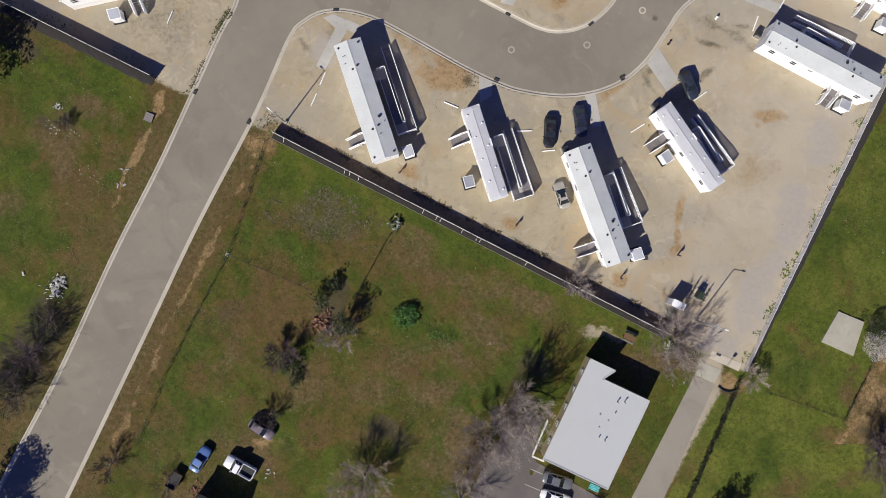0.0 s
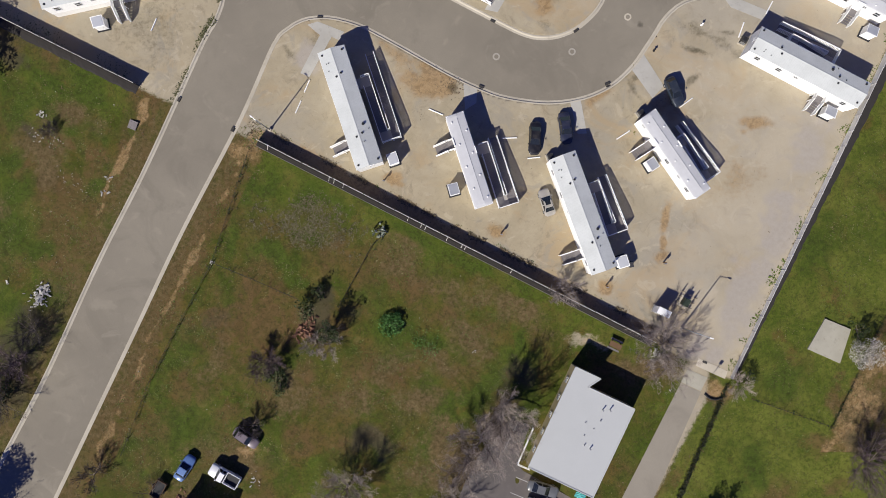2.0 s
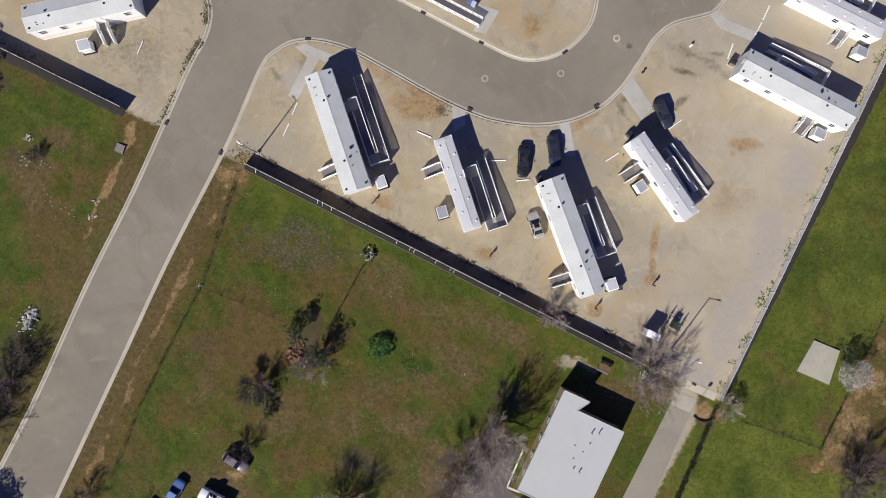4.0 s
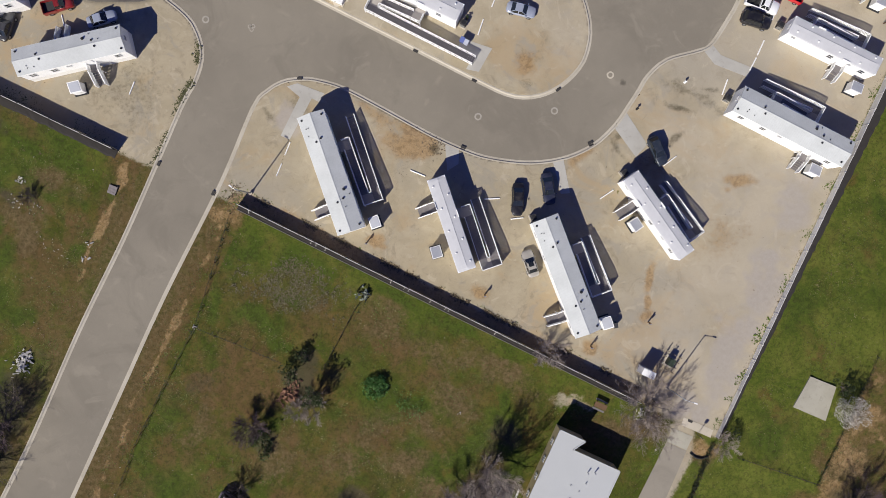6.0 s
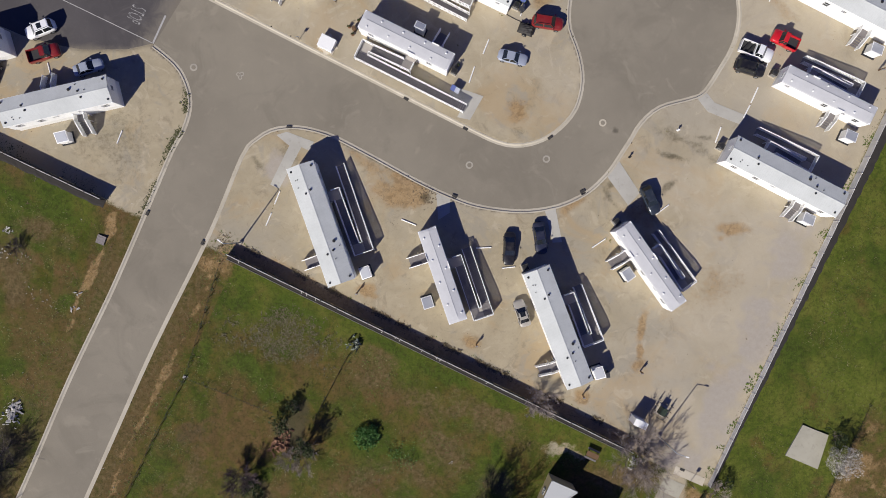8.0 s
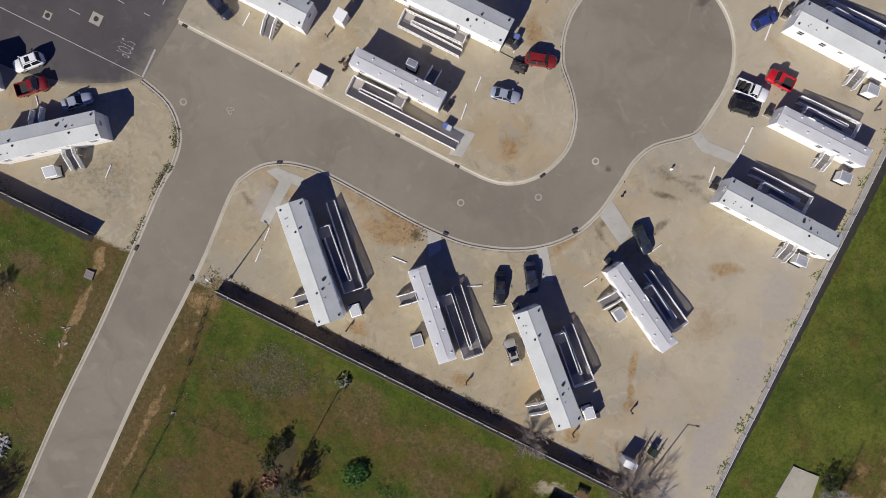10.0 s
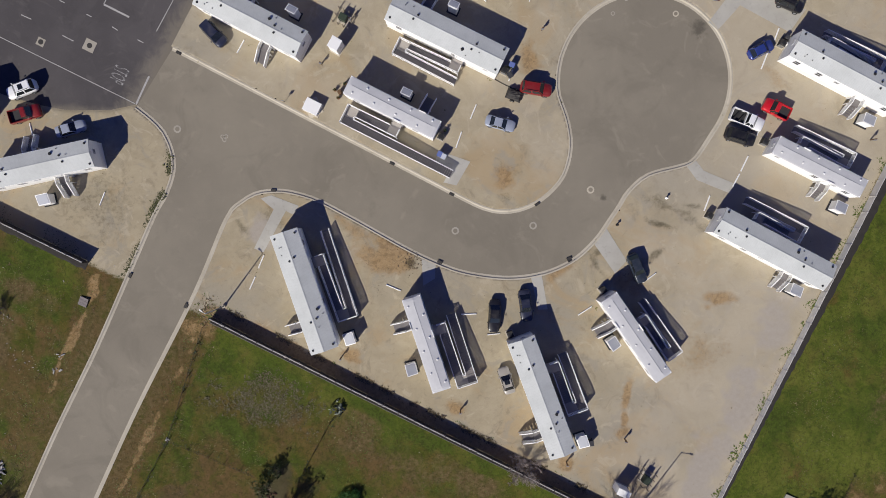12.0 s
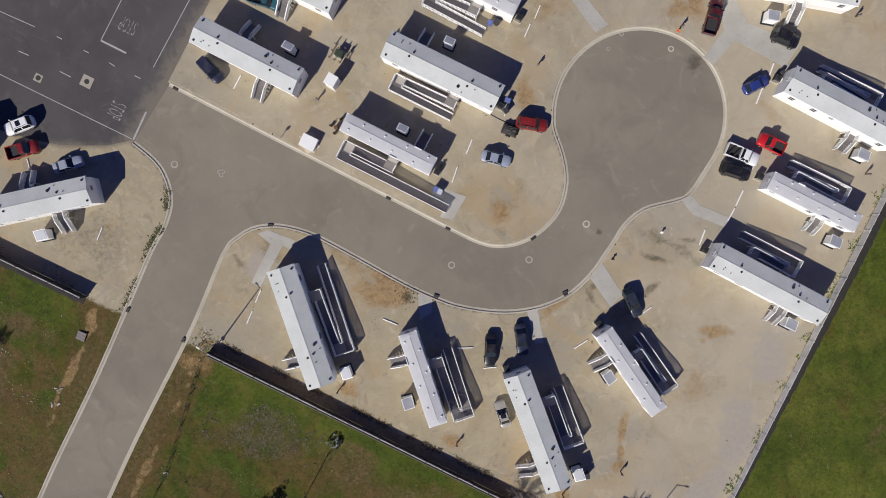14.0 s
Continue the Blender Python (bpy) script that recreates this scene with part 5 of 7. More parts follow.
def cover(x, y, r=0.30, z=-0.122, square=False, half=0.80, collar=COLLAR):
    """A valve cover set in a pale concrete ring, or a square collar."""
    c = thing("valve_cover", pose(x, y, z), "round iron valve cover in a pale concrete collar", "utility cover", "valve covers")
    bm = bmesh.new()
    if square:
        box(bm, -half, half, -half, half, -0.05, 0.018, pose(0, 0, 0, 0, 0, -26))
    else:
        rod(bm, (0, 0, -0.05), (0, 0, 0.014), r * 1.75, sides=28)
    part("collar", bm, collar, c)
    bm = bmesh.new()
    rod(bm, (0, 0, 0.0), (0, 0, 0.026), r if not square else 0.36, sides=24)
    part("lid", bm, ROAD if not square else IRON, c)


for x, y in ((10.0, 28.3), (20.85, 29.1), (-28.6, 42.1)):
    cover(x, y)
cover(28.78, 34.15, collar=PALE_SLAB)
for x, y in ((-22.35, 41.1), (-21.85, 41.15), (-22.1, 40.65), (33.2, 60.3), (31.4, 58.3)):
    cover(x, y, 0.17)
cover(40.04, 58.33, 0.24, collar=PALE_SLAB)
cover(-47.2, 53.85, 0.3, -0.116, True, 0.55)
cover(-40.5, 53.4, 0.3, -0.116, True)


def inlet(x, y, turn):
    g = thing("storm_inlet", pose(x, y, 0.0, 0, 0, turn), "dark iron storm drain inlet in the kerb", "drain", "storm inlets")
    part("hood", a_box(-0.36, 0.36, -0.30, 0.06, -0.1, 0.045, 0.015), IRON, g)
    bm = bmesh.new()
    box(bm, -0.34, 0.34, 0.10, 0.36, -0.14, -0.09)
    part("grate", bm, DARK_METAL, g)
    for k in range(6):
        part("bar", a_box(-0.30 + k * 0.11, -0.26 + k * 0.11, 0.12, 0.34, -0.095, -0.08), IRON, g)


for x, y, t in ((21.3, 32.2, 38), (26.0, 24.45, 205), (7.85, 23.85, 158), (-27.6, 17.5, 243), (-35.5, 21.8, 63), (-15.3, 33.6, 180), (-28.2, 52.6, -27), (9.5, 33.5, -27), (1.2, 37.7, -27), (40.34, -15.1, -24)):
    inlet(x, y, t)


# ---- wheel stops, posts, pedestals ----
def wheel_stop(a, b):
    ang = math.degrees(math.atan2(b[1] - a[1], b[0] - a[0]))
    L = math.hypot(b[0] - a[0], b[1] - a[1])
    bm = bmesh.new()
    prism(bm, [(-0.09, 0), (0.09, 0), (0.07, 0.10), (0.04, 0.13), (-0.04, 0.13), (-0.07, 0.10)], -L / 2, L / 2)
    ob = part("wheel_stop", bm, WHITE, at=pose((a[0] + b[0]) / 2, (a[1] + b[1]) / 2, 0, 0, 0, ang))
    tagged(ob, "white precast parking wheel stop on gravel", "wheel stop", "wheel stops")


for a, b in (((-16.7, 24.7), (-17.45, 22.9)), ((-17.9, 21.7), (-18.7, 19.9)), ((0.4, 20.7), (2.45, 19.85)), ((10.9, 16.6), (13.05, 16.7)), ((27.3, 16.6), (29.2, 17.85)), ((36.3, 21.25), (38.1, 22.6)), ((-38.7, 33.3), (-39.45, 31.5)),
             ((-19.2, 54.3), (-20.2, 52.5)), ((12.75, 45.75), (11.95, 43.75)), ((10.75, 42.0), (10.0, 39.8)), ((21.95, 64.1), (21.2, 62.3)), ((20.6, 61.55), (19.85, 59.8)), ((45.35, 33.45), (44.6, 31.3)),
             ((50.5, 38.95), (49.55, 36.85)), ((49.4, 36.5), (48.5, 34.75)), ((54.2, 56.4), (53.65, 54.8)), ((52.75, 53.1), (51.95, 50.9)), ((52.3, 43.5), (51.6, 41.8)), ((-48.9, 42.75), (-48.5, 41.0)),
             ((14.6, 13.75), (16.4, 13.95)), ((17.7, 50.6), (17.2, 49.0))):
    wheel_stop(a, b)


def meter_post(x, y, turn=0, h=1.3):
    """A brown post with a small grey meter box."""
    p = thing("utility_post", pose(x, y, 0, 0, 0, turn), "short brown timber utility post with a meter box", "post", "utility posts")
    part("post", a_box(-0.07, 0.07, -0.07, 0.07, -0.05, h, 0.01), TIMBER, p)
    part("meter_box", a_box(-0.16, 0.16, -0.2, -0.07, h - 0.55, h - 0.12, 0.015), GREY_METAL, p)
    bm = bmesh.new()
    rod(bm, (0, -0.13, -0.02), (0, -0.13, h - 0.55), 0.025, sides=6)
    part("conduit", bm, GREY_METAL, p)


for x, y in ((-5.9, 10.4), (10.9, 2.95), (34.2, -1.0), (26.0, -4.4), (67.4, 41.3), (58.0, 25.4), (-4.6, 57.0), (-4.3, 48.4), (-8.6, 51.1), (65.2, 62.8), (41.2, 61.2), (21.6, 55.9), (1.6, 59.4)):
    meter_post(x, y)


def hydrant(x, y, mat, label):
    h = thing("hydrant", pose(x, y, 0), label, "hydrant")
    bm = bmesh.new()
    rod(bm, (0, 0, 0), (0, 0, 0.06), 0.17, sides=12)
    rod(bm, (0, 0, 0.06), (0, 0, 0.58), 0.10, sides=12)
    rod(bm, (0, 0, 0.58), (0, 0, 0.72), 0.13, 0.05, sides=12)
    part("barrel", bm, mat, h)
    for a in (0, 120, 240):
        bm = bmesh.new()
        rod(bm, (0, 0, 0.45), (0.19 * math.cos(radians(a)), 0.19 * math.sin(radians(a)), 0.45), 0.055, sides=8)
        part("nozzle", bm, mat, h)


ORANGE = plain("orange_paint", (0.72, 0.13, 0.03), 0.5)
hydrant(40.9, 60.7, ORANGE, "small orange hydrant on the gravel")
hydrant(39.27, 33.05, WHITE, "small white hydrant near the kerb")
hydrant(32.5, 29.3, DARK_METAL, "small dark standpipe near the kerb")


def cabinet(x, y, turn, w, d, h, label, roof=WHITE):
    c = thing("utility_cabinet", pose(x, y, 0.0, 0, 0, turn), label, "utility cabinet", "utility cabinets")
    part("plinth", a_box(-w / 2 - 0.15, w / 2 + 0.15, -d / 2 - 0.15, d / 2 + 0.15, -0.05, 0.1), PALE_SLAB, c)
    part("body", a_box(-w / 2, w / 2, -d / 2, d / 2, 0.1, h, 0.02), WHITE, c)
    part("lid", a_box(-w / 2 - 0.05, w / 2 + 0.05, -d / 2 - 0.05, d / 2 + 0.05, h, h + 0.07, 0.02), roof, c)
    for s in (-1, 1):
        dr = part("door", a_box(s * w / 4 - w / 4 + 0.03, s * w / 4 + w / 4 - 0.03, -d / 2 - 0.025, -d / 2, 0.16, h - 0.08, 0.008), WHITE, c)
        part("handle", a_box(s * 0.08 - 0.02, s * 0.08 + 0.02, -d / 2 - 0.06, -d / 2 - 0.025, h * 0.5, h * 0.5 + 0.14), DARK_METAL, dr)


cabinet(33.6, -7.9, -25, 1.8, 0.9, 2.3, "white utility cabinet beside the bare tree")
cabinet(-6.4, 53.3, 60, 1.5, 1.4, 2.3, "white pump cabinet between the homes")
cabinet(-9.75, 45.15, -26, 2.1, 1.7, 0.95, "low white utility cabinet on a concrete pad")


def bollard_ring(x, y, turn):
    """A dark unit guarded by steel bollards."""
    g = thing("guarded_transformer", pose(x, y, 0, 0, 0, turn), "dark green transformer guarded by steel bollards", "transformer", "guarded transformers")
    part("case", a_box(-0.55, 0.55, -0.45, 0.45, 0.1, 1.15, 0.04), DARK_GREEN, g)
    part("plinth", a_box(-0.8, 0.8, -0.7, 0.7, -0.05, 0.1), PALE_SLAB, g)
    for px, py in ((-1.2, -1.0), (-0.4, -1.0), (0.4, -1.0), (1.2, -1.0), (-1.2, 1.0), (-0.4, 1.0), (0.4, 1.0), (1.2, 1.0), (-1.2, 0), (1.2, 0)):
        bm = bmesh.new()
        rod(bm, (px, py, -0.05), (px, py, 1.0), 0.07, sides=10)
        rod(bm, (px, py, 1.0), (px, py, 1.05), 0.07, 0.03, sides=10)
        part("bollard", bm, POST_BROWN, g)


POST_BROWN = plain("weathered_post", (0.260, 0.215, 0.165), 0.8, 0, 0.3, 5.0)
DARK_GREEN = plain("dark_green_enamel", (0.045, 0.060, 0.040), 0.45)
bollard_ring(-5.5, 57.2, -26)
bollard_ring(37.2, -6.6, 60)


def light_pole(x, y, h, turn, reach):
    p = thing("street_lamp", pose(x, y, 0, 0, 0, turn), "thin grey street lamp with a short arm", "street lamp", "street lamps")
    bm = bmesh.new()
    rod(bm, (0, 0, 0.1), (0, 0, h), 0.10, 0.06, sides=10)
    part("pole", bm, GREY_METAL, p, smooth=True)
    bm = bmesh.new()
    rod(bm, (0, 0, h - 0.05), (reach, 0, h + 0.12), 0.045, sides=8)
    part("arm", bm, GREY_METAL, p)
    part("lamp_head", a_box(reach - 0.1, reach + 0.4, -0.09, 0.09, h + 0.07, h + 0.18, 0.03), WHITE, p)
    bm = bmesh.new()
    rod(bm, (0, 0, -0.05), (0, 0, 0.35), 0.24, sides=14)
    part("footing", bm, PALE_SLAB, p)


light_pole(36.9, -10.35, 6.9, -18, 1.2)
light_pole(-22.32, 17.5, 6.9, 141, 0.5)


def sign(x, y, turn, h=1.9):
    p = thing("sign_post", pose(x, y, 0, 0, 0, turn), "thin dark steel sign post", "sign post", "sign posts")
    bm = bmesh.new()
    rod(bm, (0, 0, -0.05), (0, 0, h), 0.035, sides=6)
    part("post", bm, DARK_METAL, p)
    part("plate", a_box(-0.22, 0.22, -0.03, -0.02, h - 0.5, h), GREY_METAL, p)


sign(41.3, -17.1, -25, 2.0)
sign(-13.7, 45.9, 0, 1.5)


# ---- vehicles ----
TYRE, RIM = BLACK, GREY_METAL
CAR_GLASS = glass("car_glass", (0.010, 0.012, 0.014))
LAMP_GLASS = plain("lamp_lens", (0.62, 0.62, 0.60), 0.15)
TAIL_GLASS = plain("tail_lens", (0.35, 0.02, 0.02), 0.2)
PAINTS = {k: paint("paint_" + k, c) for k, c in {"black": (0.012, 0.012, 0.014), "teal_black": (0.022, 0.030, 0.044), "sand_silver": (0.35, 0.325, 0.285), "dark_red": (0.20, 0.012, 0.012), "bright_red": (0.52, 0.012, 0.020),
                                                "silver_blue": (0.30, 0.33, 0.40), "white": (0.80, 0.80, 0.79), "blue": (0.022, 0.040, 0.19), "maroon": (0.070, 0.010, 0.014), "charcoal": (0.045, 0.045, 0.048), "navy": (0.020, 0.024, 0.045),
                                                "teal": (0.020, 0.085, 0.115), "sky_blue": (0.10, 0.18, 0.38), "mauve_grey": (0.16, 0.13, 0.145), "mid_grey": (0.13, 0.135, 0.14)}.items()}
BED_LINER = plain("bed_liner", (0.035, 0.035, 0.037), 0.8, 0, 0.3, 6.0)


def wheel_meshes():
    bm = bmesh.new()
    prof = [(0.20, -0.10), (0.31, -0.11), (0.335, -0.07), (0.335, 0.07), (0.31, 0.11), (0.20, 0.10)]
    n = 18
    rings = [[bm.verts.new((r * math.cos(k * math.tau / n), y, r * math.sin(k * math.tau / n))) for r, y in prof] for k in range(n)]
    for k in range(n):
        a, b = rings[k], rings[(k + 1) % n]
        for j in range(len(prof)):
            i = (j + 1) % len(prof)
            bm.faces.new((a[j], a[i], b[i], b[j]))
    t = mesh_of("tyre", bm, TYRE, True)
    bm = bmesh.new()
    rod(bm, (0, -0.085, 0), (0, 0.085, 0), 0.205, sides=16)
    for k in range(5):
        a = k * math.tau / 5
        beam(bm, (0.03 * math.cos(a), 0.09, 0.03 * math.sin(a)), (0.18 * math.cos(a), 0.09, 0.18 * math.sin(a)), 0.05, 0.03)
    return t, mesh_of("rim", bm, RIM)


TYRE_MESH, RIM_MESH = wheel_meshes()


def loft(stations, name, mat, parent):
    """A rounded body through stations (x, half width, low, high)."""
    bm = bmesh.new()
    rings = []
    for x, w, lo, hi in stations:
        mid = lo + (hi - lo) * 0.55
        pts = [(-w * 0.90, lo), (-w * 0.99, lo + (hi - lo) * 0.22), (-w, mid), (-w * 0.95, hi - (hi - lo) * 0.10), (-w * 0.84, hi), (0, hi + 0.035),
               (w * 0.84, hi), (w * 0.95, hi - (hi - lo) * 0.10), (w, mid), (w * 0.99, lo + (hi - lo) * 0.22), (w * 0.90, lo)]
        rings.append([bm.verts.new((x, y, z)) for y, z in pts])
    for a, b in zip(rings, rings[1:]):
        for j in range(len(a) - 1):
            bm.faces.new((a[j], a[j + 1], b[j + 1], b[j]))
        bm.faces.new((a[-1], a[0], b[0], b[-1]))
    bm.faces.new(rings[0])
    bm.faces.new(rings[-1][::-1])
    return part(name, bm, mat, parent, smooth=True)


def cabin(parent, mat, base, roof, wb, wr, zb, zr, sunroof=False):
    """A greenhouse: pillars and roof in paint, panes set into its faces. base and roof: (rear, front)."""
    (b0, b1), (r0, r1) = base, roof
    bm = bmesh.new()
    lo = [bm.verts.new((x, y, zb)) for x, y in ((b0, -wb), (b1, -wb), (b1, wb), (b0, wb))]
    hi = [bm.verts.new((x, y, zr)) for x, y in ((r0, -wr), (r1, -wr), (r1, wr), (r0, wr))]
    for k in range(4):
        bm.faces.new((lo[k], lo[(k + 1) % 4], hi[(k + 1) % 4], hi[k]))
    bm.faces.new(lo[::-1])
    bm.faces.new(hi)
    bmesh.ops.bevel(bm, geom=bm.edges[:], offset=0.05, segments=2, affect="EDGES")
    roof_ob = part("cabin_roof", bm, mat, parent, smooth=False)

    def pane(name, quad):
        q = [Vector(p) for p in quad]
        c = sum(q, Vector()) / 4
        nrm = (q[1] - q[0]).cross(q[3] - q[0]).normalized()
        if nrm.dot(c - Vector(((b0 + b1) / 2, 0, (zb + zr) / 2))) < 0:
            nrm = -nrm
        bm = bmesh.new()
        a = [bm.verts.new(c + (p - c) * 0.86 + nrm * 0.012) for p in q]
        b = [bm.verts.new(c + (p - c) * 0.86 - nrm * 0.03) for p in q]
        bm.faces.new(a)
        bm.faces.new(b[::-1])
        for k in range(4):
            bm.faces.new((a[k], a[(k + 1) % 4], b[(k + 1) % 4], b[k]))
        part(name, bm, CAR_GLASS, parent)

    pane("windscreen", ((b1, -wb, zb), (b1, wb, zb), (r1, wr, zr), (r1, -wr, zr)))
    pane("rear_window", ((b0, -wb, zb), (b0, wb, zb), (r0, wr, zr), (r0, -wr, zr)))
    mb, mr = (b0 + b1) / 2, (r0 + r1) / 2
    for s in (-1, 1):
        pane("side_window", ((b0, s * wb, zb), (mb, s * wb, zb), (mr, s * wr, zr), (r0, s * wr, zr)))
        pane("side_window", ((mb, s * wb, zb), (b1, s * wb, zb), (r1, s * wr, zr), (mr, s * wr, zr)))
    if sunroof:
        part("sunroof", a_box(mr - 0.1, mr + 0.55, -0.36, 0.36, zr - 0.02, zr + 0.012), CAR_GLASS, roof_ob)


def vehicle(kind, x, y, turn, L, colour, label, z=0.0, sunroof=False, rack=False):
    w = {"sedan": 0.90, "hatch": 0.87, "suv": 0.96, "pickup": 0.98, "van": 0.97}[kind] * 0.94
    v = thing("pickup_truck" if kind == "pickup" else "car", pose(x, y, z, 0, 0, turn), label, "pickup truck" if kind == "pickup" else "car", "parked vehicles")
    mat = PAINTS[colour]
    h = L / 2
    belt = {"sedan": 0.90, "hatch": 0.95, "suv": 1.08, "pickup": 1.10, "van": 1.08}[kind]
    hood = {"sedan": 0.86, "hatch": 0.92, "suv": 1.05, "pickup": 1.08, "van": 1.02}[kind]
    if kind == "pickup":
        loft([(-h * 0.10, w, 0.34, belt), (h * 0.2, w, 0.32, belt), (h * 0.42, w, 0.32, belt), (h * 0.50, w, 0.32, hood + 0.02), (h * 0.80, w * 0.98, 0.34, hood - 0.03), (h * 0.95, w * 0.93, 0.38, hood - 0.10), (h, w * 0.84, 0.42, hood - 0.22)], "body", mat, v)
        part("bed_floor", a_box(-h + 0.08, -h * 0.10, -w + 0.10, w - 0.10, 0.55, 0.62), BED_LINER, v)
        for s in (-1, 1):
            part("bed_side", a_box(-h + 0.02, -h * 0.09, min(s * w, s * (w - 0.12)), max(s * w, s * (w - 0.12)), 0.38, belt - 0.02, 0.03), mat, v)
        part("tailgate", a_box(-h, -h + 0.09, -w + 0.12, w - 0.12, 0.45, belt - 0.03, 0.02), mat, v)
        part("bed_front", a_box(-h * 0.13, -h * 0.09, -w + 0.12, w - 0.12, 0.5, belt - 0.02), mat, v)
        cabin(v, mat, (-h * 0.09, h * 0.50), (-h * 0.03, h * 0.28), w * 0.90, w * 0.74, belt - 0.03, 1.78)
        if rack:
            for u in (-h * 0.78, -h * 0.45):
                bm = bmesh.new()
                beam(bm, (u, -w + 0.2, 0.75), (u + 0.5, w - 0.25, 0.95), 0.28, 0.3)
                part("load", bm, BLACK, v)
    else:
        tail = {"sedan": 0.88, "hatch": 0.86, "suv": 1.02, "van": 1.02}[kind]
        loft([(-h, w * 0.66, 0.42, tail - 0.14), (-h * 0.965, w * 0.82, 0.36, tail - 0.05), (-h * 0.90, w * 0.91, 0.34, tail - 0.01), (-h * 0.75, w * 0.97, 0.30, tail + 0.01), (-h * 0.4, w, 0.28, belt), (h * 0.3, w, 0.28, belt), (h * 0.45, w, 0.28, hood),
              (h * 0.76, w * 0.96, 0.32, hood - 0.07), (h * 0.90, w * 0.86, 0.35, hood - 0.14), (h * 0.965, w * 0.75, 0.38, hood - 0.20), (h, w * 0.56, 0.42, hood - 0.30)], "body", mat, v)
        spec = {"sedan": ((-h * 0.72, h * 0.42), (-h * 0.40, h * 0.08), 1.42), "hatch": ((-h * 0.90, h * 0.44), (-h * 0.66, h * 0.10), 1.48), "suv": ((-h * 0.93, h * 0.46), (-h * 0.80, h * 0.16), 1.72), "van": ((-h * 0.95, h * 0.62), (-h * 0.85, h * 0.26), 1.75)}[kind]
        cabin(v, mat, spec[0], spec[1], w * 0.90, w * 0.72, belt - 0.04, spec[2], sunroof)
        if kind == "suv":
            for s in (-1, 1):
                bm = bmesh.new()
                beam(bm, (-h * 0.7, s * w * 0.62, 1.77), (h * 0.1, s * w * 0.62, 1.77), 0.04)
                part("roof_rail", bm, DARK_METAL, v)
    for s in (-1, 1):
        part("headlight", a_box(h * 0.89, h * 0.965, s * w * 0.60 - 0.14, s * w * 0.60 + 0.14, hood - 0.34, hood - 0.22, 0.02), LAMP_GLASS, v)
        part("tail_light", a_box(-h * 0.99, -h * 0.945, s * w * 0.66 - 0.10, s * w * 0.66 + 0.10, 0.56, 0.70, 0.02), TAIL_GLASS, v)
        part("wing_mirror", a_box(h * 0.34, h * 0.34 + 0.16, s * (w + 0.09) - 0.08, s * (w + 0.09) + 0.08, belt - 0.02, belt + 0.13, 0.02), mat, v)
        for u in (h * 0.62, -h * 0.62):
            ty = shared("tyre", TYRE_MESH, v, pose(u, s * (w - 0.10), 0.335, 0, 0, 0 if s > 0 else 180))
            shared("rim", RIM_MESH, ty, pose(0, 0, 0))
    for u in (h, -h):
        part("bumper", a_box(u - 0.07, u + 0.03, -w * (0.58 if kind != "pickup" else 0.78), w * (0.58 if kind != "pickup" else 0.78), 0.36, 0.54, 0.03), mat if kind != "pickup" else GREY_METAL, v)
    return v


FLEET = [
    ("sedan", 15.54, 16.5, -92, 4.6, "black", "black sedan parked nose to a wheel stop on gravel", False, False),
    ("sedan", 19.85, 18.0, -82, 4.5, "navy", "dark sedan parked at the end of a home", False, False),
    ("sedan", 17.32, 7.45, 108, 3.9, "sand_silver", "small sand-silver coupe with a sunroof beside a home", True, False),
    ("hatch", 35.25, 23.3, -66, 4.3, "teal_black", "dark blue-black hatchback on gravel", False, False),
    ("suv", 20.9, 47.85, -9, 4.3, "dark_red", "dark red sport utility car beside the turning circle", False, False),
    ("sedan", 16.05, 43.1, -14, 4.1, "silver_blue", "silver-blue sedan parked on gravel", False, False),
    ("pickup", 53.85, 45.3, 155, 3.8, "bright_red", "bright red pickup truck with a dark bed", False, False),
    ("pickup", 49.85, 43.85, -22, 4.7, "white", "white pickup truck with a loaded bed", False, True),
    ("suv", 49.0, 41.5, -17, 4.2, "black", "black sport utility car beside a white pickup", False, False),
    ("hatch", 51.5, 53.35, 27, 3.6, "blue", "deep blue hatchback on gravel", False, False),
    ("pickup", 45.4, 62.5, 76, 5.0, "maroon", "maroon pickup truck on a concrete path", False, False),
    ("suv", 55.3, 59.6, -22, 3.8, "black", "black off-road car on a concrete pad", False, False),
    ("suv", -49.4, 47.2, 201, 4.15, "white", "white sport utility car with a sunroof", True, False),
    ("pickup", -49.0, 43.9, 16, 4.4, "dark_red", "dark red pickup truck at a wheel stop", False, False),
    ("sedan", -42.9, 41.95, 17, 4.2, "silver_blue", "pale silver sedan beside a home", False, False),
    ("sedan", -56.4, 41.0, 70, 4.2, "charcoal", "charcoal sedan between two homes", False, False),
    ("van", -23.1, 54.9, -46, 3.95, "navy", "dark navy minivan beside a home", False, False),
    ("pickup", -15.6, 64.3, -17, 4.6, "teal", "teal pickup truck beside a home", False, False),
    ("sedan", -33.9, -30.9, 58, 3.9, "sky_blue", "old sky-blue car on worn grass", False, False),
    ("pickup", -28.2, -31.95, 151, 4.6, "white", "old white pickup truck in a dirt yard", False, False),
    ("hatch", -25.2, -26.5, -34, 3.9, "mauve_grey", "derelict faded grey car in weeds", False, False),
    ("sedan", 17.2, -33.4, -16, 4.4, "mid_grey", "grey sedan in the parking lot", False, False),
    ("sedan", 17.0, -35.9, -16, 4.4, "white", "white sedan in the parking lot", False, False),
    ("sedan", 16.2, -38.6, -16, 4.4, "charcoal", "dark sedan in the parking lot", False, False),
]
for kind, x, y, turn, L, colour, label, sr, rk in FLEET:
    vehicle(kind, x, y, turn, L, colour, label, 0.02 if (x, y) != (15.54, 16.5) else 0.0, sr, rk)


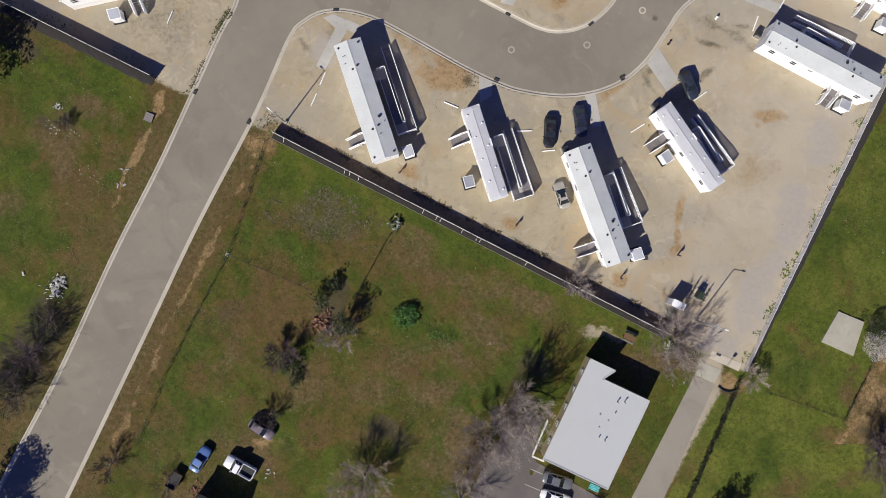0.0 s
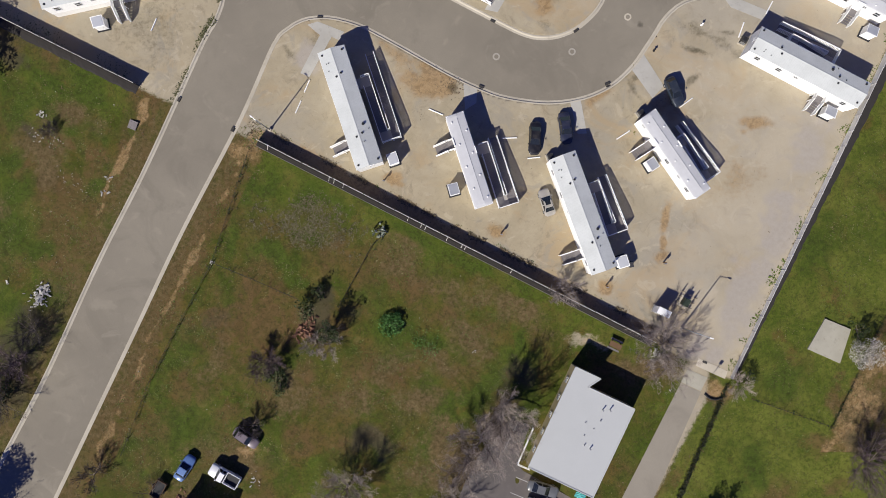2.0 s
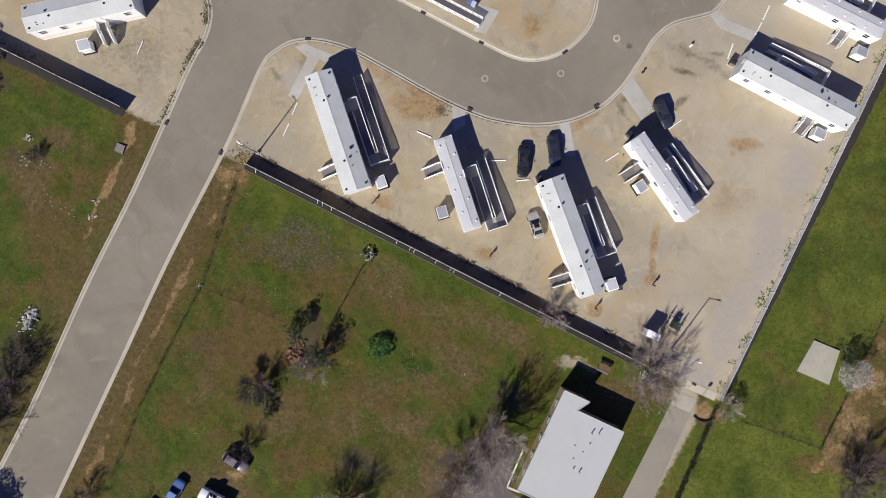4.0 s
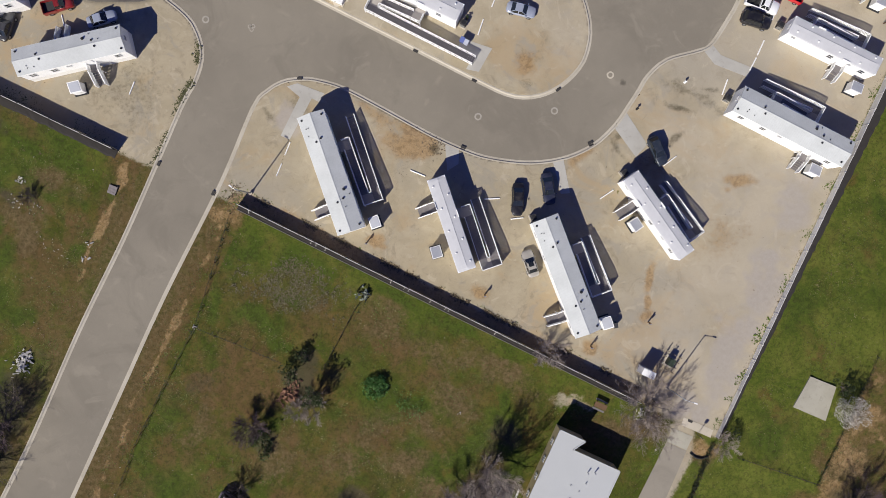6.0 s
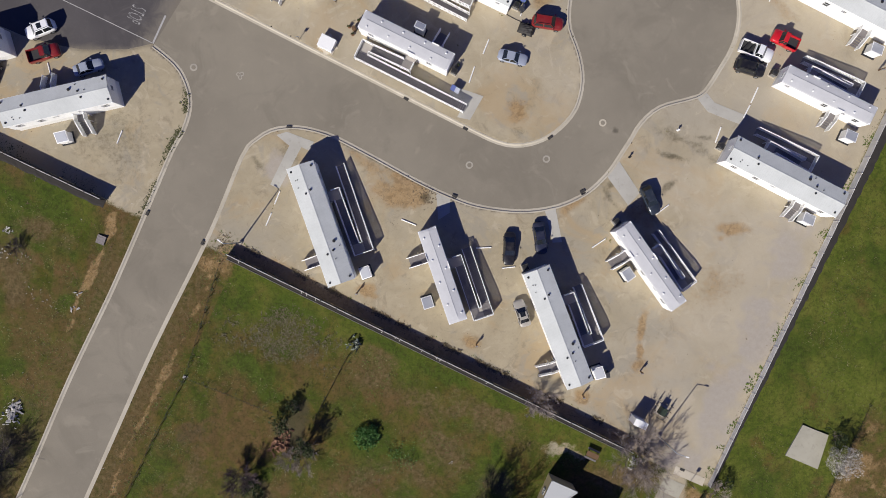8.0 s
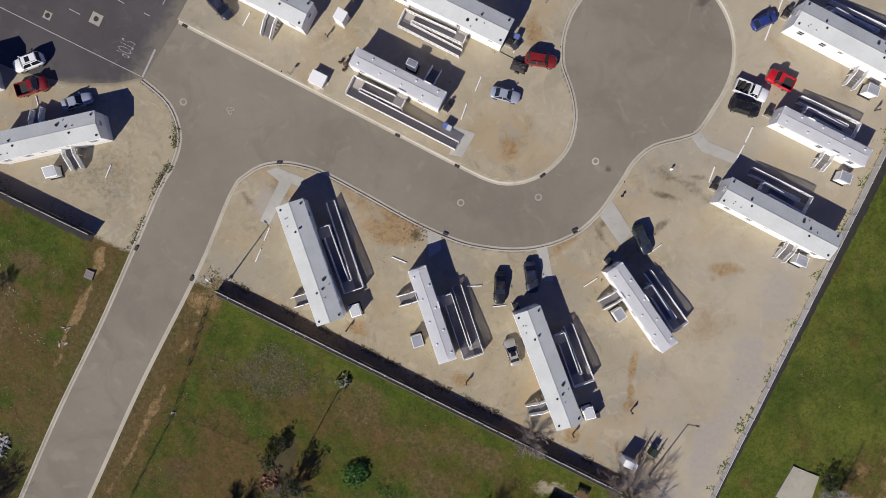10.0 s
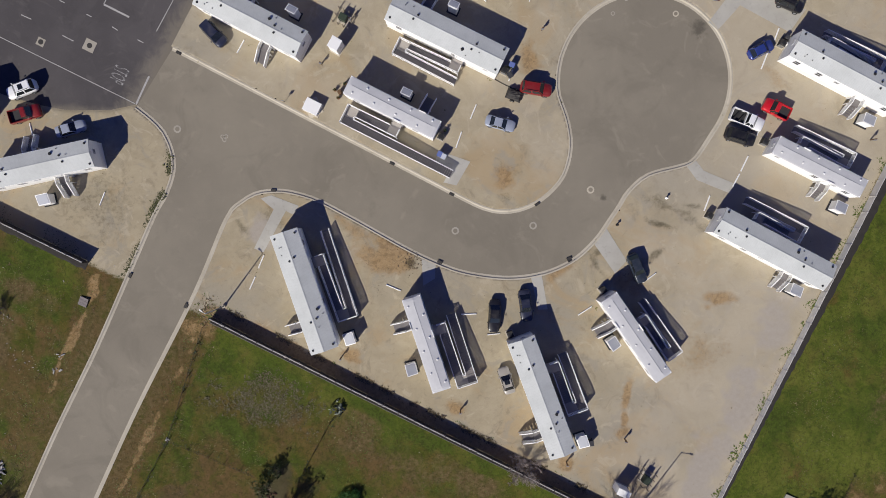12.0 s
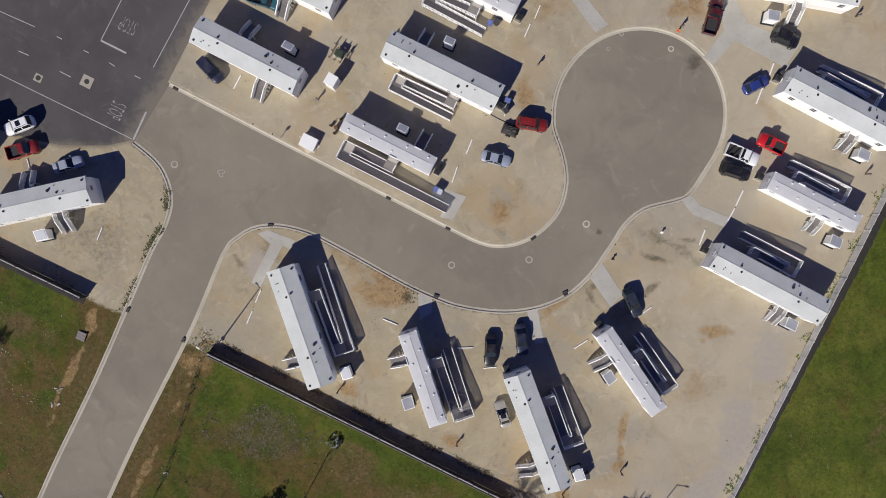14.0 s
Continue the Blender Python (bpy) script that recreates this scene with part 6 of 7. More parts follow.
def utility_trailer(x, y, turn):
    t = thing("utility_trailer", pose(x, y, 0, 0, 0, turn), "small open utility trailer with a rusty frame", "trailer")
    part("floor", a_box(-1.2, 1.2, -0.72, 0.72, 0.42, 0.48), BED_LINER, t)
    for s in (-1, 1):
        part("side_rail", a_box(-1.25, 1.25, s * 0.75 - 0.035, s * 0.75 + 0.035, 0.42, 0.82), TIMBER, t)
        part("end_rail", a_box(s * 1.22 - 0.035, s * 1.22 + 0.035, -0.72, 0.72, 0.42, 0.82), TIMBER, t)
        ty = shared("tyre", TYRE_MESH, t, pose(0, s * 0.88, 0.335))
        shared("rim", RIM_MESH, ty, pose(0, 0, 0))
    bm = bmesh.new()
    beam(bm, (-1.2, 0, 0.44), (-2.3, 0, 0.44), 0.08)
    rod(bm, (-2.15, 0, 0.0), (-2.15, 0, 0.44), 0.03)
    part("tow_bar", bm, DARK_METAL, t)


utility_trailer(-37.7, -34.0, 60)


# ---- plants ----
BARK = plain("bark_grey_brown", (0.215, 0.172, 0.142), 0.9, 0, 0.35, 8.0)
TWIG_MAUVE = plain("twigs_mauve_grey", (0.340, 0.285, 0.255), 0.9, 0, 0.35, 2.0)
TWIG_PALE = plain("twigs_pale_grey", (0.400, 0.335, 0.285), 0.9, 0, 0.35, 2.0)
TWIG_PLUM = plain("twigs_plum", (0.130, 0.090, 0.100), 0.9, 0, 0.35, 2.0)
TWIG_DARK = plain("twigs_dark", (0.075, 0.060, 0.058), 0.9, 0, 0.35, 2.0)
LEAF_DARK = leafy("leaves_dark_green", (0.022, 0.036, 0.012), (0.042, 0.060, 0.018), (0.070, 0.084, 0.030))
LEAF_GREEN = leafy("leaves_fresh_green", (0.045, 0.115, 0.022), (0.080, 0.185, 0.042), (0.130, 0.245, 0.080))
BLOSSOM = leafy("blossom_white", (0.300, 0.270, 0.235), (0.440, 0.415, 0.375), (0.620, 0.600, 0.560))


def tube_mesh(segments, sides):
    """Many tapered bars (a, b, ra, rb) as vertex and face lists."""
    n = len(segments)
    A = np.array([s[0] for s in segments], float)
    B = np.array([s[1] for s in segments], float)
    R = np.array([(s[2], s[3]) for s in segments], float)
    D = B - A
    D /= np.linalg.norm(D, axis=1, keepdims=True) + 1e-9
    ref = np.where(np.abs(D[:, 2:3]) > 0.9, [[1.0, 0, 0]], [[0, 0, 1.0]])
    U = np.cross(D, ref)
    U /= np.linalg.norm(U, axis=1, keepdims=True)
    V = np.cross(D, U)
    vs = []
    for P, r in ((A, R[:, 0:1]), (B, R[:, 1:2])):
        for k in range(sides):
            a = k * math.tau / sides
            vs.append(P + r * (U * math.cos(a) + V * math.sin(a)))
    verts = np.stack(vs, 1).reshape(-1, 3)
    base = np.arange(n)[:, None] * 2 * sides
    faces = []
    for k in range(sides):
        j = (k + 1) % sides
        faces.append(base + np.array([[k, j, sides + j, sides + k]]))
    return verts, np.concatenate(faces)


def mesh_part(name, verts, faces, material, parent, label=""):
    me = bpy.data.meshes.new(name)
    me.from_pydata(np.asarray(verts).tolist(), [], np.asarray(faces).tolist())
    me.materials.append(material)
    ob = new(name, me)
    ob.parent = parent
    if label:
        ob["label"] = label
    return ob


def grow(rnd, height, spread, limbs, upright=0.5, fine=1.0):
    """The wood of a tree: thick limbs and fine twigs."""
    wood, twigs = [], []
    th = height * 0.22
    wood.append(((0, 0, -0.1), (0.08, 0.05, th), 0.035 * height, 0.026 * height))

    def branch(p, d, length, r, depth):
        steps = 3
        for k in range(steps):
            d = (d + Vector((rnd.gauss(0, 0.16), rnd.gauss(0, 0.16), rnd.gauss(0.05, 0.10)))).normalized()
            q = p + d * (length / steps)
            r2 = r * 0.82
            (wood if depth < 2 else twigs).append((tuple(p), tuple(q), r, r2))
            if depth < 3:
                for _ in range(2 if depth < 2 else int(2 * fine)):
                    side = Vector((rnd.gauss(0, 1), rnd.gauss(0, 1), rnd.gauss(0.25, 0.5))).normalized()
                    branch(q, (d * 0.75 + side * 0.62).normalized(), length * rnd.uniform(0.42, 0.66), r2 * 0.55, depth + 1)
            p, r = q, r2
        if depth < 3:
            branch(p, d, length * 0.6, r * 0.8, depth + 1)

    for k in range(limbs):
        a = math.tau * (k + rnd.uniform(-0.3, 0.3)) / limbs
        out = rnd.uniform(0.6, 1.0) * spread
        d = Vector((math.cos(a) * out, math.sin(a) * out, (height - th) * upright * rnd.uniform(0.7, 1.2))).normalized()
        branch(Vector((0.06, 0.04, th * rnd.uniform(0.6, 1.0))), d, math.hypot(out, height - th) * 0.52, 0.014 * height, 0)
    return wood, twigs


def bare_tree(x, y, height, spread, twig, label, seed, limbs=6, upright=0.6, fine=1.0):
    rnd = random.Random(seed)
    t = thing("bare_tree", pose(x, y, 0, 0, 0, rnd.uniform(0, 360)), label, "tree", "bare trees")
    wood, twigs = grow(rnd, height, spread, limbs, upright, fine)
    mesh_part("trunk", *tube_mesh(wood, 6), BARK, t)
    twigs = [(a, b, max(ra * 0.7, 0.008), max(rb * 0.7, 0.006)) for a, b, ra, rb in twigs]
    c = mesh_part("crown", *tube_mesh(twigs, 3), twig, t)
    tagged(c, kind="stuff")
    return t


def leaf_cloud(rnd, clumps, per, leaf, squash=0.8):
    """Small bent leaves round clump centres (x, y, z, r)."""
    rng = np.random.default_rng(rnd.randrange(10 ** 6))
    C = []
    for cx, cy, cz, r in clumps:
        n = int(per * r * r)
        v = rng.normal(size=(n, 3))
        v /= np.linalg.norm(v, axis=1, keepdims=True)
        rad = r * rng.uniform(0.45, 1.08, (n, 1)) ** 0.6
        C.append(np.array([[cx, cy, cz]]) + v * rad * np.array([[1, 1, squash]]))
    C = np.concatenate(C)
    n = len(C)
    u = rng.normal(size=(n, 3))
    u /= np.linalg.norm(u, axis=1, keepdims=True)
    w = np.cross(u, rng.normal(size=(n, 3)))
    w /= np.linalg.norm(w, axis=1, keepdims=True)
    s = leaf * rng.uniform(0.6, 1.4, (n, 1))
    verts = np.stack([C - u * s, C + w * s * 0.45, C + u * s, C - w * s * 0.45], 1).reshape(-1, 3)
    faces = np.arange(n)[:, None] * 4 + np.array([[0, 1, 2, 3]])
    return verts, faces


def leafy_tree(x, y, height, spread, leaf_mat, label, seed, leaf=0.12, per=150, clumps=16, low=0.35, name="tree", squash=0.8):
    rnd = random.Random(seed)
    t = thing(name, pose(x, y, 0, 0, 0, rnd.uniform(0, 360)), label, "shrub" if name == "shrub" else "tree", name + "s")
    wood, twigs = grow(rnd, height * 0.9, spread * 0.8, 5, 0.7, 0.5)
    mesh_part("trunk", *tube_mesh(wood + twigs[:: 3], 4), BARK, t)
    cl = []
    for _ in range(clumps):
        a, q = rnd.uniform(0, math.tau), rnd.random() ** 0.5
        z = height * (low + (0.92 - low) * rnd.random())
        k = 1.0 - 0.55 * abs((z / height - low) / (1 - low) - 0.35)
        cl.append((math.cos(a) * q * spread * k, math.sin(a) * q * spread * k, z, spread * rnd.uniform(0.22, 0.42)))
    c = mesh_part("crown", *leaf_cloud(rnd, cl, per, leaf, squash), leaf_mat, t)
    tagged(c, kind="stuff")
    return t


bare_tree(33.9, -12.6, 4.6, 4.6, TWIG_MAUVE, "large bare grey tree beside the gate", 1, 10, 0.5, 2)
bare_tree(34.4, -15.9, 4.5, 3.6, TWIG_MAUVE, "bare grey tree beside the track", 2, 7, 0.5)
bare_tree(11.2, -22.6, 8.5, 2.7, TWIG_PALE, "tall pale bare tree beside the parking lot", 3, 10, 0.7, 2.5)
bare_tree(8.4, -26.4, 5.5, 4.6, TWIG_MAUVE, "bare mauve-grey tree beside the parking lot", 4, 8, 0.5, 2)
bare_tree(6.0, -30.5, 5.0, 3.6, TWIG_PALE, "pale bare tree in the parking lot's edge", 14, 7, 0.45)
bare_tree(-10.8, -33.5, 5.5, 4.4, TWIG_PALE, "pale bare tree in the meadow", 6, 9, 0.6, 2)
bare_tree(3.4, -36.0, 5.5, 4.2, TWIG_PALE, "pale bare tree beside the parking lot", 7, 8, 0.45)
bare_tree(-22.3, -16.0, 3.4, 2.3, TWIG_PLUM, "bare plum-grey tree in the meadow", 8, 9, 0.5, 2)
bare_tree(63.2, -29.0, 5.2, 5.0, TWIG_PLUM, "dense bare plum-coloured tree in the green field", 9, 10, 0.45, 2.5)
bare_tree(-15.6, -13.4, 2.2, 1.9, TWIG_MAUVE, "low bare pale shrub in the meadow", 10, 7, 0.5)
bare_tree(-13.4, -13.0, 2.8, 2.2, TWIG_MAUVE, "low bare shrub in the meadow", 11, 7, 0.4)
bare_tree(19.8, -4.9, 3.4, 1.9, TWIG_MAUVE, "small bare tree beside the boundary fence", 12, 7, 0.6, 1.5)
bare_tree(-58.5, -16.4, 5.5, 3.8, TWIG_PLUM, "bare plum-coloured tree beside the road", 13, 8, 0.5, 1.5)
bare_tree(-60.5, -21.5, 5.0, 3.6, TWIG_DARK, "dark bare tree beside the road", 15, 8, 0.5, 1.5)
bare_tree(-55.9, -11.6, 3.8, 2.6, TWIG_DARK, "small dark bare tree beside the road", 16, 7, 0.5)
bare_tree(44.9, -18.3, 2.6, 1.7, TWIG_PALE, "low bare bush at the fence's end", 17, 7, 0.4)
bare_tree(-24.2, -24.9, 2.6, 1.8, TWIG_DARK, "dark bare shrub behind a derelict car", 18, 7, 0.5)
bare_tree(-38.6, -34.6, 3.0, 2.6, TWIG_DARK, "dead dark branches beside a trailer", 19, 4, 0.3, 0.5)
bare_tree(-53.6, 16.9, 1.5, 1.3, TWIG_DARK, "low dark brush in a hollow of the field", 41, 7, 0.4)
bare_tree(-47.0, -32.0, 3.2, 2.2, TWIG_DARK, "dark bare shrub on the verge", 20, 6, 0.4)
leafy_tree(-4.6, -10.0, 0.9, 1.75, LEAF_GREEN, "round bright green leafy shrub in the meadow", 21, 0.15, 150, 30, 0.2, "shrub", 0.45)
leafy_tree(0.6, -12.8, 0.35, 2.7, LEAF_GREEN, "low spreading green weeds in the meadow", 22, 0.10, 45, 14, 0.1, "shrub", 0.3)
leafy_tree(-14.9, -5.4, 2.0, 1.0, LEAF_DARK, "narrow dark evergreen in the meadow", 24, 0.14, 200, 10, 0.2, "shrub")
leafy_tree(-16.6, -8.3, 2.6, 1.8, LEAF_DARK, "dark evergreen beside a brush pile", 25, 0.15, 150, 12, 0.2, "shrub")
leafy_tree(-13.2, -11.0, 4.6, 1.7, LEAF_DARK, "slender dark evergreen in the meadow", 26, 0.14, 170, 20, 0.25, "shrub")
leafy_tree(62.0, -13.3, 4.0, 2.35, BLOSSOM, "small tree full of white blossom", 29, 0.085, 260, 22, 0.3)
# this dark bush partly stands in for a patch of shade
leafy_tree(61.8, -10.3, 2.2, 1.4, LEAF_DARK, "dark evergreen bush behind the blossom tree, partly in place of shade", 30, 0.10, 300, 12, 0.15, "shrub")
leafy_tree(46.4, -17.2, 1.7, 1.2, LEAF_DARK, "dark bush at the fence's end", 31, 0.13, 140, 10, 0.1, "shrub")
leafy_tree(-68.4, -44.2, 14.5, 3.4, LEAF_DARK, "tall dark conifer beyond the road", 32, 0.22, 90, 52, 0.25)
leafy_tree(-63.0, -43.5, 7.0, 2.6, LEAF_DARK, "dark conifer beyond the road", 33, 0.2, 90, 26, 0.25)
leafy_tree(40.5, -39.2, 5.0, 2.4, LEAF_DARK, "dark round evergreen tree beside the track", 34, 0.17, 110, 24, 0.25)
leafy_tree(22.8, -37.3, 2.6, 1.3, LEAF_DARK, "dark bush at the building's corner", 35, 0.14, 140, 12, 0.15, "shrub")
leafy_tree(-66.6, 25.5, 8.0, 5.0, LEAF_DARK, "broad dark evergreen tree beside the fence", 36, 0.2, 80, 30, 0.25)
leafy_tree(-20.6, -18.2, 1.9, 2.0, LEAF_DARK, "dark undergrowth beneath a bare tree", 38, 0.14, 150, 16, 0.1, "shrub")
leafy_tree(-61.8, -19.6, 3.0, 3.0, LEAF_DARK, "dark undergrowth beside the road", 39, 0.16, 80, 16, 0.1, "shrub")
leafy_tree(-6.4, 3.3, 0.6, 1.2, leafy("leaves_ash_grey", (0.10, 0.12, 0.09), (0.17, 0.19, 0.15), (0.29, 0.31, 0.28)), "ash-grey spiky bush beside the fence", 40, 0.34, 26, 12, 0.1, "shrub", 0.4)


# ---- weeds and stones as scatter ----
def tufts(name, label, mat, n, seed, accept, size, blades=4, flat=1.25, along=None, wide=1.0):
    rng = np.random.default_rng(seed)
    m = max(n * 5, 60000)
    X, Y = rng.uniform(-72, 78, m), rng.uniform(-46, 72, m)
    if along:
        seg = rng.integers(0, len(along) - 1, m)
        P, f = np.array(along, float), rng.uniform(0, 1, m)
        X = P[seg, 0] + (P[seg + 1, 0] - P[seg, 0]) * f + rng.uniform(-wide, wide, m)
        Y = P[seg, 1] + (P[seg + 1, 1] - P[seg, 1]) * f + rng.uniform(-wide, wide, m)
    k = np.flatnonzero(accept(X, Y, rng.uniform(0, 1, m)))[:n]
    X, Y = X[k], Y[k]
    n = len(X)
    s = size * rng.lognormal(0, 0.32, n)
    a = rng.uniform(0, math.tau, (n, blades))
    lean = rng.uniform(0.35, 1.0, (n, blades)) * flat
    bx = X[:, None] + rng.normal(0, 0.10, (n, blades)) * s[:, None] * 2
    by = Y[:, None] + rng.normal(0, 0.10, (n, blades)) * s[:, None] * 2
    dx, dy = np.cos(a), np.sin(a)
    L = s[:, None] * rng.uniform(0.6, 1.3, (n, blades))
    w = L * 0.2
    P = []
    for along, up, half in ((0.0, 0.0, 0.6), (0.5, 0.75, 1.0), (1.0, 0.9, 0.12)):
        for sg in (-1, 1):
            P.append(np.stack([bx + dx * L * lean * along - dy * w * half * sg, by + dy * L * lean * along + dx * w * half * sg, -0.05 + L * (1.15 - lean * 0.7) * up * (0.4 if flat > 1 else 0.9)], -1))
    V = np.stack(P, 2).reshape(-1, 3)
    base = np.arange(n * blades)[:, None] * 6
    F = np.concatenate([base + np.array([[0, 1, 3, 2]]), base + np.array([[2, 3, 5, 4]])])
    me = bpy.data.meshes.new(name)
    me.from_pydata(V.tolist(), [], F.tolist())
    me.materials.append(mat)
    return tagged(new(name, me), label, "grass", kind="stuff")


def in_meadow(X, Y):
    return ~inside(X, Y, ROAD_EDGE) & ~inside(X, Y, LOT) & ~inside(X, Y, STREET_EDGE) & (line_dist(X, Y, KERB_EAST) > 0.8) & (line_dist(X, Y, KERB_WEST) > 0.8) & \
        (line_dist(X, Y, [(39.0, -17.0), (38.8, -19.8), (29.9, -37.0), (21.0, -55.0)]) > 2.4) & ~inside(X, Y, [(16.0, -18.0), (22.0, -14.0), (33.0, -19.0), (24.0, -37.0), (3.0, -41.0), (6.0, -33.0), (12.6, -23.0)]) & \
        ~inside(X, Y, [(57.9, -9.2), (61.8, -10.8), (60.2, -16.1), (55.3, -13.9)])


def patchy(X, Y, size, seed):
    rng = np.random.default_rng(seed)
    r = np.zeros_like(X)
    for i in range(9):
        th, ph, f = rng.uniform(0, math.tau), rng.uniform(0, math.tau), rng.uniform(0.6, 2.2) / size
        r += np.sin((X * math.cos(th) + Y * math.sin(th)) * f + ph)
    return 0.5 + r / 9


GRASS_A = leafy("grass_green", (0.055, 0.086, 0.012), (0.090, 0.124, 0.022), (0.140, 0.155, 0.042))
GRASS_B = leafy("grass_straw", (0.120, 0.112, 0.036), (0.172, 0.155, 0.062), (0.260, 0.235, 0.120))
GRASS_C = leafy("grass_brown", (0.070, 0.052, 0.026), (0.125, 0.090, 0.045), (0.190, 0.135, 0.075))
WEED_OLIVE = leafy("weeds_olive", (0.040, 0.044, 0.018), (0.075, 0.078, 0.030), (0.120, 0.112, 0.050))
GRASS_D = leafy("brush_dark", (0.090, 0.068, 0.040), (0.150, 0.115, 0.066), (0.210, 0.170, 0.095))
tufts("meadow_grass", "green meadow grass in rough tufts", GRASS_A, 34000, 1, lambda X, Y, r: in_meadow(X, Y) & (patchy(X, Y, 3.0, 1) > 0.36 + 0.25 * r + 0.14 * (X > 46)) & (np.hypot(X + 24.8, Y + 9.8) > 5.5 + r * 3), 0.085)
tufts("dry_grass", "dry straw-coloured grass in tufts", GRASS_B, 16000, 2, lambda X, Y, r: in_meadow(X, Y) & (patchy(X, Y, 4.0, 2) > 0.42 + 0.3 * r), 0.085)
tufts("dead_weeds", "dead brown weeds scattered over the meadow", GRASS_C, 9000, 3, lambda X, Y, r: in_meadow(X, Y) & (patchy(X, Y, 2.5, 3) > 0.44 + 0.3 * r), 0.085)
tufts("verge_weeds", "brown weeds along the road verge", GRASS_C, 2600, 4, lambda X, Y, r: in_meadow(X, Y) & (np.minimum(line_dist(X, Y, KERB_EAST), line_dist(X, Y, KERB_WEST)) < 6.0) & (X < -20), 0.10)
tufts("kerb_weeds", "olive weeds close behind the kerb", WEED_OLIVE, 1500, 5, lambda X, Y, r: (line_dist(X, Y, KERB_WEST) < 0.45 + 0.7 * r ** 3) & (patchy(X, Y, 1.2, 5) > 0.42) & ~inside(X, Y, ROAD_EDGE) & (line_dist(X, Y, KERB_WEST) > 0.3), 0.20, along=[(-36.2, 21.2), (-32.3, 30.3), (-30.2, 34.0), (-29.5, 38.5)], wide=1.3)
tufts("fence_weeds", "weeds at the foot of the boundary fence", GRASS_A, 800, 6, lambda X, Y, r: (line_dist(X, Y, FENCE_EAST_LINE) < 0.3 + 1.1 * r ** 2) & inside(X, Y, LOT) & (patchy(X, Y, 0.9, 6) > 0.60), 0.25, along=FENCE_EAST_LINE[:3], wide=1.6)
for weed, number, seed in ((GRASS_A, 260, 8), (GRASS_D, 420, 21)):
    tufts("fence_weeds", "green and dry weeds at the fence and kerb corner", weed, number, seed, lambda X, Y, r: (np.hypot(X + 24.8, Y - 16.7) < 2.8 * r ** 0.7) & ~inside(X, Y, ROAD_EDGE) & (line_dist(X, Y, KERB_EAST) > 0.3), 0.20, along=[(-26.2, 15.6), (-22.6, 17.4)], wide=2.6)
tufts("fence_weeds", "green weeds along the lot side of the fence", GRASS_A, 420, 9, lambda X, Y, r: (np.abs(line_dist(X, Y, FENCE_SOUTH_LINE) - 2.15) < 0.45 * r) & inside(X, Y, LOT) & (patchy(X, Y, 1.5, 9) > 0.60), 0.15, along=FENCE_SOUTH_LINE, wide=3.0)
tufts("dry_stems", "brown-olive dry stems standing thick in the meadow", leafy("stems_grey", (0.080, 0.070, 0.032), (0.112, 0.100, 0.052), (0.165, 0.145, 0.088)), 1700, 12, lambda X, Y, r: in_meadow(X, Y) & (np.hypot((X + 16.6) / 9.5, (Y - 4.4 + (X + 16.6) * 0.12) / 5.2) + 0.5 * (patchy(X, Y, 2.6, 12) - 0.5) < 0.30 + 0.75 * r) & (line_dist(X, Y, FENCE_SOUTH_LINE) > 2.0), 0.19, blades=4, flat=1.15, along=[(-25.0, 6.5), (-9.0, 4.0)], wide=9.0)
tufts("fence_brush", "dark dry brush along the shaded side of the fence", GRASS_D, 9000, 13, lambda X, Y, r: (np.abs(line_dist(X, Y, FENCE_SOUTH_LINE) - 1.45) < 0.35 + 0.95 * r ** 2) & inside(X, Y, LOT) & (patchy(X, Y, 1.1, 13) > 0.38), 0.12, along=FENCE_SOUTH_LINE, wide=3.0)
tufts("fence_brush", "uneven dry brush at the edge of the fence strip", GRASS_D, 1500, 18, lambda X, Y, r: (np.abs(line_dist(X, Y, FENCE_SOUTH_LINE) - 1.75) < 0.15 + 0.35 * r) & inside(X, Y, LOT) & (patchy(X, Y, 1.3, 18) > 0.52), 0.18, flat=0.9, along=FENCE_SOUTH_LINE, wide=3.0)
tufts("fence_brush", "dark green weeds on both sides of the western fence", WEED_OLIVE, 9000, 16, lambda X, Y, r: (line_dist(X, Y, FENCE_WEST_LINE) < 0.5 + 1.9 * r ** 1.4) & (patchy(X, Y, 1.2, 16) > 0.36), 0.14, along=FENCE_WEST_LINE, wide=3.0)
tufts("fence_brush", "dark dry brush at the foot of the eastern fence", GRASS_D, 1500, 14, lambda X, Y, r: (line_dist(X, Y, FENCE_EAST_LINE) < 0.12 + 0.8 * r ** 2) & inside(X, Y, LOT) & (patchy(X, Y, 0.8, 14) > 0.56), 0.15, along=FENCE_EAST_LINE[:3], wide=1.6)
tufts("lot_weeds", "sparse weeds on the gravel", GRASS_B, 500, 7, lambda X, Y, r: inside(X, Y, LOT) & ~inside(X, Y, ROAD_EDGE) & ~inside(X, Y, STREET_EDGE) & (patchy(X, Y, 2.0, 7) > 0.66 + 0.1 * r), 0.16)


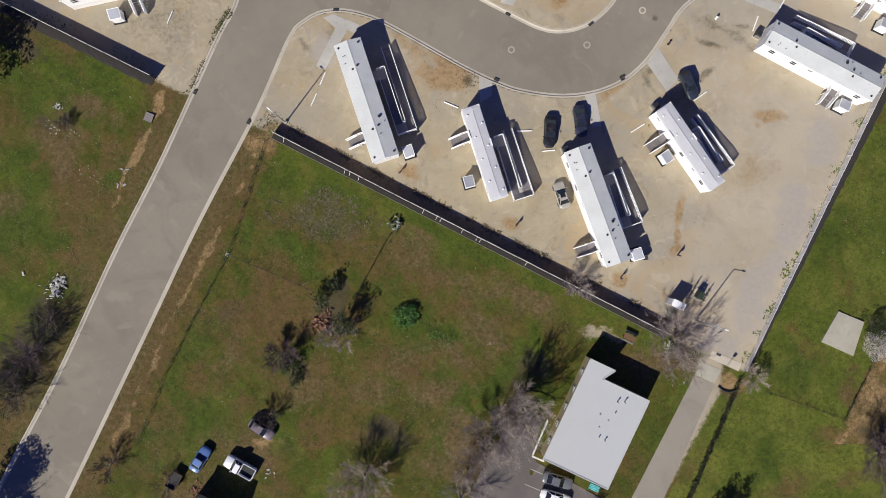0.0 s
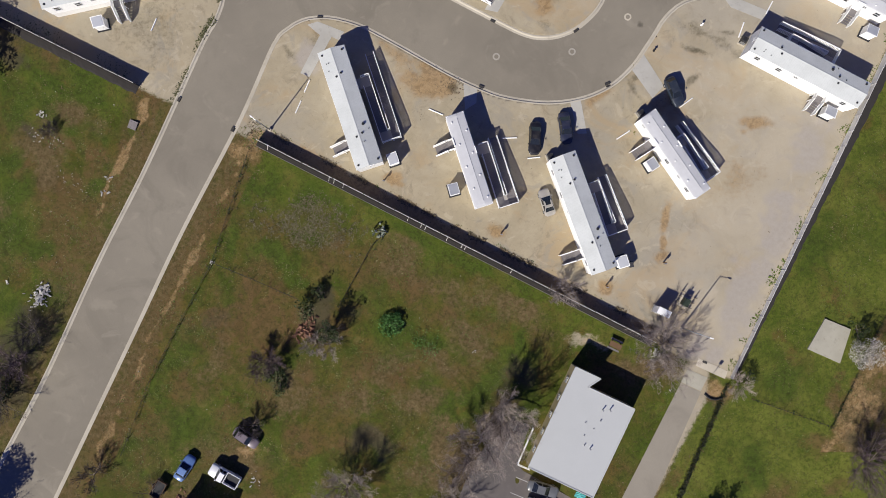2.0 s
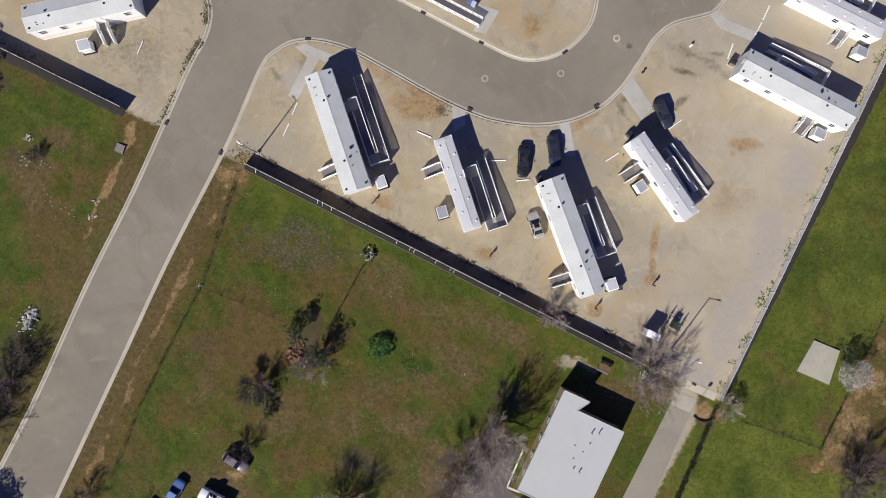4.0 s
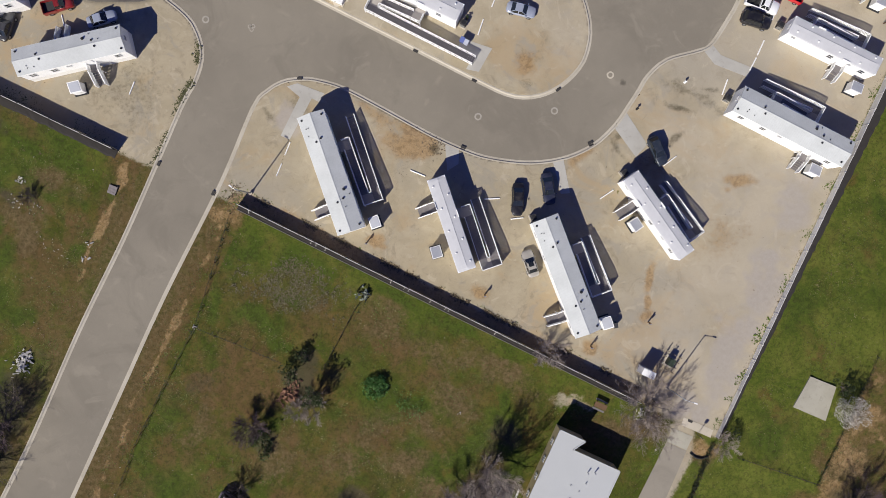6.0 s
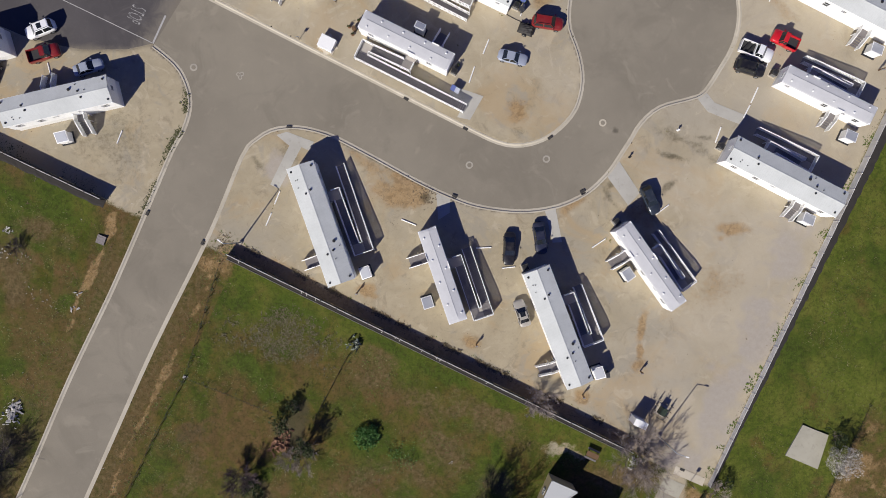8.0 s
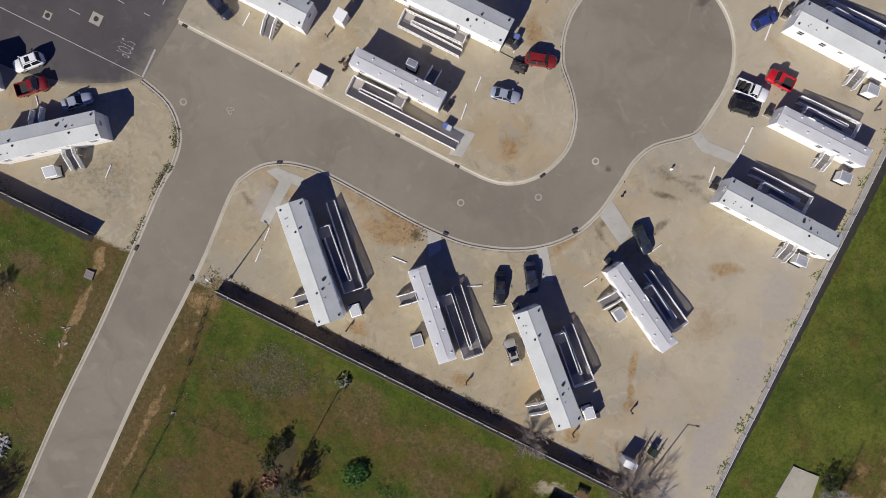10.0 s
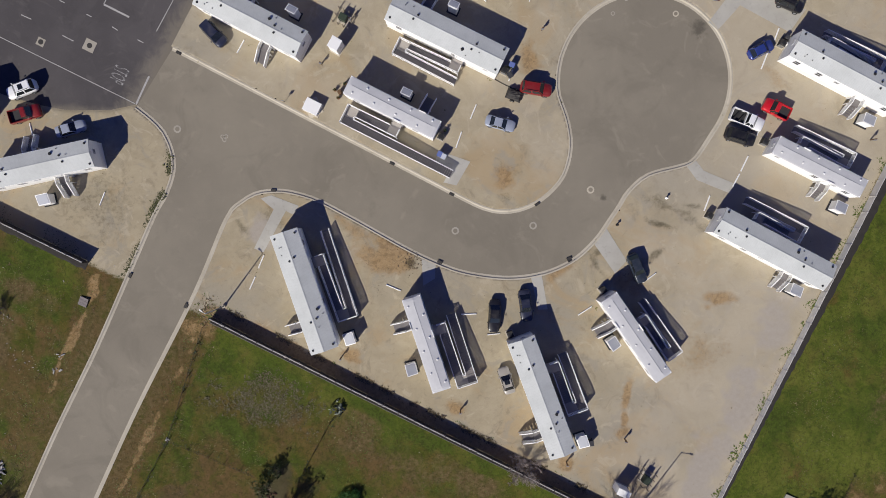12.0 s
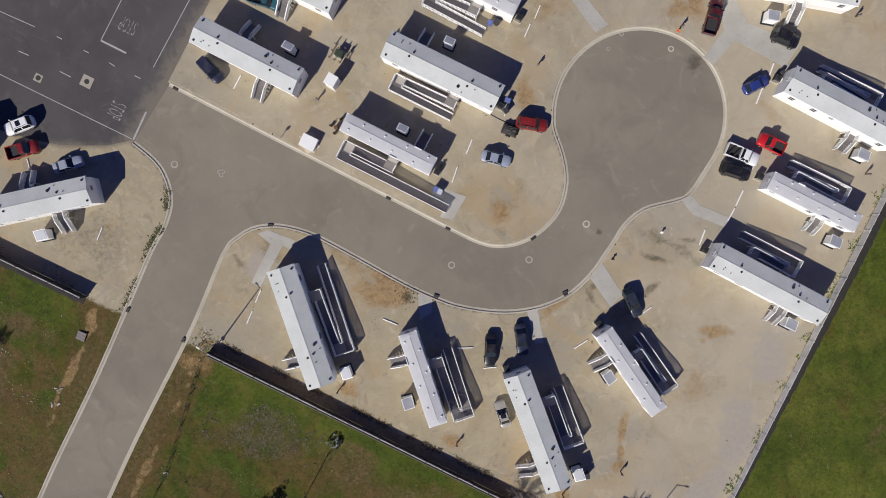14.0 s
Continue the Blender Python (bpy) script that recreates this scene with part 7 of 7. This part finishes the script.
def stones(name, label, mat, spots, seed):
    """Rough stones and scraps on the ground: (x, y, spread, number, size)."""
    rnd = random.Random(seed)
    bm = bmesh.new()
    for x, y, sp, n, size in spots:
        for _ in range(n):
            px, py, s = rnd.gauss(x, sp), rnd.gauss(y, sp), size * rnd.uniform(0.5, 1.5)
            if inside(np.array([px]), np.array([py]), ROAD_EDGE)[0]:
                continue
            m = pose(px, py, s * 0.2, rnd.uniform(-30, 30), rnd.uniform(-30, 30), rnd.uniform(0, 360))
            b = s * rnd.uniform(0.10, 0.42)
            vs = box(bm, -s, s, -b, b, -b * 0.5, b * 0.5)
            for v in vs:
                v.co += Vector((rnd.gauss(0, 0.18), rnd.gauss(0, 0.18), rnd.gauss(0, 0.12))) * s
            bmesh.ops.transform(bm, matrix=m, verts=vs)
    return tagged(part(name, bm, mat), label, "rubble", kind="stuff")


RUBBLE = plain("rubble_pale", (0.46, 0.44, 0.40), 0.9, 0, 0.3, 5.0)
stones("rubble", "pale rubble and scraps on the grass", RUBBLE, [(-55.2, -6.9, 0.5, 46, 0.22), (-54.5, -5.6, 0.4, 34, 0.24), (-55.9, -7.6, 0.7, 20, 0.14), (-55.1, 19.4, 0.35, 18, 0.12), (-55.7, 16.5, 0.5, 18, 0.10), (-53.0, 15.6, 0.5, 14, 0.10), (-52.0, 10.6, 0.8, 12, 0.09), (-49.5, 8.6, 0.8, 8, 0.09), (-46.0, 8.1, 0.3, 5, 0.2), (33.4, -14.3, 0.6, 22, 0.2), (-30.4, -1.6, 0.15, 6, 0.16),
                                                             (-45.5, 10.2, 0.2, 5, 0.16), (-59.8, -4.8, 0.2, 3, 0.18), (7.4, -14.2, 0.2, 3, 0.14), (-24.2, -32.6, 0.5, 14, 0.14)], 1)
stones("litter", "scattered pale litter and stones in the meadow", RUBBLE, [(-52, 2, 5, 26, 0.05), (-20, 5, 8, 6, 0.04), (0, -12, 12, 12, 0.045), (60, 0, 7, 8, 0.04), (36, -18.5, 1.5, 12, 0.09), (-48, 24, 4, 14, 0.06), (-38, -22, 5, 20, 0.06)], 2)
stones("gravel_stones", "dark stones and scraps on the gravel lot", plain("dark_stones", (0.17, 0.125, 0.08), 0.9), [(1.5, 25.0, 1.8, 60, 0.06), (4.0, 23.9, 0.8, 110, 0.09), (-0.5, 19.9, 0.5, 12, 0.07), (-42, 33, 4, 20, 0.07), (44, 10, 9, 30, 0.06),
                                                                                                              (26, 25, 2.0, 20, 0.07), (33.6, 22.6, 0.5, 16, 0.1), (60, 47, 6, 20, 0.06), (-1, 61, 5, 20, 0.06), (10, 8, 6, 26, 0.05)], 3)
stones("brush_pile", "heap of reddish broken timber and earth", plain("reddish_timber", (0.20, 0.105, 0.065), 0.9, 0, 0.35), [(-17.3, -11.6, 0.6, 60, 0.28), (-16.2, -10.3, 0.5, 26, 0.22), (-34.7, -35.6, 0.6, 40, 0.2)], 4)


# ---- wire fences and small yard things ----
def wire_fence(line, label, h=0.7):
    f = thing("wire_fence", Matrix.Identity(4), label, "fence", "wire fences")
    bp = bmesh.new()
    rod(bp, (0, 0, -0.05), (0, 0, h), 0.045, sides=6)
    pm = mesh_of("post", bp, TIMBER)
    for (x0, y0), (x1, y1) in zip(line, line[1:]):
        d = math.hypot(x1 - x0, y1 - y0)
        n = max(1, round(d / 2.6))
        for k in range(n):
            shared("post", pm, f, pose(x0 + (x1 - x0) * k / n, y0 + (y1 - y0) * k / n, 0))
        for z in (0.25, 0.6, 0.95):
            bm = bmesh.new()
            rod(bm, (x0, y0, z * h), (x1, y1, z * h), 0.012, sides=4)
            part("wire", bm, DARK_METAL, f)


wire_fence([(-25.2, 14.6), (-30.4, -1.6), (-35.1, -10.5), (-39.2, -18.7), (-43.2, -29.4)], "old wire fence with timber posts along the verge")
wire_fence([(-30.4, -1.6), (-24.6, -3.9), (-18.1, -6.7)], "old wire fence across the meadow")
wire_fence([(-5.5, 3.0), (-7.5, 1.1), (-12.3, -7.9)], "old wire fence running to the evergreens")
wire_fence([(47.1, -20.4), (58.6, -24.3), (61.3, -18.6), (67.1, -5.9)], "old wire fence round the green field")
tufts("fence_line_weeds", "dark weeds along the old wire fences", leafy("weeds_dark", (0.026, 0.032, 0.010), (0.044, 0.050, 0.016), (0.07, 0.07, 0.025)), 2600, 11,
      lambda X, Y, r: np.minimum.reduce([line_dist(X, Y, [(-25.2, 14.6), (-30.4, -1.6), (-35.1, -10.5), (-39.2, -18.7), (-43.2, -29.4)]), line_dist(X, Y, [(-30.4, -1.6), (-24.6, -3.9), (-18.1, -6.7)]),
                                         line_dist(X, Y, [(-5.5, 3.0), (-12.3, -7.9)]), line_dist(X, Y, [(43.6, -18.4), (35.9, -36.9)]) * 0.6, line_dist(X, Y, [(47.1, -20.4), (58.6, -24.3), (61.3, -18.6), (67.1, -5.9)])]) < 0.35 * r + 0.1, 0.2)
wire_fence([(43.6, -18.4), (35.9, -36.9), (31.0, -48.0)], "overgrown dark wire fence beside the track", 1.2)
tufts("hedge_weeds", "dense dark weeds grown through the wire fence", leafy("weeds_deep", (0.022, 0.028, 0.010), (0.040, 0.046, 0.016), (0.065, 0.066, 0.024)), 1700, 31,
      lambda X, Y, r: line_dist(X, Y, [(43.6, -18.4), (35.9, -36.9), (31.0, -48.0)]) < 0.10 + 0.32 * r ** 1.5, 0.2, blades=5, flat=0.7, along=[(43.6, -18.4), (35.9, -36.9), (31.0, -48.0)], wide=0.7)
tufts("field_edge_weeds", "dark weeds along the field's wire fence", leafy("weeds_deep_green", (0.024, 0.034, 0.010), (0.042, 0.056, 0.016), (0.065, 0.076, 0.024)), 320, 32,
      lambda X, Y, r: line_dist(X, Y, [(47.1, -20.4), (58.6, -24.3), (61.3, -18.6), (67.1, -5.9)]) < 0.06 + 0.2 * r ** 2, 0.13, blades=5, flat=0.8, along=[(47.1, -20.4), (58.6, -24.3), (61.3, -18.6), (67.1, -5.9)], wide=0.5)


def brown_house():
    """A low house whose roof corner and shadow reach into view."""
    h = thing("brown_house", pose(-33.2, -40.9, 0, 0, 0, -22), "tall tan house with a shallow shingle roof", "house")
    part("wall", a_box(-2.95, 2.95, -4.0, 4.0, -0.05, 3.5), STUCCO, h)
    bm = bmesh.new()
    prism(bm, [(-4.2, 3.5), (-4.2, 3.62), (0, 4.3), (4.2, 3.62), (4.2, 3.5), (0, 4.15)], -3.15, 3.15)
    part("roof", bm, roofing("tan_shingle", (0.30, 0.22, 0.14), (0.36, 0.28, 0.19)), h)
    for u in (-1.5, 1.4):
        w = shared("window", WINDOW, h, pose(u, 4.0, 1.0, 0, 0, 180))
        shared("pane", PANE, w, pose(0, 0, 0))


brown_house()


def picnic_table(x, y, turn):
    t = thing("picnic_table", pose(x, y, 0, 0, 0, turn), "small weathered picnic table on the grass", "table")
    part("tabletop", a_box(-0.9, 0.9, -0.38, 0.38, 0.70, 0.76, 0.01), TIMBER, t)
    for s in (-1, 1):
        part("bench", a_box(-0.9, 0.9, s * 0.68 - 0.13, s * 0.68 + 0.13, 0.40, 0.45, 0.01), DECK, t)
        bm = bmesh.new()
        beam(bm, (s * 0.62, -0.75, 0), (s * 0.62, -0.2, 0.7), 0.08)
        beam(bm, (s * 0.62, 0.75, 0), (s * 0.62, 0.2, 0.7), 0.08)
        beam(bm, (s * 0.62, -0.78, 0.37), (s * 0.62, 0.78, 0.37), 0.08)
        part("leg_frame", bm, TIMBER, t)


picnic_table(27.3, -12.8, -25)


def parking_rail(a, b):
    bm = bmesh.new()
    r = thing("white_railing", Matrix.Identity(4), "white pipe railing beside the parking lot", "railing", "parking railings")
    A, B = Vector((*a, 0)), Vector((*b, 0))
    beam(bm, A + Vector((0, 0, 1.0)), B + Vector((0, 0, 1.0)), 0.10)
    beam(bm, A + Vector((0, 0, 0.5)), B + Vector((0, 0, 0.5)), 0.07)
    part("rail", bm, WHITE, r)
    n = max(1, round((B - A).length / 1.8))
    for k in range(n + 1):
        p = A.lerp(B, k / n)
        part("post", a_box(p.x - 0.04, p.x + 0.04, p.y - 0.04, p.y + 0.04, 0, 1.0), WHITE, r)


parking_rail((13.5, -29.9), (15.7, -24.7))
parking_rail((13.5, -29.9), (15.2, -30.6))
for a, b in (((13.6, -24.1), (11.6, -28.2)), ((13.4, -32.0), (15.6, -32.9)), ((12.6, -34.2), (14.8, -35.1))):
    mark("bay_line", a, b, 0.10, "white painted parking bay line", 0.024)


def dark_hose(pts, label, r=0.04):
    """A thin dark pipe lying on the gravel."""
    bm = bmesh.new()
    rings = []
    for k, (x, y) in enumerate(pts):
        a, b = pts[max(k - 1, 0)], pts[min(k + 1, len(pts) - 1)]
        d = Vector((b[0] - a[0], b[1] - a[1], 0)).normalized()
        side = Vector((-d.y, d.x, 0))
        rings.append([bm.verts.new(Vector((x, y, r * 0.8)) + side * (r * math.cos(q * math.tau / 8)) + Vector((0, 0, r * math.sin(q * math.tau / 8)))) for q in range(8)])
    for p, q in zip(rings, rings[1:]):
        for k in range(8):
            bm.faces.new((p[k], p[(k + 1) % 8], q[(k + 1) % 8], q[k]))
    bm.faces.new(rings[0][::-1])
    bm.faces.new(rings[-1])
    tagged(part("pipe", bm, BLACK, smooth=True), label, "pipe")


dark_hose(curve_through([(12.0, 51.4), (16.0, 48.8), (19.8, 47.2)], 0.5), "thin dark cable lying on the gravel")


# ---- yard units and bins ----
def condenser(x, y, turn):
    c = thing("air_conditioner", pose(x, y, 0, 0, 0, turn), "grey air conditioning unit on a pad at a home's end", "air conditioner", "air conditioners")
    part("pad", a_box(-0.55, 0.55, -0.55, 0.55, -0.03, 0.08, 0.01), PALE_SLAB, c)
    case = part("case", a_box(-0.42, 0.42, -0.42, 0.42, 0.08, 0.95, 0.03), IRON, c)
    bm = bmesh.new()
    rod(bm, (0, 0, 0.95), (0, 0, 0.985), 0.34, 0.30, sides=20)
    part("fan_guard", bm, DARK_METAL, case)
    for k in range(6):
        part("louvre", a_box(-0.36, 0.36, -0.435, -0.42, 0.18 + k * 0.12, 0.24 + k * 0.12), GREY_METAL, case)


for k, v in ((2, -1.0), (3, 0.3), (4, 0.4), (5, 0.4), (6, 0.4), (10, 0.5)):
    hx, hy, turn, hl = HOMES[k][:4]
    p = pose(hx, hy, 0, 0, 0, turn) @ Vector((-hl / 2 - 0.65, v, 0))
    condenser(p.x, p.y, turn)
for k, v in ((7, -0.2), (8, -0.2), (9, -0.2)):
    hx, hy, turn, hl = HOMES[k][:4]
    p = pose(hx, hy, 0, 0, 0, turn) @ Vector((hl / 2 + 0.7, v, 0))
    condenser(p.x, p.y, turn)


def wheelie_bin(x, y, turn, mat, label):
    b = thing("wheelie_bin", pose(x, y, 0.03, 0, 0, turn), label, "bin", "wheelie bins")
    bm = bmesh.new()
    lo = [bm.verts.new((sx * 0.24, sy * 0.26, 0.08)) for sx, sy in ((-1, -1), (1, -1), (1, 1), (-1, 1))]
    hi = [bm.verts.new((sx * 0.30, sy * 0.36, 1.0)) for sx, sy in ((-1, -1), (1, -1), (1, 1), (-1, 1))]
    bm.faces.new(lo[::-1])
    bm.faces.new(hi)
    for k in range(4):
        bm.faces.new((lo[k], lo[(k + 1) % 4], hi[(k + 1) % 4], hi[k]))
    part("body", bm, mat, b)
    part("lid", a_box(-0.33, 0.33, -0.40, 0.38, 1.0, 1.07, 0.025), mat, b)
    bm = bmesh.new()
    rod(bm, (-0.27, 0.40, 0.98), (0.27, 0.40, 0.98), 0.025, sides=8)
    part("handle", bm, BLACK, b)
    for s in (-1, 1):
        bm = bmesh.new()
        rod(bm, (s * 0.22, 0.30, 0.10), (s * 0.29, 0.30, 0.10), 0.12, sides=14)
        part("wheel", bm, BLACK, b)


BIN_BLUE = plain("bin_blue", (0.12, 0.16, 0.38), 0.5)
BIN_GREY = plain("bin_grey", (0.05, 0.05, 0.055), 0.5)
BIN_PALE = plain("bin_pale", (0.50, 0.52, 0.58), 0.5)
wheelie_bin(8.3, 38.5, -26, BIN_PALE, "pale blue wheelie bin at a ramp's foot")
wheelie_bin(7.75, 38.85, -26, BIN_BLUE, "blue wheelie bin at a ramp's foot")
wheelie_bin(15.0, 61.4, -26, BIN_BLUE, "blue wheelie bin beside a ramp")
wheelie_bin(15.9, 61.5, -10, BIN_GREY, "dark grey wheelie bin beside a ramp")
wheelie_bin(17.3, 49.6, 30, BIN_GREY, "dark grey wheelie bin at a home's end")
wheelie_bin(17.5, 51.0, 70, BIN_BLUE, "blue wheelie bin at a home's end")
wheelie_bin(29.3, -1.3, 10, BIN_GREY, "dark grey wheelie bin beside a shed")


def barrel(x, y, mat, label):
    b = thing("barrel", pose(x, y, 0), label, "barrel", "barrels")
    bm = bmesh.new()
    prof = [(0.29, 0.0), (0.30, 0.02), (0.30, 0.28), (0.315, 0.30), (0.30, 0.32), (0.30, 0.57), (0.315, 0.59), (0.30, 0.61), (0.30, 0.87), (0.28, 0.89)]
    n = 18
    rings = [[bm.verts.new((r * math.cos(k * math.tau / n), r * math.sin(k * math.tau / n), z)) for k in range(n)] for r, z in prof]
    for p, q in zip(rings, rings[1:]):
        for k in range(n):
            bm.faces.new((p[k], p[(k + 1) % n], q[(k + 1) % n], q[k]))
    bm.faces.new(rings[0][::-1])
    bm.faces.new(rings[-1])
    part("drum", bm, mat, b)
    bm = bmesh.new()
    rod(bm, (0.15, 0, 0.88), (0.15, 0, 0.91), 0.04, sides=8)
    part("bung", bm, DARK_METAL, b)


barrel(54.75, 54.1, WHITE, "white drum at a home's end")
barrel(55.05, 55.0, BIN_GREY, "dark drum at a home's end")
barrel(-6.0, 47.2, TIMBER, "brown drum beside a home")


def covered_trailer(x, y, turn):
    """A low trailer under a dark tarpaulin."""
    t = thing("covered_trailer", pose(x, y, 0, 0, 0, turn), "small trailer under a dark sagging tarpaulin", "trailer")
    bm = bmesh.new()
    rnd = random.Random(5)
    n = 7
    g = [[bm.verts.new((-1.1 + 2.2 * i / n, -0.75 + 1.5 * j / n, 0.45 if i in (0, n) or j in (0, n) else 0.95 - 0.22 * abs(j / n - 0.5) + rnd.uniform(-0.07, 0.05))) for j in range(n + 1)] for i in range(n + 1)]
    for i in range(n):
        for j in range(n):
            bm.faces.new((g[i][j], g[i + 1][j], g[i + 1][j + 1], g[i][j + 1]))
    part("tarpaulin", bm, IRON, t)
    part("bed", a_box(-1.05, 1.05, -0.7, 0.7, 0.35, 0.47), DARK_METAL, t)
    for s in (-1, 1):
        ty = shared("tyre", TYRE_MESH, t, pose(0, s * 0.8, 0.335))
        shared("rim", RIM_MESH, ty, pose(0, 0, 0))


covered_trailer(17.9, 47.0, -20)


def pallet(x, y, turn):
    """A weathered timber pallet lying in the weeds."""
    p = thing("pallet", pose(x, y, 0.0, 4, -5, turn), "weathered mauve-grey timber pallet lying in weeds", "pallet")
    for v in (-0.55, 0.0, 0.55):
        part("bearer", a_box(-0.65, 0.65, v - 0.05, v + 0.05, 0.0, 0.12), GREY_WOOD, p)
    for k in range(8):
        part("board", a_box(-0.65 + k * 0.163, -0.51 + k * 0.163, -0.62, 0.62, 0.12, 0.145), GREY_WOOD, p)


GREY_WOOD = plain("grey_mauve_timber", (0.22, 0.195, 0.19), 0.9, 0, 0.3, 5.0)
pallet(-41.95, 18.0, -22)


POT = plain("clay_pot", (0.26, 0.13, 0.075), 0.85, 0, 0.25, 6.0)


def potted_shrub(x, y, size, seed):
    """A clay pot with a small dark plant."""
    rnd = random.Random(seed)
    p = thing("potted_plant", pose(x, y, 0, 0, 0, rnd.uniform(0, 360)), "small dark shrub in a clay pot beside a home", "plant", "potted plants")
    bm = bmesh.new()
    rod(bm, (0, 0, 0), (0, 0, 0.34), 0.16, 0.21, sides=12)
    part("pot", bm, POT, p)
    cl = [(rnd.uniform(-0.3, 0.3) * size, rnd.uniform(-0.3, 0.3) * size, 0.5 + rnd.uniform(0, 0.5) * size, 0.24 * size) for _ in range(7)]
    c = mesh_part("foliage", *leaf_cloud(rnd, cl, 900, 0.07), LEAF_DARK, p)
    tagged(c, kind="stuff")
    wood, twigs = grow(rnd, 0.9 * size, 0.4 * size, 4, 0.8, 0.5)
    stem = mesh_part("stem", *tube_mesh(wood, 4), BARK, p)
    stem.matrix_basis = pose(0, 0, 0.3)


for k, (px, py, ps) in enumerate(((-5.30, 48.39, 0.6), (-6.70, 47.52, 0.5), (8.46, 42.08, 0.6), (16.81, 50.56, 0.9), (17.67, 50.95, 0.8), (-6.24, 46.44, 0.5))):
    potted_shrub(px, py, ps, 70 + k)


def bent_pipe():
    """A length of black drain pipe, bowed, in the weeds at the gate."""
    dark_hose(curve_through([(40.3, -19.75), (41.0, -20.35), (41.9, -20.55), (42.8, -20.2)], 0.3), "bowed length of black drain pipe beside the gate", 0.13)


bent_pipe()


def tarpaulin(x, y, turn, w, d):
    """A small crumpled turquoise sheet on the ground."""
    bm = bmesh.new()
    rnd = random.Random(12)
    n = 8
    top = [[bm.verts.new((-w / 2 + w * i / n, -d / 2 + d * j / n + rnd.uniform(-0.03, 0.03), 0.04 + rnd.uniform(0, 0.10))) for j in range(n + 1)] for i in range(n + 1)]
    for i in range(n):
        for j in range(n):
            bm.faces.new((top[i][j], top[i + 1][j], top[i + 1][j + 1], top[i][j + 1]))
    r = bmesh.ops.extrude_face_region(bm, geom=bm.faces[:])
    for v in r["geom"]:
        if isinstance(v, bmesh.types.BMVert):
            v.co.z -= 0.05
    tagged(part("tarpaulin", bm, plain("turquoise_sheet", (0.10, 0.42, 0.42), 0.5), at=pose(x, y, 0, 0, 0, turn)), "small crumpled turquoise sheet beside the building", "tarpaulin")


tarpaulin(22.6, -34.6, -24, 1.5, 0.8)
